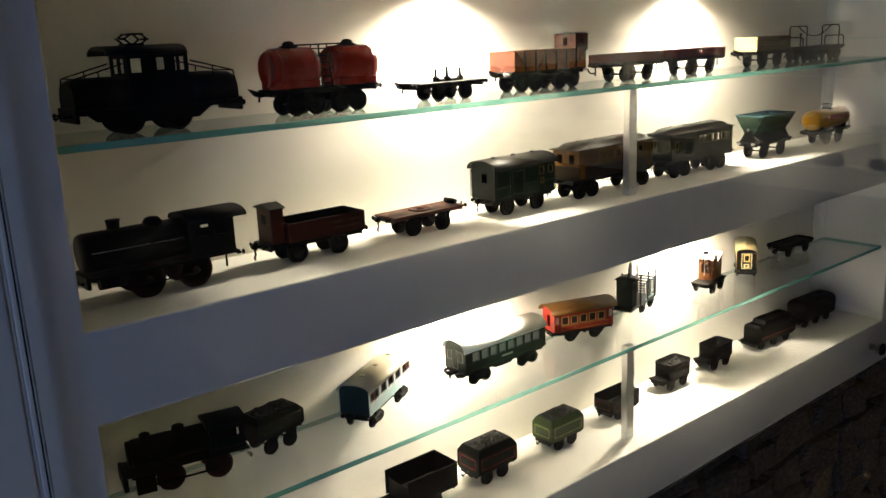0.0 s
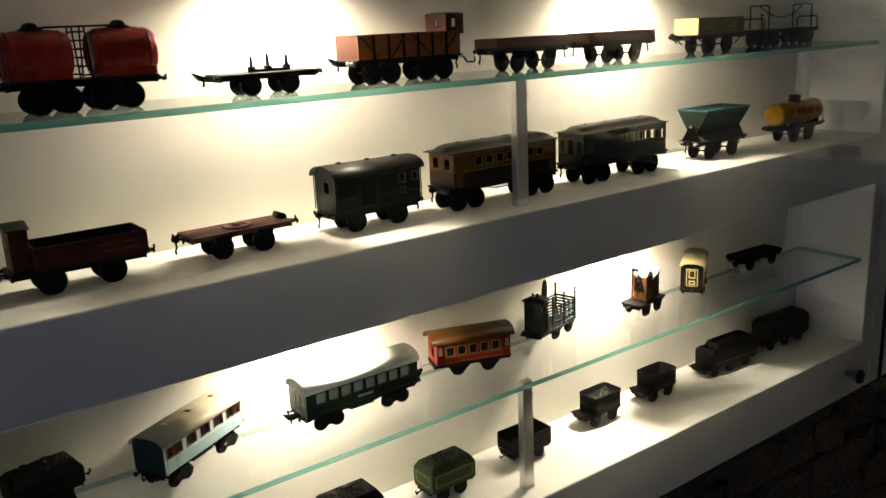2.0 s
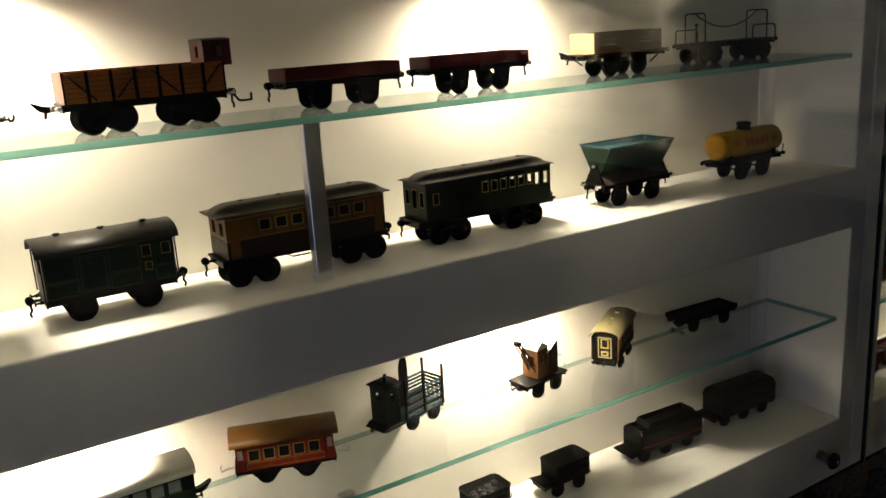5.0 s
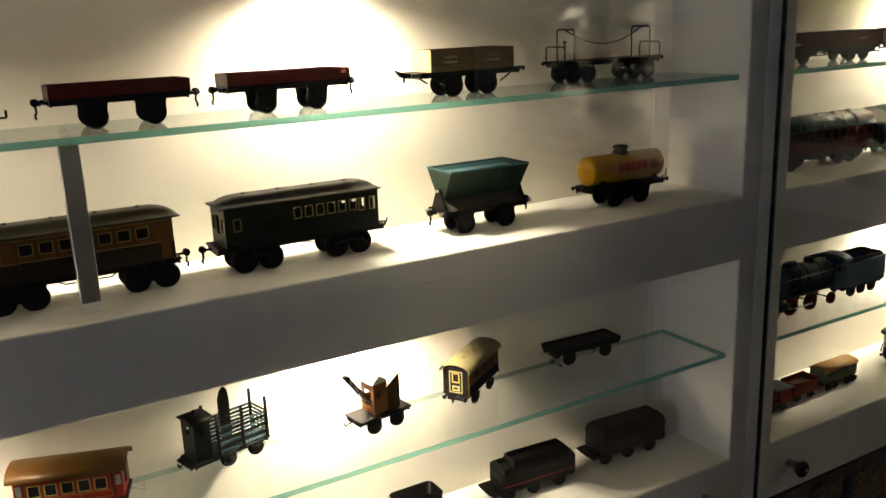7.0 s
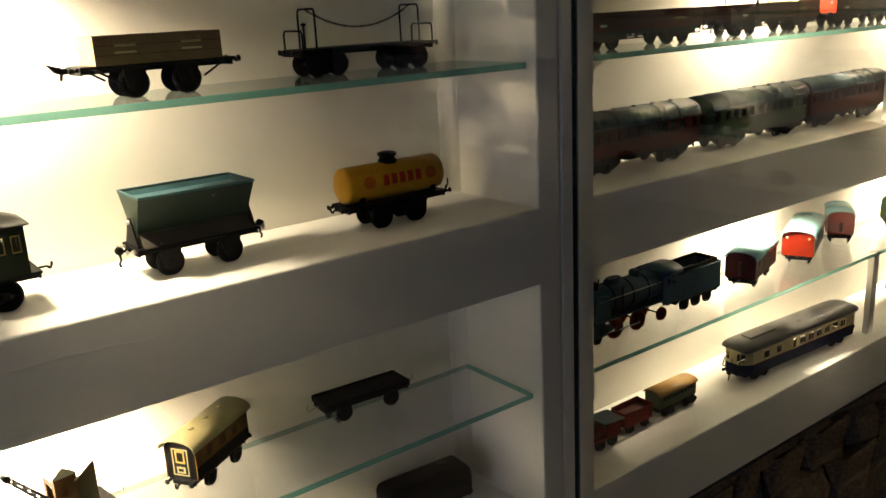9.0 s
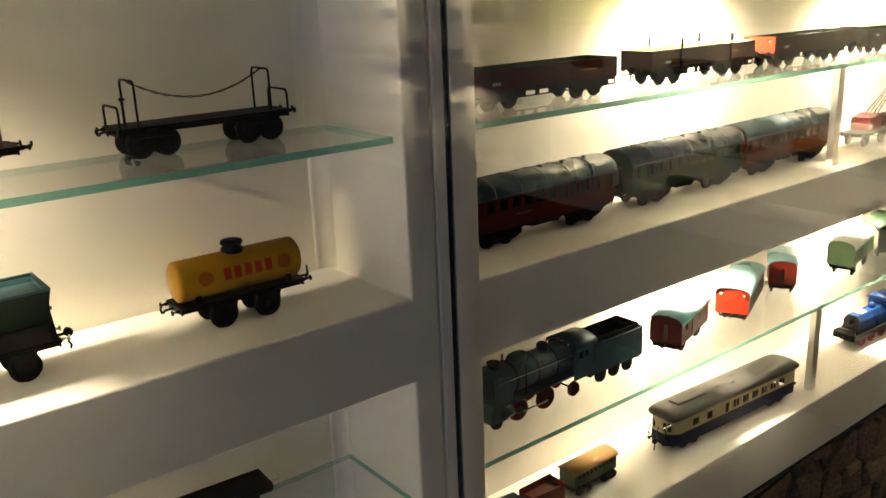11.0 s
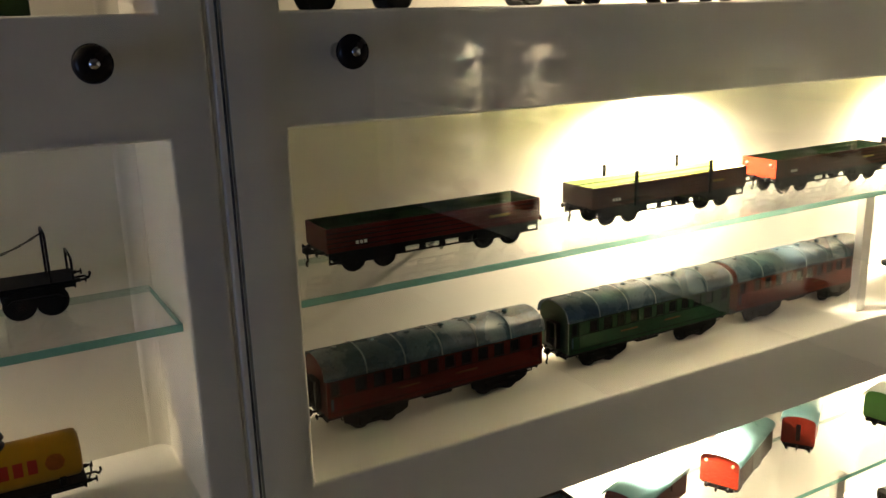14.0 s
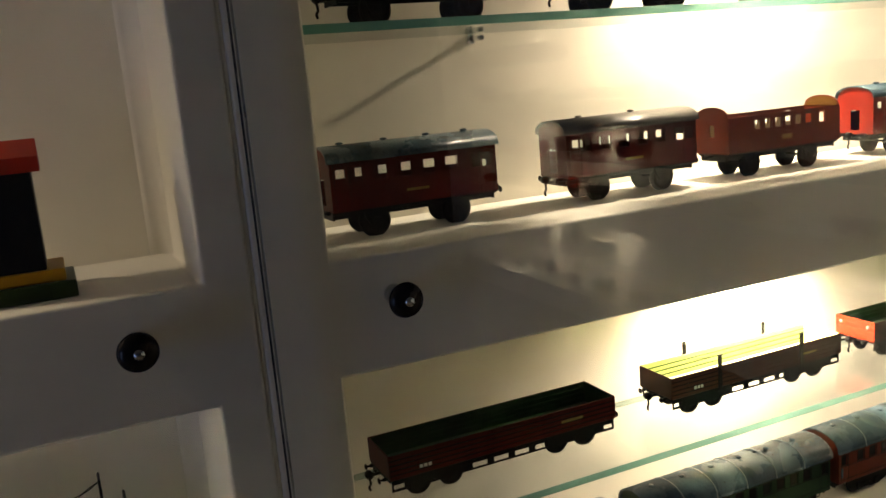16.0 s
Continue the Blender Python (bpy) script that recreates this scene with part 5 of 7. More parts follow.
def two_axle_van(m, label, L, W, z0, z1, roofh, body, roofm, wr=0.0105, plank=0, end_door=True, group="", lamps=False, windows=0, ends_=("plain", "plain"), wheel_x=0.28, endm=None):
    t = thing("goods_van", label, "toy wagon", m, group)
    underframe(t, L, W * 0.9, z0)
    two_axle(t, z0, (-L * wheel_x, L * wheel_x), wr)
    holes = row(windows, -L * 0.36, L * 0.72 / max(1, windows), L * 0.06, z0 + (z1 - z0) * 0.55, z0 + (z1 - z0) * 0.85) if windows else []
    eh = [(-0.0035, 0.0035, z0 + 0.006, z1 - 0.004)] if end_door else []
    coach_body(t, L, W, z0, z1, body, holes, eh, roofh * 0.86, end_mat=endm)
    if plank:
        for i in range(1, plank):
            z = z0 + (z1 + roofh * 0.5 - z0) * i / plank
            for x in (-L / 2 - 0.0003, L / 2 - 0.0001):
                bm = B()
                cbox(bm, x, x + 0.0004, -W / 2 + 0.001, W / 2 - 0.001, z - 0.0007, z + 0.0007, 0.0001)
                part("plank_line", bm, MAROON, t)
        planks(t, L, W, z0, z1, max(2, plank - 2), MAROON)
    bm = B()
    for y, s in ((-W / 2, -1), (W / 2, 1)):
        cbox(bm, -L * 0.13, L * 0.13, *sorted((y, y + s * 0.001)), z0 + 0.002, z1 - 0.003, 0.0003)
    part("sliding_door", bm, body, t)
    if lamps:
        for y in (-W * 0.34, W * 0.34):
            bm = B()
            lathe(bm, "x", [(-L / 2 - 0.003, 0.0006), (-L / 2 - 0.003, 0.0022), (-L / 2, 0.0026)], (0, y, z1 - 0.003), seg=10)
            part("lamp", bm, CREAM, t)
    arched_roof(t, L + 0.008, W + 0.006, z1 - 0.0005, roofh, roofm, 0.0014)
    ends(t, L, z0 - 0.002, ends_)
    return t


small_loco(at(0.424, 1.12, GLASS_TOP[0] + 0.0002, -12))
small_tender(at(0.549, 1.122, GLASS_TOP[0] + 0.0002, 8))

# pale blue coach, turned
bogie_coach(at(0.73, 1.114, GLASS_TOP[0] + 0.0002, 29), "pale blue and teal coach with cream roof", 0.155, 0.05, 0.026, 0.062, 0.013, PALE_BLUE, CREAM_ROOF, 5, (0.0175, 0.045, 0.0585), ORANGE_END, DARK_PANE, PALE_TEAL, vents=(-0.3, 0, 0.3), wr=0.0095, wb=0.022, endm=DARK_TEAL)
green_coach = bogie_coach(at(0.974, 1.1, GLASS_TOP[0] + 0.0002, 0), "dark green coach with pale window panes and white roof", 0.188, 0.052, 0.026, 0.062, 0.018, GREEN, WHITE_ROOF, 8, (0.0135, 0.044, 0.058), PANE, PANE, None, wr=0.0105, ends_=("spear", "spear"), doors=False)[0]

for z in (0.0285, 0.0405, 0.0605):
    strip(green_coach, -0.09, 0.09, z, z + 0.0007, 0.052, DULL_LINE)
strip(green_coach, -0.012, 0.014, 0.034, 0.0375, 0.052, PANE, "printed_bar")
end_frames(green_coach, [(-0.019, -0.008, 0.044, 0.06), (-0.006, 0.006, 0.03, 0.062), (0.008, 0.019, 0.044, 0.06)], 0.188, PANE)


def red_coach(m):
    t = thing("passenger_coach", "red lithographed four-wheel coach with ochre roof", "toy coach", m)
    L, W, z0, z1 = 0.125, 0.046, 0.022, 0.058
    underframe(t, L + 0.006, W * 0.9, z0)
    two_axle(t, z0, (-0.026, 0.026), 0.0115, gw=0.02)
    holes = row(5, -0.046, 0.0192, 0.0125, 0.036, 0.05)
    endh = [(-0.0605, -0.054, 0.038, 0.052), (0.054, 0.0605, 0.038, 0.052)]
    coach_body(t, L, W, z0, z1, SCARLET, holes + endh, [(-0.006, 0.006, 0.03, 0.052)], 0.007)
    win_frames(t, holes, W, GOLD, 0.0012)
    panes(t, holes, W, DARK_PANE)
    panes(t, endh, W, PANE)
    for x in (-0.051, 0.051):
        strip(t, x - 0.0015, x + 0.0015, z0 + 0.002, z1 - 0.002, W, MAROON, "pillar")
    for z in (0.0245, 0.0325):
        strip(t, -0.05, 0.05, z, z + 0.0006, W, GOLD)
    for x in (-0.05, -0.02, 0.012, 0.0494):
        strip(t, x, x + 0.0006, 0.0245, 0.0325, W, GOLD)
    r = arched_roof(t, L + 0.014, W + 0.008, z1 - 0.0005, 0.014, OCHRE, 0.0014)
    ends(t, L + 0.006, z0 - 0.002, ("wire", "wire"), buffers=False)
    return t


red_coach(at(1.198, 1.112, GLASS_TOP[0] + 0.0002, -19))


def slatted_wagon(m):
    t = thing("stake_wagon", "dark green slatted stake wagon with cabin and chain", "toy wagon", m)
    L, W, z0 = 0.115, 0.044, 0.021
    underframe(t, L, W, z0, VAN_GREEN)
    two_axle(t, z0, (-0.008, 0.035), 0.011)
    for y in (-W / 2 + 0.001, W / 2 - 0.0022):
        for i in range(7):
            bm = B()
            z = z0 + 0.002 + i * 0.0056
            cbox(bm, -0.022, L / 2 - 0.002, y, y + 0.0012, z, z + 0.0038, 0.0002)
            part("slat", bm, VAN_GREEN if i % 2 else SLATE, t)
        for x in (-0.022, 0.015, 0.053):
            bm = B()
            cbox(bm, x - 0.0022, x + 0.0022, y - 0.0016, y + 0.0006, z0, 0.078, 0.0003)
            lathe(bm, "z", [(0.077, 0.0008), (0.0785, 0.0024), (0.0805, 0.0022), (0.0815, 0.0006)], (x, y - 0.0005, 0), seg=8)
            part("stake", bm, BLACK, t)
    for i in range(7):
        bm = B()
        z = z0 + 0.002 + i * 0.0056
        cbox(bm, L / 2 - 0.0032, L / 2 - 0.002, -W / 2 + 0.003, W / 2 - 0.003, z, z + 0.0038, 0.0002)
        part("slat", bm, VAN_GREEN, t)
    bm = B()
    holes = [(-0.047, -0.039, 0.056, 0.068)]
    for y, s in ((-0.017, 1), (0.017, -1)):
        gridwall(bm, -0.054, -0.03, z0, 0.077, holes, lambda u, v, w, y=y, s=s: (u, y + s * 0.001 * w, v))
    for x, s in ((-0.054, 1), (-0.03, -1)):
        gridwall(bm, -0.016, 0.016, z0, 0.077, [(-0.005, 0.005, 0.056, 0.068)], lambda u, v, w, x=x, s=s: (x + s * 0.001 * w, u, v))
    cab = part("cabin", bm, VAN_GREEN, t)
    bm = B()
    prism(bm, arch(0.041, 0.006, 0.0765), -0.058, -0.026, smooth=True)
    part("cabin_roof", bm, BLACK, cab)
    bm = B()
    lathe(bm, "z", [(0.081, 0.0026), (0.09, 0.0026), (0.092, 0.001)], (-0.046, -0.006, 0), seg=10)
    part("cabin_lamp", bm, BLACK, cab)
    bm = B()
    slab(bm, [(0.002, z0), (0.002, 0.082), (0.006, 0.094), (0.012, 0.099), (0.017, 0.094), (0.019, 0.082), (0.019, z0)], 0.0155, 0.017)
    part("end_board", bm, SOOT, t)
    bm = B()
    slab(bm, [(-0.066, z0 - 0.004), (-0.055, z0 + 0.001), (-0.055, z0 - 0.001), (-0.064, z0 - 0.006)], -0.019, 0.019)
    part("step_board", bm, BLACK, t)
    ends(t, L, z0 - 0.002, ("plain", "wire"), buffers=False)
    return t


slatted_wagon(at(1.396, 1.131, GLASS_TOP[0] + 0.0002, 14))


def crane_wagon(m):
    t = thing("crane_wagon", "small tin crane wagon with wood-brown cabin and lattice jib", "toy crane", m)
    L, W, z0 = 0.09, 0.044, 0.025
    underframe(t, L, W, z0, SOOT)
    two_axle(t, z0, (-0.02, 0.02), 0.0115)
    bm = B()
    hole = [(-0.012, -0.004, 0.05, 0.062)]
    for y, s in ((-0.016, 1), (0.016, -1)):
        gridwall(bm, -0.018, 0.006, z0 + 0.002, 0.074, hole, lambda u, v, w, y=y, s=s: (u, y + s * 0.0012 * w, v))
    gridwall(bm, -0.0148, 0.0148, z0 + 0.002, 0.074, [(-0.009, 0.009, 0.042, 0.062)], lambda u, v, w: (-0.018 + 0.0012 * w, u, v))
    cab = part("cabin", bm, WOOD, t, "wood-brown printed cabin with a window")
    bm = B()
    hood = [(0.0062, z0 + 0.002), (0.0062, 0.064), (0.028, 0.08), (0.028, z0 + 0.002)]
    slab(bm, hood, -0.0165, -0.0153)
    slab(bm, hood, 0.0153, 0.0165)
    cbox(bm, 0.0268, 0.028, -0.0152, 0.0152, z0 + 0.002, 0.079, 0.0003)
    part("rear_hood", bm, HOOD_BROWN, cab)
    # cream stands in for strong lamplight on the hood and cabin tops
    bm = B()
    slab(bm, [(0.004, 0.0645), (0.004, 0.066), (0.0275, 0.0825), (0.0295, 0.0815)], -0.018, 0.018)
    part("hood_roof", bm, CREAM_ROOF, cab, "sloping tin roof painted pale for lamplight")
    bm = B()
    slab(bm, [(-0.0205, 0.0738), (-0.0195, 0.0765), (-0.008, 0.086), (0.006, 0.0765), (0.007, 0.0738)], -0.0175, 0.0175)
    part("cabin_roof", bm, CREAM_ROOF, cab)
    bm = B()
    a, b = Vector((-0.012, -0.004, 0.034)), Vector((-0.064, -0.02, 0.1))
    for y in (-0.007, 0.007):
        for dz in (-0.0035, 0.0035):
            tube(bm, [tuple(a + Vector((dz, y, 0))), tuple(b + Vector((dz * 0.6, y * 0.5, 0)))], 0.001, 5)
        for i in range(6):
            p, q = a.lerp(b, i / 6), a.lerp(b, (i + 1) / 6)
            sgn = 1 if i % 2 else -1
            tube(bm, [tuple(p + Vector((-0.0035 * sgn, y, 0))), tuple(q + Vector((0.0035 * sgn, y * 0.9, 0)))], 0.0008, 4)
    for i in range(7):
        p = a.lerp(b, i / 6)
        tube(bm, [tuple(p + Vector((0, -0.007 + 0.0006 * i, 0))), tuple(p + Vector((0, 0.007 - 0.0006 * i, 0)))], 0.0009, 5)
    lathe(bm, "y", [(-0.005, 0.001), (-0.005, 0.004), (0.005, 0.004), (0.005, 0.001)], tuple(b), seg=12)
    part("jib", bm, SOOT, t, "dark lattice jib")
    bm = B()
    tube(bm, [(-0.067, -0.02, 0.098), (-0.067, -0.02, 0.058)], 0.0004, 4)
    tube(bm, [(-0.067, -0.02, 0.058), (-0.0695, -0.02, 0.054), (-0.066, -0.02, 0.051)], 0.0009, 5)
    part("hook", bm, TIN, t)
    bm = B()
    lathe(bm, "z", [(z0, 0.018), (z0 + 0.002, 0.018), (z0 + 0.002, 0.001)], (0.002, 0, 0), seg=20)
    part("turntable", bm, SOOT, t)
    bm = B()
    tube(bm, [(0.028, -0.012, 0.05), (0.036, -0.012, 0.05), (0.036, -0.018, 0.053)], 0.001)
    part("crank", bm, TIN, t)
    ends(t, L, z0 - 0.004, ("plain", "wire"), buffers=False)
    return t


crane_wagon(at(1.615, 1.102, GLASS_TOP[0] + 0.0002, 9))


def litho_van(m):
    t = thing("guard_van", "cream-roofed lithographed van with printed end door", "toy wagon", m)
    L, W, z0, z1 = 0.112, 0.044, 0.02, 0.06
    underframe(t, L, W * 0.9, z0)
    two_axle(t, z0, (-0.028, 0.028), 0.0105)
    coach_body(t, L, W, z0, z1, OCHRE, row(3, -0.034, 0.027, 0.013, 0.04, 0.053), [], 0.009, end_mat=SOOT)
    panes(t, row(3, -0.034, 0.027, 0.013, 0.04, 0.053), W, BROWN)
    strip(t, -L / 2, L / 2, z0 + 0.001, 0.036, W, SOOT, "lower_band")
    strip(t, -L / 2, L / 2, 0.036, 0.0375, W, BROWN, "lining")
    for x, s in ((-L / 2, -1), (L / 2, 1)):
        bm = B()
        cbox(bm, *sorted((x, x + s * 0.0006)), -0.013, 0.013, z0 + 0.003, z1 + 0.002, 0.0002)
        d = part("end_door", bm, BLACK, t, "black end door with cream printed frame")
        bm = B()
        gridwall(bm, -0.011, 0.011, z0 + 0.005, z1, [(-0.0095, 0.0095, z0 + 0.0065, z1 - 0.0015)], lambda u, v, w, x=x, s=s: (x + s * (0.0006 + 0.0004 * (1 - w)), u, v))
        part("door_line", bm, OLIVE_CREAM, d)
        bm = B()
        gridwall(bm, -0.0065, 0.0065, 0.041, 0.0575, [(-0.0045, 0.0045, 0.0435, 0.0555)], lambda u, v, w, x=x, s=s: (x + s * (0.0006 + 0.0004 * (1 - w)), u, v))
        part("window_frame", bm, GOLD, d)
        bm = B()
        cbox(bm, *sorted((x + s * 0.0005, x + s * 0.0008)), -0.0045, 0.0045, 0.0435, 0.0555, 0.0001)
        part("door_window", bm, SOOT, d)
        bm = B()
        cbox(bm, *sorted((x + s * 0.0006, x + s * 0.001)), -0.006, 0.006, 0.028, 0.0365, 0.0001)
        part("printed_bar", bm, OLIVE_CREAM, d)
        bm = B()
        cbox(bm, *sorted((x + s * 0.001, x + s * 0.0013)), -0.0035, 0.0035, 0.0305, 0.034, 0.0001)
        part("printed_bar", bm, BLACK, d)
    r = arched_roof(t, L + 0.012, W + 0.007, z1 - 0.0005, 0.0135, OLIVE_CREAM, 0.0013)
    roof_bits(r, (-0.03, 0.0, 0.03), z1 + 0.0118, 0, OLIVE_CREAM)
    ends(t, L, z0 - 0.002, ("plain", "plain"))
    return t


litho_van(at(1.786, 1.116, GLASS_TOP[0] + 0.0002, 33))


def dark_flat(m):
    t = thing("flat_wagon", "small dark brown low flat wagon", "toy wagon", m)
    L, W, z0 = 0.135, 0.046, 0.026
    underframe(t, L, W, z0, SOOT)
    two_axle(t, z0, (-0.038, 0.038), 0.0115)
    tray(t, L, W, z0, 0.032, SOOT, SOOT)
    ends(t, L, z0 - 0.002, ("wire", "wire"), buffers=False)
    return t


dark_flat(at(2.022, 1.134, GLASS_TOP[0] + 0.0002, -3))


def rring(L, W, r, z, n=5, x=0.0):
    """A rounded rectangle at height z."""
    out = []
    for cx, cy, a0 in ((L / 2 - r, W / 2 - r, 0), (-L / 2 + r, W / 2 - r, 90), (-L / 2 + r, -W / 2 + r, 180), (L / 2 - r, -W / 2 + r, 270)):
        for i in range(n + 1):
            a = radians(a0 + 90 * i / n)
            out.append((x + cx + r * math.cos(a), cy + r * math.sin(a), z))
    return out


def rounded_tender(m, label, L, W, z0, z1, body, coal, step=0.02):
    """Small tender with rounded corners, a rolled rim and a front step."""
    t = thing("coal_tender", label, "toy tender", m, "tenders on the shelf")
    underframe(t, L, W * 0.9, z0, SOOT)
    two_axle(t, z0, (-0.022, 0.024), 0.0115, SOOT)
    lb, xo = L - step, step / 2
    fl = z0 + (z1 - z0) * (0.72 if coal else 0.3)
    bm = B()
    loft(bm, [rring(lb, W, 0.009, z0, x=xo), rring(lb, W, 0.009, z1, x=xo), rring(lb - 0.003, W - 0.003, 0.008, z1, x=xo), rring(lb - 0.003, W - 0.003, 0.008, fl, x=xo)], smooth=True)
    tank = part("tank", bm, body, t)
    bm = B()
    pts = rring(lb, W, 0.009, z1, x=xo)
    tube(bm, pts + pts[:1], 0.0013, 6)
    part("rim", bm, body, tank)
    for a, b, c, d in ((-lb * 0.32, lb * 0.32, 0.2, 0.24), (-lb * 0.32, lb * 0.32, 0.72, 0.76)):
        strip(t, a + xo, b + xo, z0 + (z1 - z0) * c, z0 + (z1 - z0) * d, W, UMBER)
    if coal:
        bm = B()
        for i in range(16):
            x, y = random.uniform(-lb * 0.34, lb * 0.34) + xo, random.uniform(-W * 0.3, W * 0.3)
            r = random.uniform(0.004, 0.0075)
            lathe(bm, "z", [(fl - 0.001, r), (fl + r * 0.6, r * 0.85), (fl + r, r * 0.3)], (x, y, 0), seg=7)
        part("coal_load", bm, COAL, t, "glossy black coal lumps")
    bm = B()
    slab(bm, [(-L / 2 - 0.006, z0 + 0.003), (-L / 2 - 0.006, z0 + 0.005), (-L / 2 + step, z0 + 0.0015), (-L / 2 + step, z0)], -W * 0.36, W * 0.36)
    part("step_board", bm, SOOT, t)
    ends(t, L, z0 - 0.002, (None, "plain"), buffers=False)
    return t


def lined_tender(m):
    """Long tender: tank with sloped shoulders, raised coal rim, recessed front, red line."""
    t = thing("coal_tender", "long black tender with a red line and raised rim", "toy tender", m, "tenders on the shelf")
    L, W, z0, z1 = 0.158, 0.052, 0.02, 0.058
    underframe(t, L, W * 0.9, z0, BLACK)
    two_axle(t, z0, (-0.05, 0.0, 0.05), 0.012)
    lb, xo = L - 0.018, 0.009
    bm = B()
    secs = [rring(lb, W, 0.003, z0, 2, xo), rring(lb, W, 0.003, z1 - 0.006, 2, xo), rring(lb - 0.006, W - 0.014, 0.003, z1, 2, xo), rring(lb - 0.012, W - 0.018, 0.003, z1, 2, xo), rring(lb - 0.014, W - 0.02, 0.003, z1 - 0.008, 2, xo)]
    loft(bm, secs, smooth=False)
    tank = part("tank", bm, BLACK, t)
    bm = B()
    loft(bm, [rring(lb * 0.78, W - 0.014, 0.003, z1 - 0.001, 2, xo + 0.006), rring(lb * 0.74, W - 0.018, 0.003, z1 + 0.009, 2, xo + 0.006), rring(lb * 0.72, W - 0.021, 0.003, z1 + 0.009, 2, xo + 0.006), rring(lb * 0.74, W - 0.018, 0.003, z1 - 0.002, 2, xo + 0.006)], smooth=False)
    part("coal_rim", bm, BLACK, tank)
    bm = B()
    gridwall(bm, -W / 2 + 0.004, W / 2 - 0.004, z0 + 0.004, z1 - 0.008, [(-W / 2 + 0.007, W / 2 - 0.007, z0 + 0.012, z1 - 0.012)], lambda u, v, w: (xo - lb / 2 - 0.0008 * (1 - w), u, v))
    part("front_frame", bm, SOOT, tank)
    strip(t, -lb / 2 + xo, lb / 2 + xo, z0 + 0.009, z0 + 0.0108, W, SIGN_RED)
    bm = B()
    cbox(bm, -L / 2 - 0.008, -L / 2 + 0.018, -W * 0.4, W * 0.4, z0 - 0.001, z0 + 0.001, 0.0004)
    part("step_board", bm, SOOT, t)
    ends(t, L, z0 - 0.002, (None, "plain"), buffers=False)
    return t



def covered_tender(m):
    """Long tender whose tank is closed and rounded over, with a low step in front."""
    t = thing("coal_tender", "long matt black covered tender with a rounded top", "toy tender", m, "tenders on the shelf")
    L, W, z0, z1 = 0.158, 0.056, 0.022, 0.07
    underframe(t, L, W * 0.9, z0, SOOT)
    two_axle(t, z0, (-0.05, 0.0, 0.05), 0.012, SOOT)
    lb, xo = L - 0.016, 0.008
    bm = B()
    secs = [rring(lb, W, 0.006, z0, 4, xo), rring(lb, W, 0.006, z1 - 0.016, 4, xo)]
    for i in range(1, 6):
        a = math.pi / 2 * i / 5
        secs.append(rring(lb - 0.022 * (1 - math.cos(a)), W - 0.03 * (1 - math.cos(a)), 0.006, z1 - 0.016 + 0.016 * math.sin(a), 4, xo))
    loft(bm, secs, smooth=True)
    tank = part("tank", bm, SOOT, t)
    bm = B()
    lathe(bm, "z", [(z1 - 0.001, 0.008), (z1 + 0.002, 0.0075), (z1 + 0.003, 0.001)], (0.04, 0, 0), seg=14)
    part("filler_lid", bm, SOOT, tank)
    for z in (z0 + 0.004, z1 - 0.018):
        strip(t, -lb / 2 + xo, lb / 2 + xo, z, z + 0.0012, W, BLACK, "beading", 0.0008)
    bm = B()
    cbox(bm, -L / 2 - 0.006, -L / 2 + 0.016, -W * 0.4, W * 0.4, z0 - 0.001, z0 + 0.001, 0.0004)
    part("step_board", bm, SOOT, t)
    ends(t, L, z0 - 0.002, (None, "plain"), buffers=False)
    return t


# niche 1, lower tier, floor: a line of tenders
tender(at(0.79, 1.11, FL[0], 0), "large black open coal tender with a step", 0.135, 0.062, 0.03, 0.072, BLACK, "open", None, 0.03, wr=0.013)
tender(at(0.95, 1.106, FL[0], 0), "black tender with red lining and pressed coal", 0.092, 0.056, 0.028, 0.07, SOOT, "flared", None, 0.0, RED_BARREL, wr=0.0125)
tender(at(1.131, 1.104, FL[0], 0), "apple green lined tender heaped with coal", 0.088, 0.05, 0.024, 0.064, APPLE, "flared", None, 0.0, LIME, wr=0.0115)
tender(at(1.31, 1.108, FL[0], 0), "small black tender with a rust-brown panel behind the post", 0.084, 0.048, 0.02, 0.05, SOOT, "open", None, 0.0, RUST, wr=0.0105)
rounded_tender(at(1.506, 1.12, FL[0], 0), "small dark olive tender with glossy coal", 0.094, 0.046, 0.024, 0.056, SOOT, True)
rounded_tender(at(1.668, 1.118, FL[0], 0), "small dark olive empty tender with rolled rim", 0.096, 0.046, 0.024, 0.054, SOOT, False)
lined_tender(at(1.888, 1.109, FL[0], -4))
covered_tender(at(2.098, 1.112, FL[0], -3))


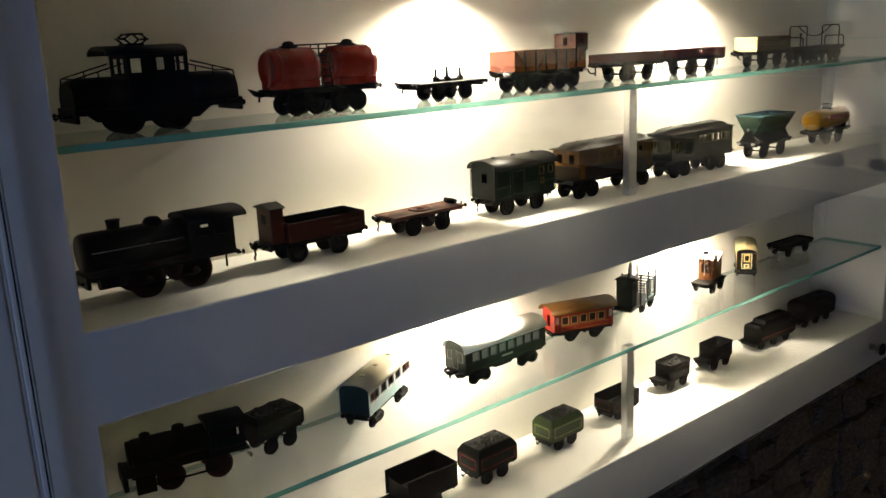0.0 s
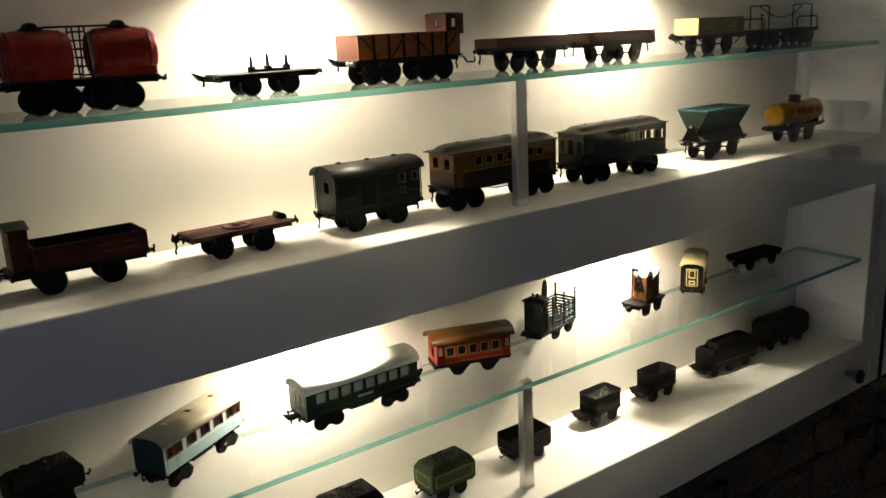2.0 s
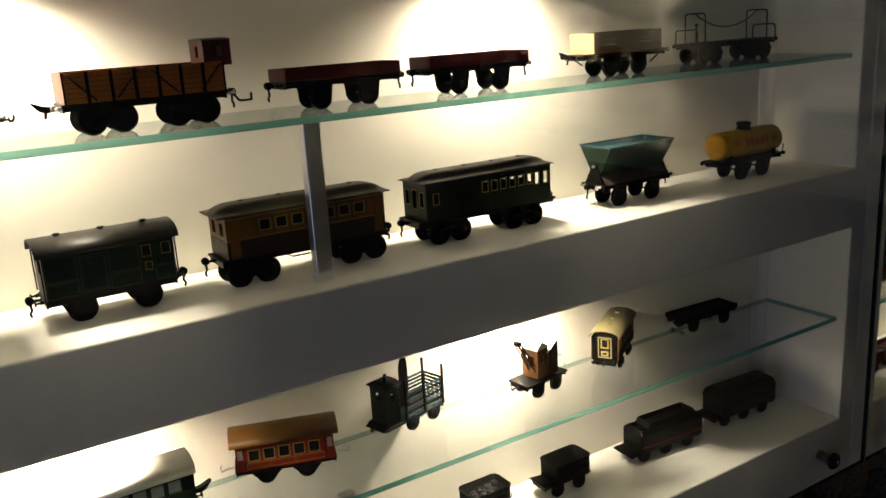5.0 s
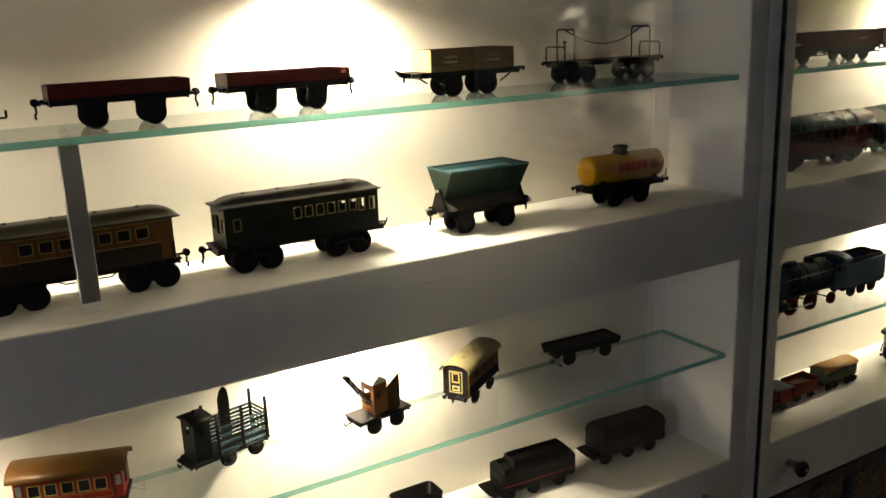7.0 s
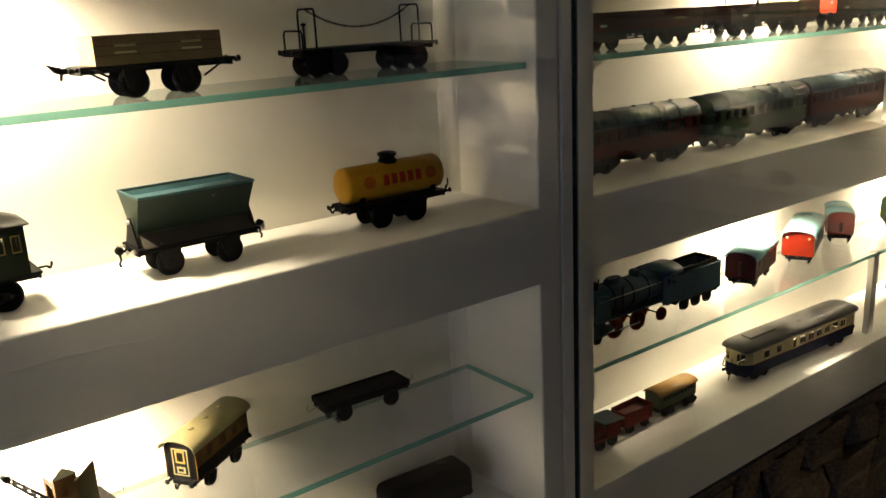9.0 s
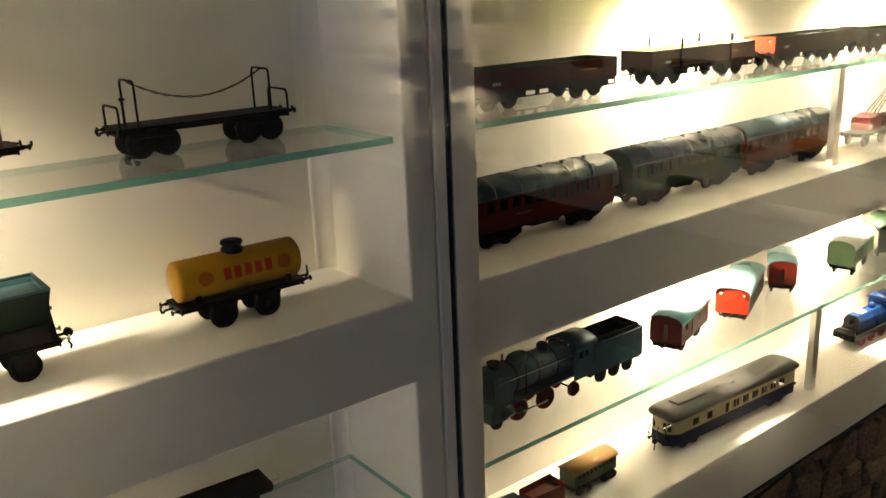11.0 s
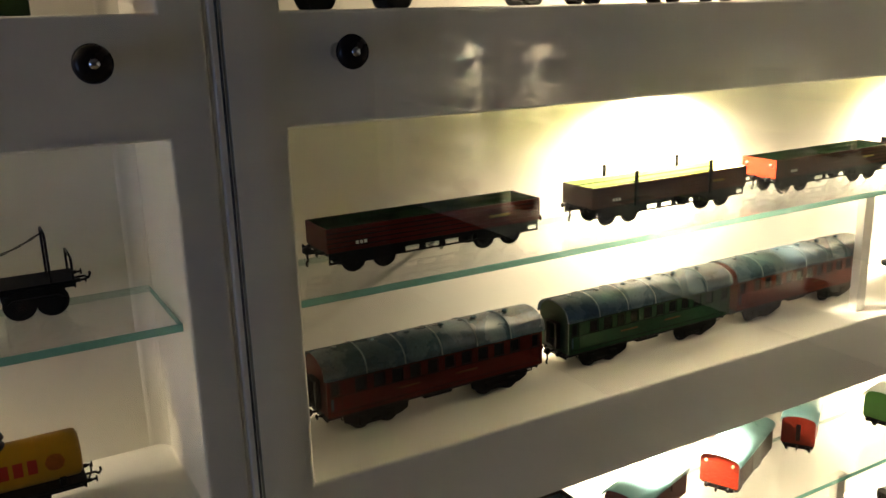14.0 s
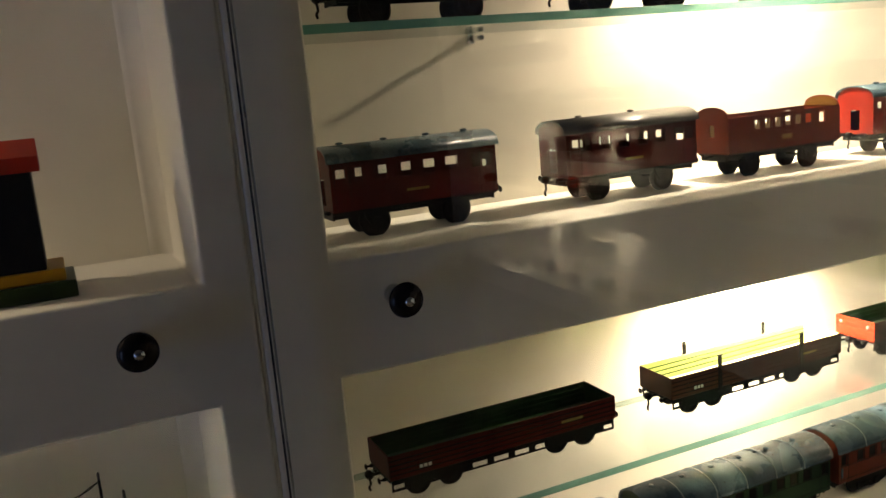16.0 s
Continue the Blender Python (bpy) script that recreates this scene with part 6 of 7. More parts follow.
# niche 2, middle tier, glass shelf
def long_gondola(m, label, L, side, inside, posts=False, endm=None):
    t = thing("long_gondola_wagon", label, "toy wagon", m, "long bogie wagons")
    W, z0, z1 = 0.062, 0.027, 0.054
    bm = B()
    holes = [(-0.045 + i * 0.026, -0.027 + i * 0.026, 0.0155, 0.021) for i in range(4)] + [(-L / 2 + 0.004, -L / 2 + 0.016, 0.016, 0.021), (L / 2 - 0.016, L / 2 - 0.004, 0.016, 0.021)]
    for y in (-W / 2 + 0.002, W / 2 - 0.0032):
        gridwall(bm, -L / 2 + 0.002, L / 2 - 0.002, 0.0135, 0.027, holes, lambda u, v, w, y=y: (u, y + 0.0012 * w, v))
    cbox(bm, -L / 2, L / 2, -W / 2 + 0.0035, W / 2 - 0.0035, 0.0235, 0.027)
    part("underframe", bm, BLACK, t)
    for x in (-L * 0.305, L * 0.305):
        bogie(t, x, 0.038, 0.0135, 0.025)
    tray(t, L, W, z0, z1, side, inside)
    planks(t, L, W, z0, z1, 5, SOOT, 0.0011)
    if endm:
        for x, s in ((-L / 2, -1), (L / 2, 1)):
            bm = B()
            cbox(bm, *sorted((x, x + s * 0.0009)), -W / 2 - 0.0004, W / 2 + 0.0004, z0, z1 + 0.0006, 0.0003)
            e = part("end_board", bm, endm, t, "bright orange end board")
            for i in range(1, 4):
                bm = B()
                z = z0 + (z1 - z0) * i / 4
                cbox(bm, *sorted((x + s * 0.0009, x + s * 0.0013)), -W / 2, W / 2, z - 0.0004, z + 0.0004, 0.0001)
                part("plank_line", bm, SIGN_RED, e)
            for y in (-0.022, 0.022):
                bm = B()
                lathe(bm, "x", [(x, 0.0026), (x + s * 0.003, 0.0022), (x + s * 0.0034, 0.0005)], (0, y, z1 - 0.008), seg=10)
                part("lamp_bracket", bm, TIN, e)
    if posts:
        for x in (-L * 0.24, L * 0.24):
            for y in (-W / 2 - 0.0016, W / 2 + 0.0016):
                bm = B()
                cbox(bm, x - 0.0028, x + 0.0028, y - 0.0013, y + 0.0013, z0 - 0.004, 0.07, 0.0005)
                part("post", bm, BLACK, t)
    for y, s in ((-W / 2 + 0.0019, 1), (W / 2 - 0.0019, -1)):
        for i in range(1, 4):
            bm = B()
            z = z0 + 0.002 + (z1 - z0 - 0.002) * i / 4
            cbox(bm, -L / 2 + 0.003, L / 2 - 0.003, *sorted((y, y + s * 0.0009)), z - 0.0011, z + 0.0004, 0.0002)
            part("inner_rib", bm, DARK_GREEN_IN, t)
    for i in range(3):
        strip(t, -L * 0.38 + i * 0.005, -L * 0.38 + 0.0035 + i * 0.005, 0.0335, 0.0375, W, WHITE_PRINT, "printed_bar")
    strip(t, L * 0.24, L * 0.34, 0.0385, 0.0415, W, GOLD, "printed_bar")
    ends(t, L, 0.026, ("drop", "plain"), by=0.02)
    return t


long_gondola(at(2.541, 1.088, SZ(1, 0)), "long red-brown bogie wagon with green inside", 0.28, WINE, DARK_GREEN_IN)
long_gondola(at(2.905, 1.091, SZ(1, 0), 0), "long brown bogie wagon with stakes and lime yellow inside", 0.28, BROWN, LIME_IN, posts=True)
long_gondola(at(3.245, 1.093, SZ(1, 0), 0), "long dark brown bogie wagon with orange end boards", 0.27, BROWN, DARK_GREEN_IN, endm=ORANGE_END)
long_gondola(at(3.58, 1.09, SZ(1, 0), 0), "long grey-brown bogie wagon with stakes", 0.28, SOOT, LIME_IN, posts=True)


# niche 2, middle tier, floor
def express(m, label, body):
    # near-black panes stand in for the unlit inside behind the windows
    t, holes = bogie_coach(m, label, 0.298, 0.064, 0.0275, 0.074, 0.024, body, SLATE, 10, (0.0128, 0.053, 0.0685), None, DARK_PANE, None, wr=0.0125, ends_=("drop", "drop"), vents=(-0.42, -0.26, -0.1, 0.06, 0.22, 0.38), ribs=5, group="express coaches", bog=0.29, wb=0.036, skirt=0.004, end_holes=[(-0.009, 0.009, 0.035, 0.066)], gap=0.0237)
    for z in (0.0325, 0.0515, 0.0705):
        strip(t, -0.146, 0.146, z, z + 0.0008, 0.064, SOOT, "lining", 0.0005)
    win_frames(t, holes, 0.064, SOOT, 0.0009, 0.0006)
    strip(t, 0.02, 0.05, 0.043, 0.045, 0.064, OCHRE, "printed_bar")
    strip(t, -0.06, -0.03, 0.043, 0.045, 0.064, OCHRE, "printed_bar")
    for s in (-1, 1):
        bm = B()
        for k in range(5):
            x = s * (0.1492 + 0.0016 * k)
            gridwall(bm, -0.013, 0.013, 0.032, 0.068, [(-0.009, 0.009, 0.035, 0.066)], lambda u, v, w, x=x: (x + 0.0008 * w, u, v))
        part("gangway_bellows", bm, BLACK, t)
    for x in (-0.0864, 0.0864):
        for y in (-0.0262, 0.0262):
            bm = B()
            slab(bm, [(x - 0.043, 0.0265), (x - 0.041, 0.0145), (x - 0.03, 0.009), (x - 0.011, 0.0075), (x - 0.008, 0.013), (x + 0.008, 0.013), (x + 0.011, 0.0075), (x + 0.03, 0.009), (x + 0.041, 0.0145), (x + 0.043, 0.0265)], y - 0.0009, y + 0.0009)
            cbox(bm, x - 0.008, x + 0.008, y - 0.0024, y + 0.0024, 0.0085, 0.0115, 0.0008)
            for dx in (-0.017, 0.017):
                cbox(bm, x + dx - 0.006, x + dx + 0.006, y - 0.003, y + 0.003, 0.007, 0.019, 0.001)
            part("bogie_side", bm, SOOT, t)
    strip(t, -0.1445, -0.1415, 0.036, 0.05, 0.064, SLATE, "door_plate", 0.0006)
    bm = B()
    for y in (-0.034, 0.034):
        cbox(bm, -0.15, 0.15, y - 0.0007, y + 0.0007, 0.0725, 0.0755, 0.0004)
    part("eave_gutter", bm, SLATE, t)
    bm = B()
    for y in (-0.024, 0.024):
        for x in (-0.13, 0.13):
            tube(bm, [(x, y, 0.027), (x, y, 0.018), (x + 0.008, y, 0.018), (x + 0.008, y, 0.027)], 0.0008)
    part("step", bm, BLACK, t)
    return t


express(at(2.5415, 1.098, FL[1], 0), "wine red express coach with ribbed slate-blue roof", WINE)
express(at(2.883, 1.098, FL[1], 0), "green express coach with ribbed slate-blue roof", EXPRESS_GREEN)
express(at(3.2, 1.1, FL[1], 0), "rust red express coach with ribbed grey roof", RUST)


def breakdown_crane(m):
    t = thing("crane_wagon", "red breakdown crane wagon with lattice jib", "toy crane", m)
    underframe(t, 0.13, 0.054, 0.03)
    two_axle(t, 0.03, (-0.035, 0.035), 0.013)
    bm = B()
    slab(bm, [(-0.028, 0.032), (-0.03, 0.046), (-0.024, 0.058), (-0.004, 0.06), (0.012, 0.064), (0.022, 0.058), (0.026, 0.042), (0.026, 0.032)], -0.02, 0.02)
    part("cabin", bm, CRANE_RED, t)
    bm = B()
    a, b = Vector((0.0, 0, 0.05)), Vector((0.112, 0, 0.122))
    for y in (-0.009, 0.009):
        for d in (-0.005, 0.005):
            tube(bm, [tuple(a + Vector((d, y, -d))), tuple(b + Vector((d * 0.3, y * 0.5, -d * 0.3)))], 0.0011, 5)
        for i in range(9):
            k0, k1 = i / 9, (i + 1) / 9
            s = 1 if i % 2 else -1
            tube(bm, [tuple(a.lerp(b, k0) + Vector((0.005 * s, y, -0.005 * s)) * (1 - 0.5 * k0)), tuple(a.lerp(b, k1) + Vector((-0.005 * s, y, 0.005 * s)) * (1 - 0.5 * k1))], 0.0008, 4)
    part("jib", bm, CRANE_RED, t)
    bm = B()
    tube(bm, [(0.112, 0, 0.122), (0.122, 0, 0.118), (0.124, 0, 0.06)], 0.0009, 5)
    lathe(bm, "y", [(-0.003, 0.001), (-0.003, 0.005), (0.003, 0.005), (0.003, 0.001)], (0.124, 0, 0.058), seg=12)
    part("hook", bm, BLACK, t)
    ends(t, 0.13, 0.028, ("drop", "drop"))
    return t


breakdown_crane(at(3.525, 1.085, FL[1], 0))
low_flat(at(3.695, 1.09, FL[1]), 0.15, False, "black low flat wagon beside the crane")


# niche 2, lower tier, glass shelf
def express_loco(m):
    t = thing("steam_locomotive", "steel-blue streamlined steam locomotive with red wheels", "toy locomotive", m)
    bm = B()
    lathe(bm, "x", [(-0.104, 0.001), (-0.104, 0.02), (-0.1, 0.0245), (0.062, 0.0255)], (0, 0, 0.066), seg=30)
    boiler = part("boiler", bm, LOCO_BLUE, t)
    for x in (-0.055, -0.01, 0.03):
        bm = B()
        lathe(bm, "x", [(x - 0.0009, 0.0245), (x - 0.0009, 0.0262), (x + 0.0009, 0.0262), (x + 0.0009, 0.0245)], (0, 0, 0.066), seg=30)
        part("boiler_band", bm, DEEP_BLUE, boiler)
    bm = B()
    lathe(bm, "z", [(0.088, 0.01), (0.095, 0.009), (0.098, 0.0105), (0.099, 0.006)], (-0.082, 0, 0), seg=18)
    part("chimney", bm, SOOT, boiler)
    for x, l, h in ((-0.035, 0.02, 0.0985), (0.02, 0.009, 0.1)):
        bm = B()
        rings = [[(x + l * math.cos(2 * math.pi * i / 20) * k, 0.01 * math.sin(2 * math.pi * i / 20) * k, z) for i in range(20)] for z, k in ((0.087, 1.05), (h - 0.003, 1), (h, 0.8))]
        loft(bm, rings)
        part("dome", bm, LOCO_BLUE, boiler)
    for y in (-0.0265, 0.0265):
        bm = B()
        tube(bm, [(-0.095, y, 0.074), (0.06, y, 0.074)], 0.0008)
        part("handrail", bm, TIN, boiler)
        bm = B()
        slab(bm, [(-0.104, 0.04), (-0.104, 0.083), (-0.094, 0.085), (-0.07, 0.08), (-0.068, 0.04)], y - 0.0007 if y > 0 else y - 0.0007, y + 0.0007)
        part("smoke_deflector", bm, LOCO_BLUE, t)
        bm = B()
        tube(bm, [(-0.04, y, 0.09), (-0.04, y * 1.06, 0.066), (-0.04, y, 0.042)], 0.0016)
        part("feed_pipe", bm, UMBER, boiler)
    bm = B()
    cbox(bm, -0.106, 0.112, -0.029, 0.029, 0.038, 0.041)
    slab(bm, [(-0.112, 0.014), (-0.112, 0.03), (-0.106, 0.042), (-0.085, 0.042), (-0.078, 0.014)], -0.028, 0.028)
    part("running_board", bm, LOCO_BLUE, t)
    bm = B()
    holes = [(0.073, 0.082, 0.064, 0.076), (0.086, 0.095, 0.064, 0.076)]
    for y, s in ((-0.029, 1), (0.029, -1)):
        gridwall(bm, 0.062, 0.106, 0.03, 0.083, holes, lambda u, v, w, y=y, s=s: (u, y + s * 0.0012 * w, v))
    gridwall(bm, -0.0278, 0.0278, 0.04, 0.083, [], lambda u, v, w: (0.062 + 0.0012 * w, u, v))
    cab = part("cab", bm, LOCO_BLUE, t)
    bm = B()
    o, i = arch(0.062, 0.014, 0.082, k=0.7), arch(0.059, 0.0125, 0.082, k=0.7)
    prism(bm, o + i[::-1], 0.058, 0.114, smooth=True)
    part("cab_roof", bm, LOCO_BLUE, cab)
    for x, r, st in ((-0.05, 0.0175, "red"), (0.007, 0.0175, "red"), (-0.094, 0.01, "disc"), (0.07, 0.0115, "red")):
        add_axle(t, x, r, st, 0.0195)
    for y in (-0.0245, 0.0245):
        bm = B()
        tube(bm, [(-0.075, y, 0.02), (-0.05, y, 0.014), (0.007, y, 0.014)], 0.0013)
        part("coupling_rod", bm, TIN, t)
        bm = B()
        cyl(bm, (-0.095, y, 0.024), (-0.068, y, 0.024), 0.008, seg=16)
        part("cylinder", bm, LOCO_BLUE, t)
    return t


def blue_tender(m):
    t = tender(m, "steel-blue bogie tender with grey coal", 0.122, 0.056, 0.024, 0.074, LOCO_BLUE, "coal", BLACK, 0.0, None, wr=0.0115, axles=3)
    bm = B()
    for y in (-0.024, 0.0228):
        cbox(bm, -0.046, 0.054, y, y + 0.0012, 0.074, 0.082, 0.0003)
    cbox(bm, 0.0528, 0.054, -0.0228, 0.0228, 0.074, 0.082, 0.0003)
    part("coal_rail", bm, BLACK, t)
    return t


express_loco(at(2.527, 1.082, GLASS_TOP[0] + 0.0002, 0))
blue_tender(at(2.7, 1.086, GLASS_TOP[0] + 0.0002, 0))
two_axle_van(at(2.896, 1.083, GLASS_TOP[0] + 0.0002, 17), "maroon van with pale cyan roof and end door", 0.14, 0.058, 0.022, 0.06, 0.016, MAROON, CYAN_ROOF, windows=3)
two_axle_van(at(3.104, 1.0955, GLASS_TOP[0] + 0.0002, 23), "brown planked van with orange-red ends and pale cyan roof", 0.165, 0.062, 0.024, 0.064, 0.014, VAN_BROWN, CYAN_ROOF, plank=8, end_door=False, lamps=True, endm=ORANGE)
two_axle_van(at(3.284, 1.115, GLASS_TOP[0] + 0.0002, 33), "dull scarlet van with end door and pale cyan roof", 0.1, 0.054, 0.022, 0.062, 0.014, DULL_SCARLET, CYAN_ROOF)
two_axle_van(at(3.502, 1.079, GLASS_TOP[0] + 0.0002, 12), "apple green van with white roof", 0.155, 0.056, 0.028, 0.066, 0.018, SPRING_GREEN, WHITE_ROOF, windows=4, end_door=False)
two_axle_van(at(3.67, 1.09, GLASS_TOP[0] + 0.0002, 40), "green van turned towards the niche back", 0.14, 0.054, 0.026, 0.068, 0.016, GREEN, GREEN, end_door=False)


# niche 2, lower tier, floor
def mini_loco(m):
    t = thing("steam_locomotive", "tiny red tin locomotive with blue cab roof", "toy locomotive", m)
    bm = B()
    lathe(bm, "x", [(-0.06, 0.001), (-0.06, 0.013), (-0.057, 0.0145), (0.03, 0.0145)], (0, 0, 0.034), seg=20)
    part("boiler", bm, MINI_RED, t)
    bm = B()
    cbox(bm, -0.06, 0.06, -0.016, 0.016, 0.016, 0.022)
    part("running_board", bm, MINI_RED, t)
    bm = B()
    cbox(bm, 0.025, 0.058, -0.017, 0.017, 0.022, 0.046)
    cab = part("cab", bm, MINI_RED, t)
    bm = B()
    slab(bm, [(0.012, 0.049), (0.012, 0.0505), (0.062, 0.0475), (0.062, 0.046)], -0.022, 0.022)
    part("cab_roof", bm, LOCO_BLUE, cab, "blue cab roof")
    for x in (-0.035, 0.01, 0.04):
        add_axle(t, x, 0.011, "disc", 0.0125)
    return t


def mini_tender(m):
    t = thing("coal_tender", "tiny red tin tender with a raised rim", "toy tender", m)
    bm = B()
    L, W = 0.072, 0.034
    gridwall(bm, -L / 2, L / 2, 0.014, 0.044, [], lambda u, v, w: (u, -W / 2 + 0.001 * w, v if v < 0.04 else v - 0.006 * max(0, (u + 0.01) / 0.046)))
    gridwall(bm, -L / 2, L / 2, 0.014, 0.044, [], lambda u, v, w: (u, W / 2 - 0.001 * w, v))
    for x in (-L / 2, L / 2 - 0.001):
        cbox(bm, x, x + 0.001, -W / 2 + 0.001, W / 2 - 0.001, 0.014, 0.042, 0.0002)
    part("tank", bm, MINI_RED, t)
    bm = B()
    cbox(bm, -L / 2 + 0.001, L / 2 - 0.001, -W / 2 + 0.001, W / 2 - 0.001, 0.014, 0.032, 0.0002)
    part("bunker_floor", bm, BROWN, t)
    for x in (-0.02, 0.02):
        add_axle(t, x, 0.0095, "disc", 0.0125)
    return t


mini_loco(at(2.432, 1.076, FL[0], -1))
mini_tender(at(2.546, 1.083, FL[0], 0))
tc, _ = bogie_coach(at(2.662, 1.088, FL[0], 0), "tiny pale green coach with tan roof", 0.104, 0.036, 0.016, 0.041, 0.009, MINI_GREEN, TAN_ROOF, 9, (0.006, 0.029, 0.036), None, DARK_PANE, None, wr=0.0085, wb=0.018, doors=False, hook_buffers=False)


def railcar(m):
    t = thing("railcar", "cream and navy railcar with smooth grey roof", "toy railcar", m)
    L, W, z0, z1 = 0.385, 0.064, 0.018, 0.07
    underframe(t, L - 0.03, W * 0.8, z0 + 0.002)
    for x in (-L * 0.34, L * 0.34):
        bogie(t, x, 0.03, 0.0105, z0 + 0.001)
    holes = row(6, -0.022, 0.0285, 0.019, 0.046, 0.062) + [(-0.045, -0.034, 0.042, 0.063), (-0.098, -0.082, 0.046, 0.061), (-0.138, -0.12, 0.046, 0.061)]
    LB = L - 0.04
    for y, s in ((-W / 2, 1), (W / 2, -1)):
        bm = B()
        gridwall(bm, -LB / 2, LB / 2, 0.041, z1, holes, lambda u, v, w, y=y, s=s: (u, y + s * 0.0012 * w, v))
        part("side_panel", bm, CREAM, t)
        bm = B()
        cbox(bm, -LB / 2, LB / 2, *sorted((y - s * 0.0003, y + s * 0.0012)), z0, 0.041, 0.0004)
        part("lower_panel", bm, DEEP_BLUE, t, "navy lower panel")
    for s in (-1, 1):
        for z_a, z_b, mm, nm, cut in ((0.041, z1, CREAM, "end_panel", True), (z0, 0.041, DEEP_BLUE, "lower_end_panel", False)):
            bm = B()
            n = 8
            pts = [(LB / 2 + 0.02 * math.sin(math.pi / 2 * min(1, 1.6 * (1 - abs(2 * i / n - 1)))), -W / 2 + W * i / n) for i in range(n + 1)]
            for i in range(n):
                (xa, ya), (xb, yb) = pts[i], pts[i + 1]
                hh = [(0.12, 0.88, 0.046, 0.063)] if cut and i in (1, 2, 5, 6) else []
                gridwall(bm, 0.0, 1.0, z_a, z_b, hh, lambda u, v, w, xa=xa, ya=ya, xb=xb, yb=yb: (s * ((xa + (xb - xa) * u) - 0.0012 * w), ya + (yb - ya) * u, v))
            part(nm, bm, mm, t)
    win_frames(t, holes, W, CREAM, 0.0008, 0.0007)
    for a, b, c, d in holes[:6]:
        strip(t, (a + b) / 2 - 0.0005, (a + b) / 2 + 0.0005, c, d, W, CREAM, "mullion")
    strip(t, -LB / 2, LB / 2, 0.0405, 0.0418, W, WINE, "lining", 0.0006)
    bm = B()
    rings = []
    for x, k in ((-L / 2, 0.0), (-L / 2 + 0.004, 0.55), (-L / 2 + 0.012, 0.85), (-L / 2 + 0.026, 1.0), (L / 2 - 0.026, 1.0), (L / 2 - 0.012, 0.85), (L / 2 - 0.004, 0.55), (L / 2, 0.0)):
        w = (W + 0.004) * (0.62 + 0.38 * math.sqrt(max(k, 0.0)))
        rings.append([(x, y, z) for y, z in arch(w, 0.0165 * (0.25 + 0.75 * k), z1 - 0.0008, k=0.55)])
    loft(bm, rings)
    roof = part("roof", bm, GREY_TIN, t)
    bm = B()
    cbox(bm, -0.155, -0.075, -0.012, 0.012, z1 + 0.0135, z1 + 0.018, 0.002)
    part("roof_panel", bm, GREY_TIN, roof)
    for x, y in ((-0.04, -0.006), (0.0, -0.012), (0.02, 0.008)):
        bm = B()
        cbox(bm, x - 0.005, x + 0.005, y - 0.0015, y + 0.0015, z1 + 0.0135, z1 + 0.0165, 0.0005)
        part("roof_vent", bm, BLACK, roof)
    bm = B()
    for y in (-0.018, 0.0, 0.018):
        tube(bm, [(-L / 2 - 0.001, y, 0.03), (-L / 2 - 0.007, y, 0.034), (-L / 2 - 0.001, y, 0.05)], 0.001)
    part("handrail", bm, BLACK, t)
    ends(t, L - 0.004, 0.024, ("drop", "drop"))
    return t


railcar(at(3.024, 1.06, FL[0], -3.5))


def tank_loco(m):
    t = thing("steam_locomotive", "royal blue locomotive with grey front and black frame", "toy locomotive", m)
    bm = B()
    sec = [(-0.02, 0.034), (-0.02, 0.06), (-0.012, 0.072), (0.012, 0.072), (0.02, 0.06), (0.02, 0.034)]
    prism(bm, sec, -0.07, 0.04)
    b = part("boiler", bm, BRIGHT_BLUE, t)
    bm = B()
    prism(bm, [(y * 0.98, 0.034 + (z - 0.034) * 0.98) for y, z in sec], -0.0725, -0.07)
    part("front_plate", bm, GREY_TIN, b, "grey tin front plate")
    bm = B()
    lathe(bm, "x", [(-0.075, 0.001), (-0.075, 0.0055), (-0.0725, 0.006)], (0, 0, 0.055), seg=14)
    part("headlamp", bm, BLACK, b)
    bm = B()
    cbox(bm, -0.05, -0.025, -0.009, 0.009, 0.072, 0.0735)
    part("roof_plate", bm, WHITE_ROOF, b)
    bm = B()
    lathe(bm, "z", [(0.07, 0.008), (0.082, 0.007), (0.084, 0.003)], (0.01, 0, 0), seg=14)
    part("dome", bm, BRIGHT_BLUE, b)
    bm = B()
    cbox(bm, 0.04, 0.09, -0.025, 0.025, 0.034, 0.086)
    cab = part("cab", bm, BRIGHT_BLUE, t)
    bm = B()
    prism(bm, arch(0.058, 0.008, 0.086), 0.034, 0.096, smooth=True)
    part("cab_roof", bm, BRIGHT_BLUE, cab)
    bm = B()
    cbox(bm, -0.1, 0.1, -0.027, 0.027, 0.02, 0.034)
    part("frame", bm, BLACK, t)
    bm = B()
    for y in (-0.0275, 0.0268):
        cbox(bm, -0.1, 0.1, y, y + 0.0008, 0.033, 0.036, 0.0002)
    part("edge_strip", bm, GREY_TIN, t)
    bm = B()
    tube(bm, [(-0.098, -0.026, 0.034), (-0.098, -0.026, 0.046), (-0.098, 0.026, 0.046), (-0.098, 0.026, 0.034)], 0.001)
    part("handrail", bm, TIN, t)
    for x in (-0.055, -0.015, 0.03, 0.07):
        add_axle(t, x, 0.0125, "red", 0.0195)
    ends(t, 0.2, 0.027, ("plain", "plain"))
    return t


tank_loco(at(3.615, 1.076, FL[0], -3))


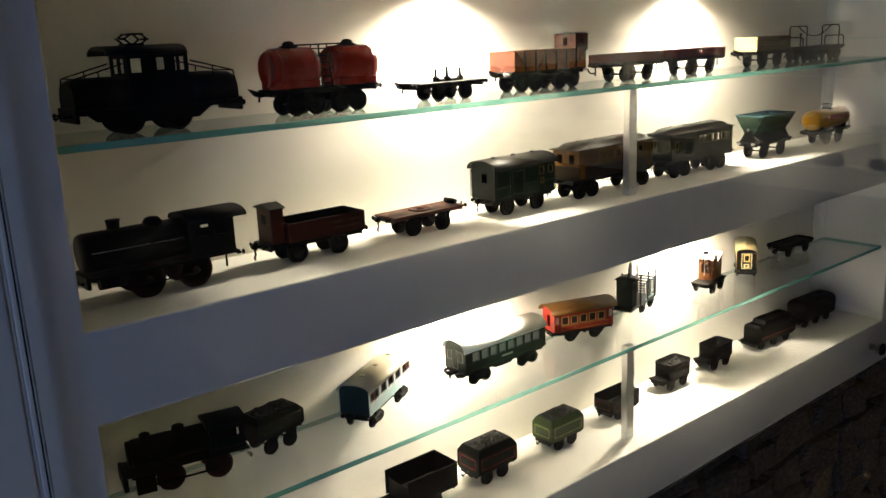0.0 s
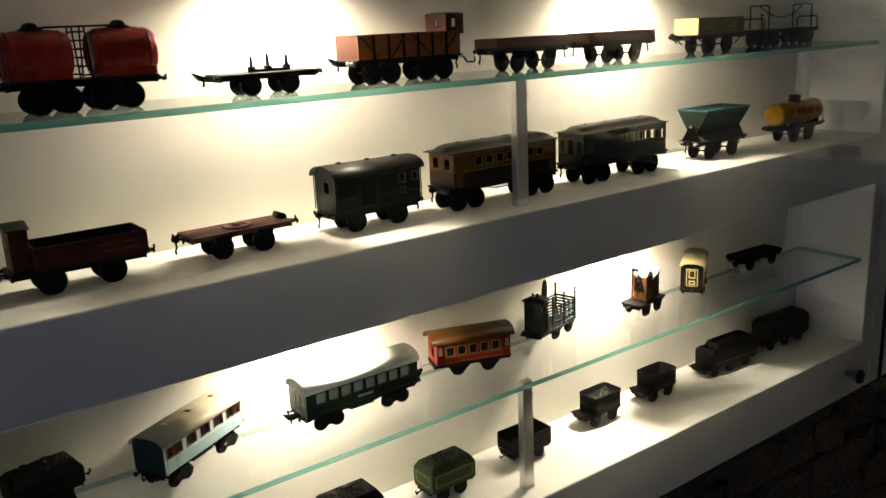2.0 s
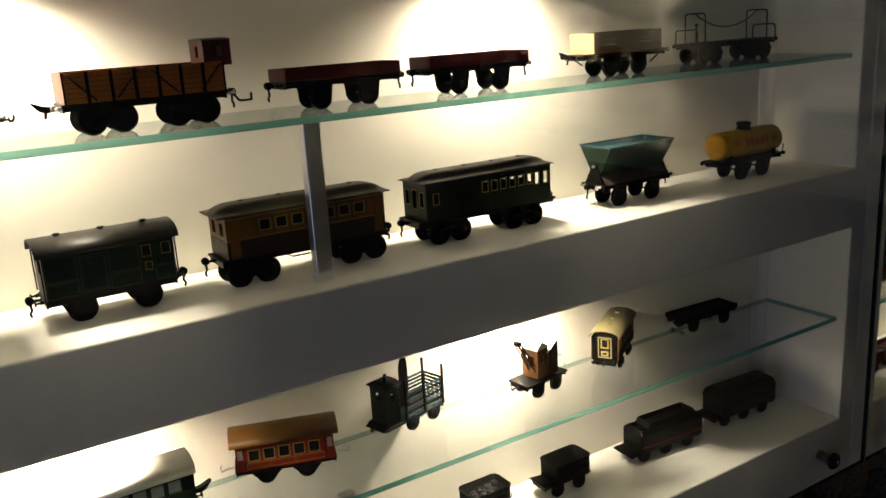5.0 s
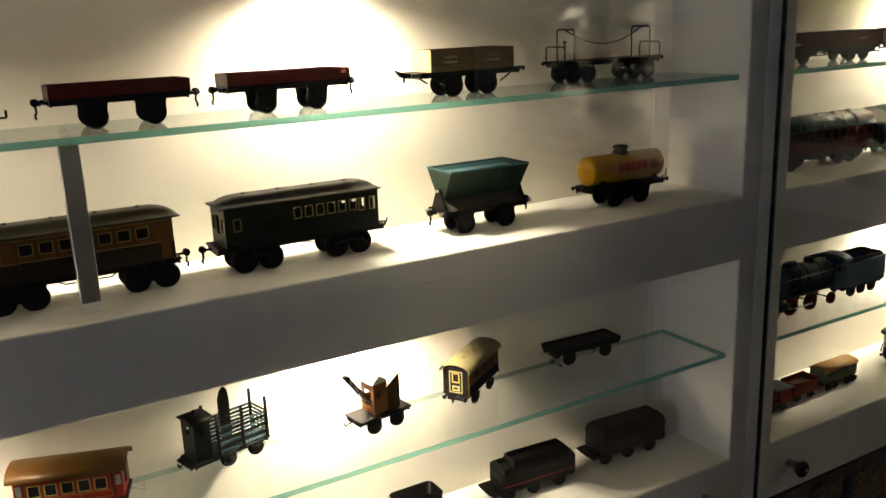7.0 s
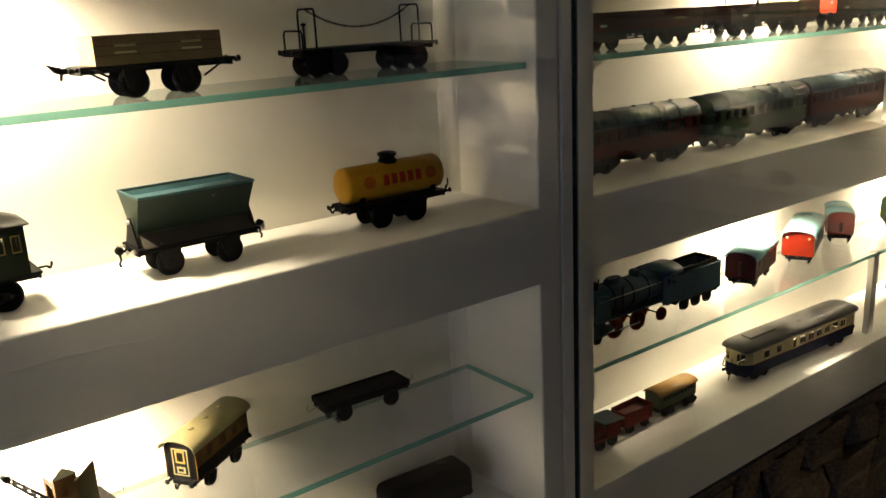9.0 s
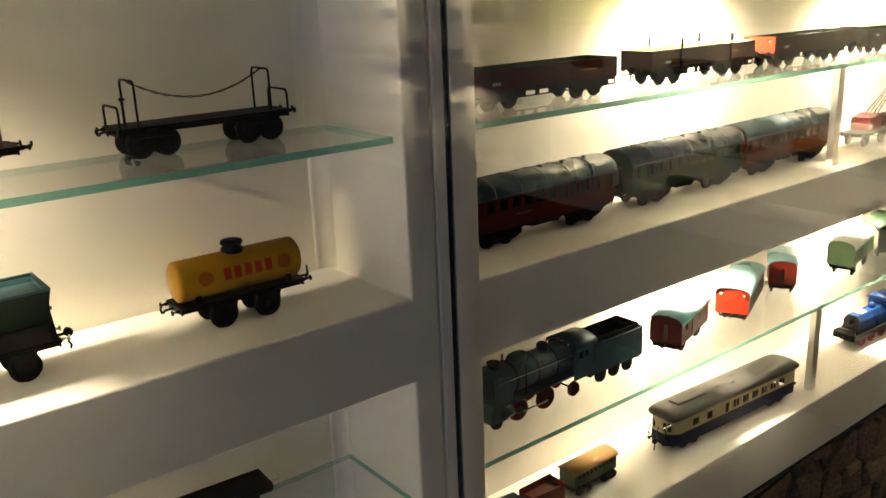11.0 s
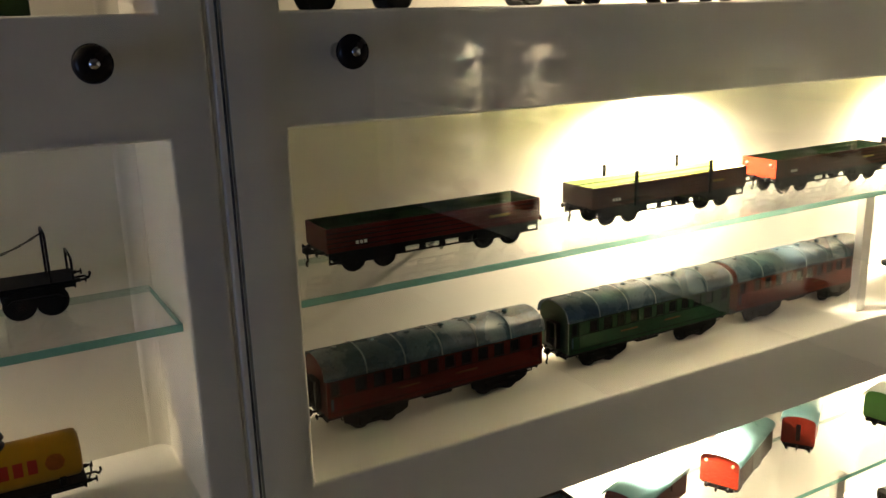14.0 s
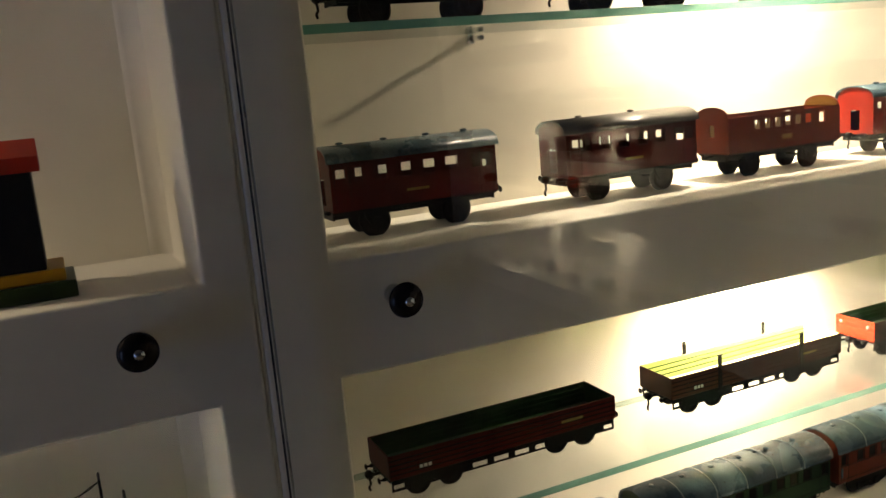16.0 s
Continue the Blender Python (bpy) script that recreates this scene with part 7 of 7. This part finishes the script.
# top tier
def comp_coach(m, label, body, roofm, L, nwin, vents, roof=True):
    t, h = bogie_coach(m, label, L, 0.056, 0.029, 0.077, 0.0155, body, roofm, nwin, (0.0145, 0.056, 0.07), None, None, None, wr=0.0152, ends_=("drop", "plain"), vents=vents, group="red-brown coaches on the top tier", axles=(-L * 0.25, L * 0.25), end_holes=[(-0.007, 0.007, 0.034, 0.06)], roof=roof, doors=True)
    strip(t, -0.012, 0.012, 0.041, 0.0435, 0.056, GOLD, "printed_bar")
    return t


comp_coach(at(2.466, 1.096, FL[2], 0), "red-brown coach with slate-grey roof and four vents", WINE, SLATE, 0.18, 6, (-0.38, -0.12, 0.14, 0.38))
comp_coach(at(2.731, 1.096, FL[2], 0), "red-brown coach with pale grey roof", MAROON, GREY_TIN, 0.178, 6, (-0.3, 0.1))


def roofless_coach(m):
    t = thing("passenger_coach", "red coach that has lost its roof, arched ends", "toy coach", m)
    L, W, z0, z1 = 0.182, 0.056, 0.03, 0.073
    underframe(t, L, W * 0.9, z0)
    two_axle(t, z0, (-0.05, 0.046), 0.015)
    holes = row(6, -0.05, 0.0165, 0.0095, 0.056, 0.067) + [(0.056, 0.066, 0.055, 0.069)]
    for y, s in ((-W / 2, 1), (W / 2, -1)):
        bm = B()
        gridwall(bm, -L / 2, L / 2, z0, z1, holes, lambda u, v, w, y=y, s=s: (u, y + s * 0.0012 * w, v))
        part("side_panel", bm, RUST, t)
    for x, s in ((-L / 2, 1), (L / 2, -1)):
        bm = B()
        gridwall(bm, -W / 2 + 0.0012, W / 2 - 0.0012, z0, z1, [(-0.004, 0.004, 0.05, 0.064)], lambda u, v, w, x=x, s=s: (x + s * 0.0012 * w, u, v))
        prism(bm, arch(W - 0.0024, 0.013, z1, k=0.8), min(x, x + s * 0.0012), max(x, x + s * 0.0012))
        e = part("end_panel", bm, RUST, t)
        bm = B()
        prism(bm, arch(W - 0.006, 0.011, z1, k=0.8), *sorted((x + s * 0.0012, x + s * 0.0018)))
        part("end_lining", bm, OCHRE, e, "mustard inner face")
    # added pale lining paints in the lamplight seen through the near windows
    bm = B()
    gridwall(bm, -L / 2 + 0.002, L / 2 - 0.002, z0 + 0.002, 0.068, holes, lambda u, v, w: (u, W / 2 - 0.0013 - 0.0005 * w, v))
    part("inner_lining", bm, CREAM, t, "pale lining added for lamplight on the far wall")
    bm = B()
    cbox(bm, -L / 2 + 0.0012, L / 2 - 0.0012, -W / 2 + 0.0012, W / 2 - 0.0012, z0, z0 + 0.0015)
    part("floor_pan", bm, BLACK, t)
    strip(t, -0.006, 0.01, 0.04, 0.046, W, GOLD, "printed_crest")
    ends(t, L, z0 - 0.002, ("plain", "wire"), buffers=False)
    return t


roofless_coach(at(2.957, 1.094, FL[2], 0))
comp_coach(at(3.208, 1.096, FL[2], 0), "scarlet coach with slate-blue roof", SCARLET, SLATE, 0.194, 6, (-0.3, 0.1))
for k, (x, L) in enumerate(((2.483, 0.175), (2.735, 0.175), (2.97, 0.17), (3.19, 0.16), (3.4, 0.15))):
    two_axle_van(at(x, 1.073, GLASS_TOP[2] + 0.0002, 0), "dark low van on the upper glass shelf", L, 0.05, 0.03, 0.054, 0.006, MAROON if k != 1 else SOOT, GREY_ROOF, wr=0.0145, end_door=False, group="vans on the upper glass shelf", ends_=("drop", "plain"))


def signal_house(m):
    t = thing("signal_house", "tin signal house with black walls, red roof, yellow base", "toy building", m)
    bm = B()
    cbox(bm, -0.075, 0.075, -0.035, 0.035, 0, 0.014, 0.001)
    part("base", bm, APPLE, t, "mottled green tin base")
    bm = B()
    cbox(bm, -0.068, 0.068, -0.031, 0.031, 0.014, 0.024, 0.001)
    part("plinth", bm, YELLOW, t, "yellow plinth")
    bm = B()
    cbox(bm, -0.055, 0.055, -0.028, 0.028, 0.024, 0.107, 0.001)
    part("wall", bm, BLACK, t)
    bm = B()
    prism(bm, [(-0.034, 0.103), (-0.034, 0.115), (0, 0.128), (0.034, 0.115), (0.034, 0.103)], -0.062, 0.062)
    part("roof", bm, SIGN_RED, t, "red tin roof")
    return t


signal_house(at(2.067, 1.055, FL[2], 0))


# ---- the display on the end wall, its lower tiers seen in the glass ----
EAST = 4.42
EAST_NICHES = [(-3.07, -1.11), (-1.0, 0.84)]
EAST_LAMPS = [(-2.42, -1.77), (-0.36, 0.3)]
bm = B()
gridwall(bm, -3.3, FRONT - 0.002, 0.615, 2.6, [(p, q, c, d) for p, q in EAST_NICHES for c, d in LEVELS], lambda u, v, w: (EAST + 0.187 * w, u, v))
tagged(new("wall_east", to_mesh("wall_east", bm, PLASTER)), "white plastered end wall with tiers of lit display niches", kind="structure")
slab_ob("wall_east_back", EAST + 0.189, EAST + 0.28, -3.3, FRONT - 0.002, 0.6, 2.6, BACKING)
slab_ob("wall_east_base", EAST + 0.06, EAST + 0.28, -3.3, FRONT + 0.04, 0.0, 0.612, MORTAR)
shown = [o for o in scene.objects if o.parent is None and o.type == "EMPTY" and o.get("category", "") in ("toy wagon", "toy coach", "toy locomotive", "toy tender")]
random.shuffle(shown)
k = 0
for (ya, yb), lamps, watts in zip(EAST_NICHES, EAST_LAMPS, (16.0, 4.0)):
    # top tier is unseen here; its niches and lamps are added like the north wall's
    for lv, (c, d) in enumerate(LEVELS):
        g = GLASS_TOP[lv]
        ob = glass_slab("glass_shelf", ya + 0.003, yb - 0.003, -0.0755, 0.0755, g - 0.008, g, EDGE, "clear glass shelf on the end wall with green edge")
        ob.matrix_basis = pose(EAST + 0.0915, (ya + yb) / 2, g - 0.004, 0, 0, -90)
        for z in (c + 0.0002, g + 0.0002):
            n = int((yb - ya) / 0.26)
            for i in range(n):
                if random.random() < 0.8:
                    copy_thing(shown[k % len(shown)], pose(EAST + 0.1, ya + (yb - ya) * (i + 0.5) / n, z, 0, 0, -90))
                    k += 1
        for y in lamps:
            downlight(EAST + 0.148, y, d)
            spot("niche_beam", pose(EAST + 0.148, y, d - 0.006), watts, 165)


# ---- rough stone base under the niches ----
core = slab_ob("wall_stone_base", -1.9, 4.47, 1.06, 1.26, 0.0, 0.612, MORTAR, label="dark rubble stone wall under the display")
rng = random.Random(4)
shapes = []
for i in range(14):
    bm = B()
    cbox(bm, -0.5, 0.5, -0.5, 0.5, -0.5, 0.5, 0.12)
    for v in bm.verts:
        v.co += Vector((rng.uniform(-0.12, 0.12), rng.uniform(-0.2, 0.2), rng.uniform(-0.12, 0.12)))
    shapes.append(to_mesh("stone", bm, STONE))
z = 0.0
while z < 0.6:
    h = min(rng.uniform(0.06, 0.12), 0.608 - z)
    if 0.608 - z - h < 0.05:
        h = 0.608 - z
    x = 0.9 + rng.uniform(0, 0.1)
    while x < 4.5:
        w = rng.uniform(0.08, 0.22)
        s = new("stone", rng.choice(shapes))
        s.parent = core
        s.matrix_basis = Matrix.LocRotScale((x + w / 2, 1.05 + rng.uniform(-0.012, 0.012), z + h / 2), Euler((0, radians(rng.uniform(-7, 7)), 0)), (w * 0.97, 0.07, h * 0.94))
        x += w
    z += h
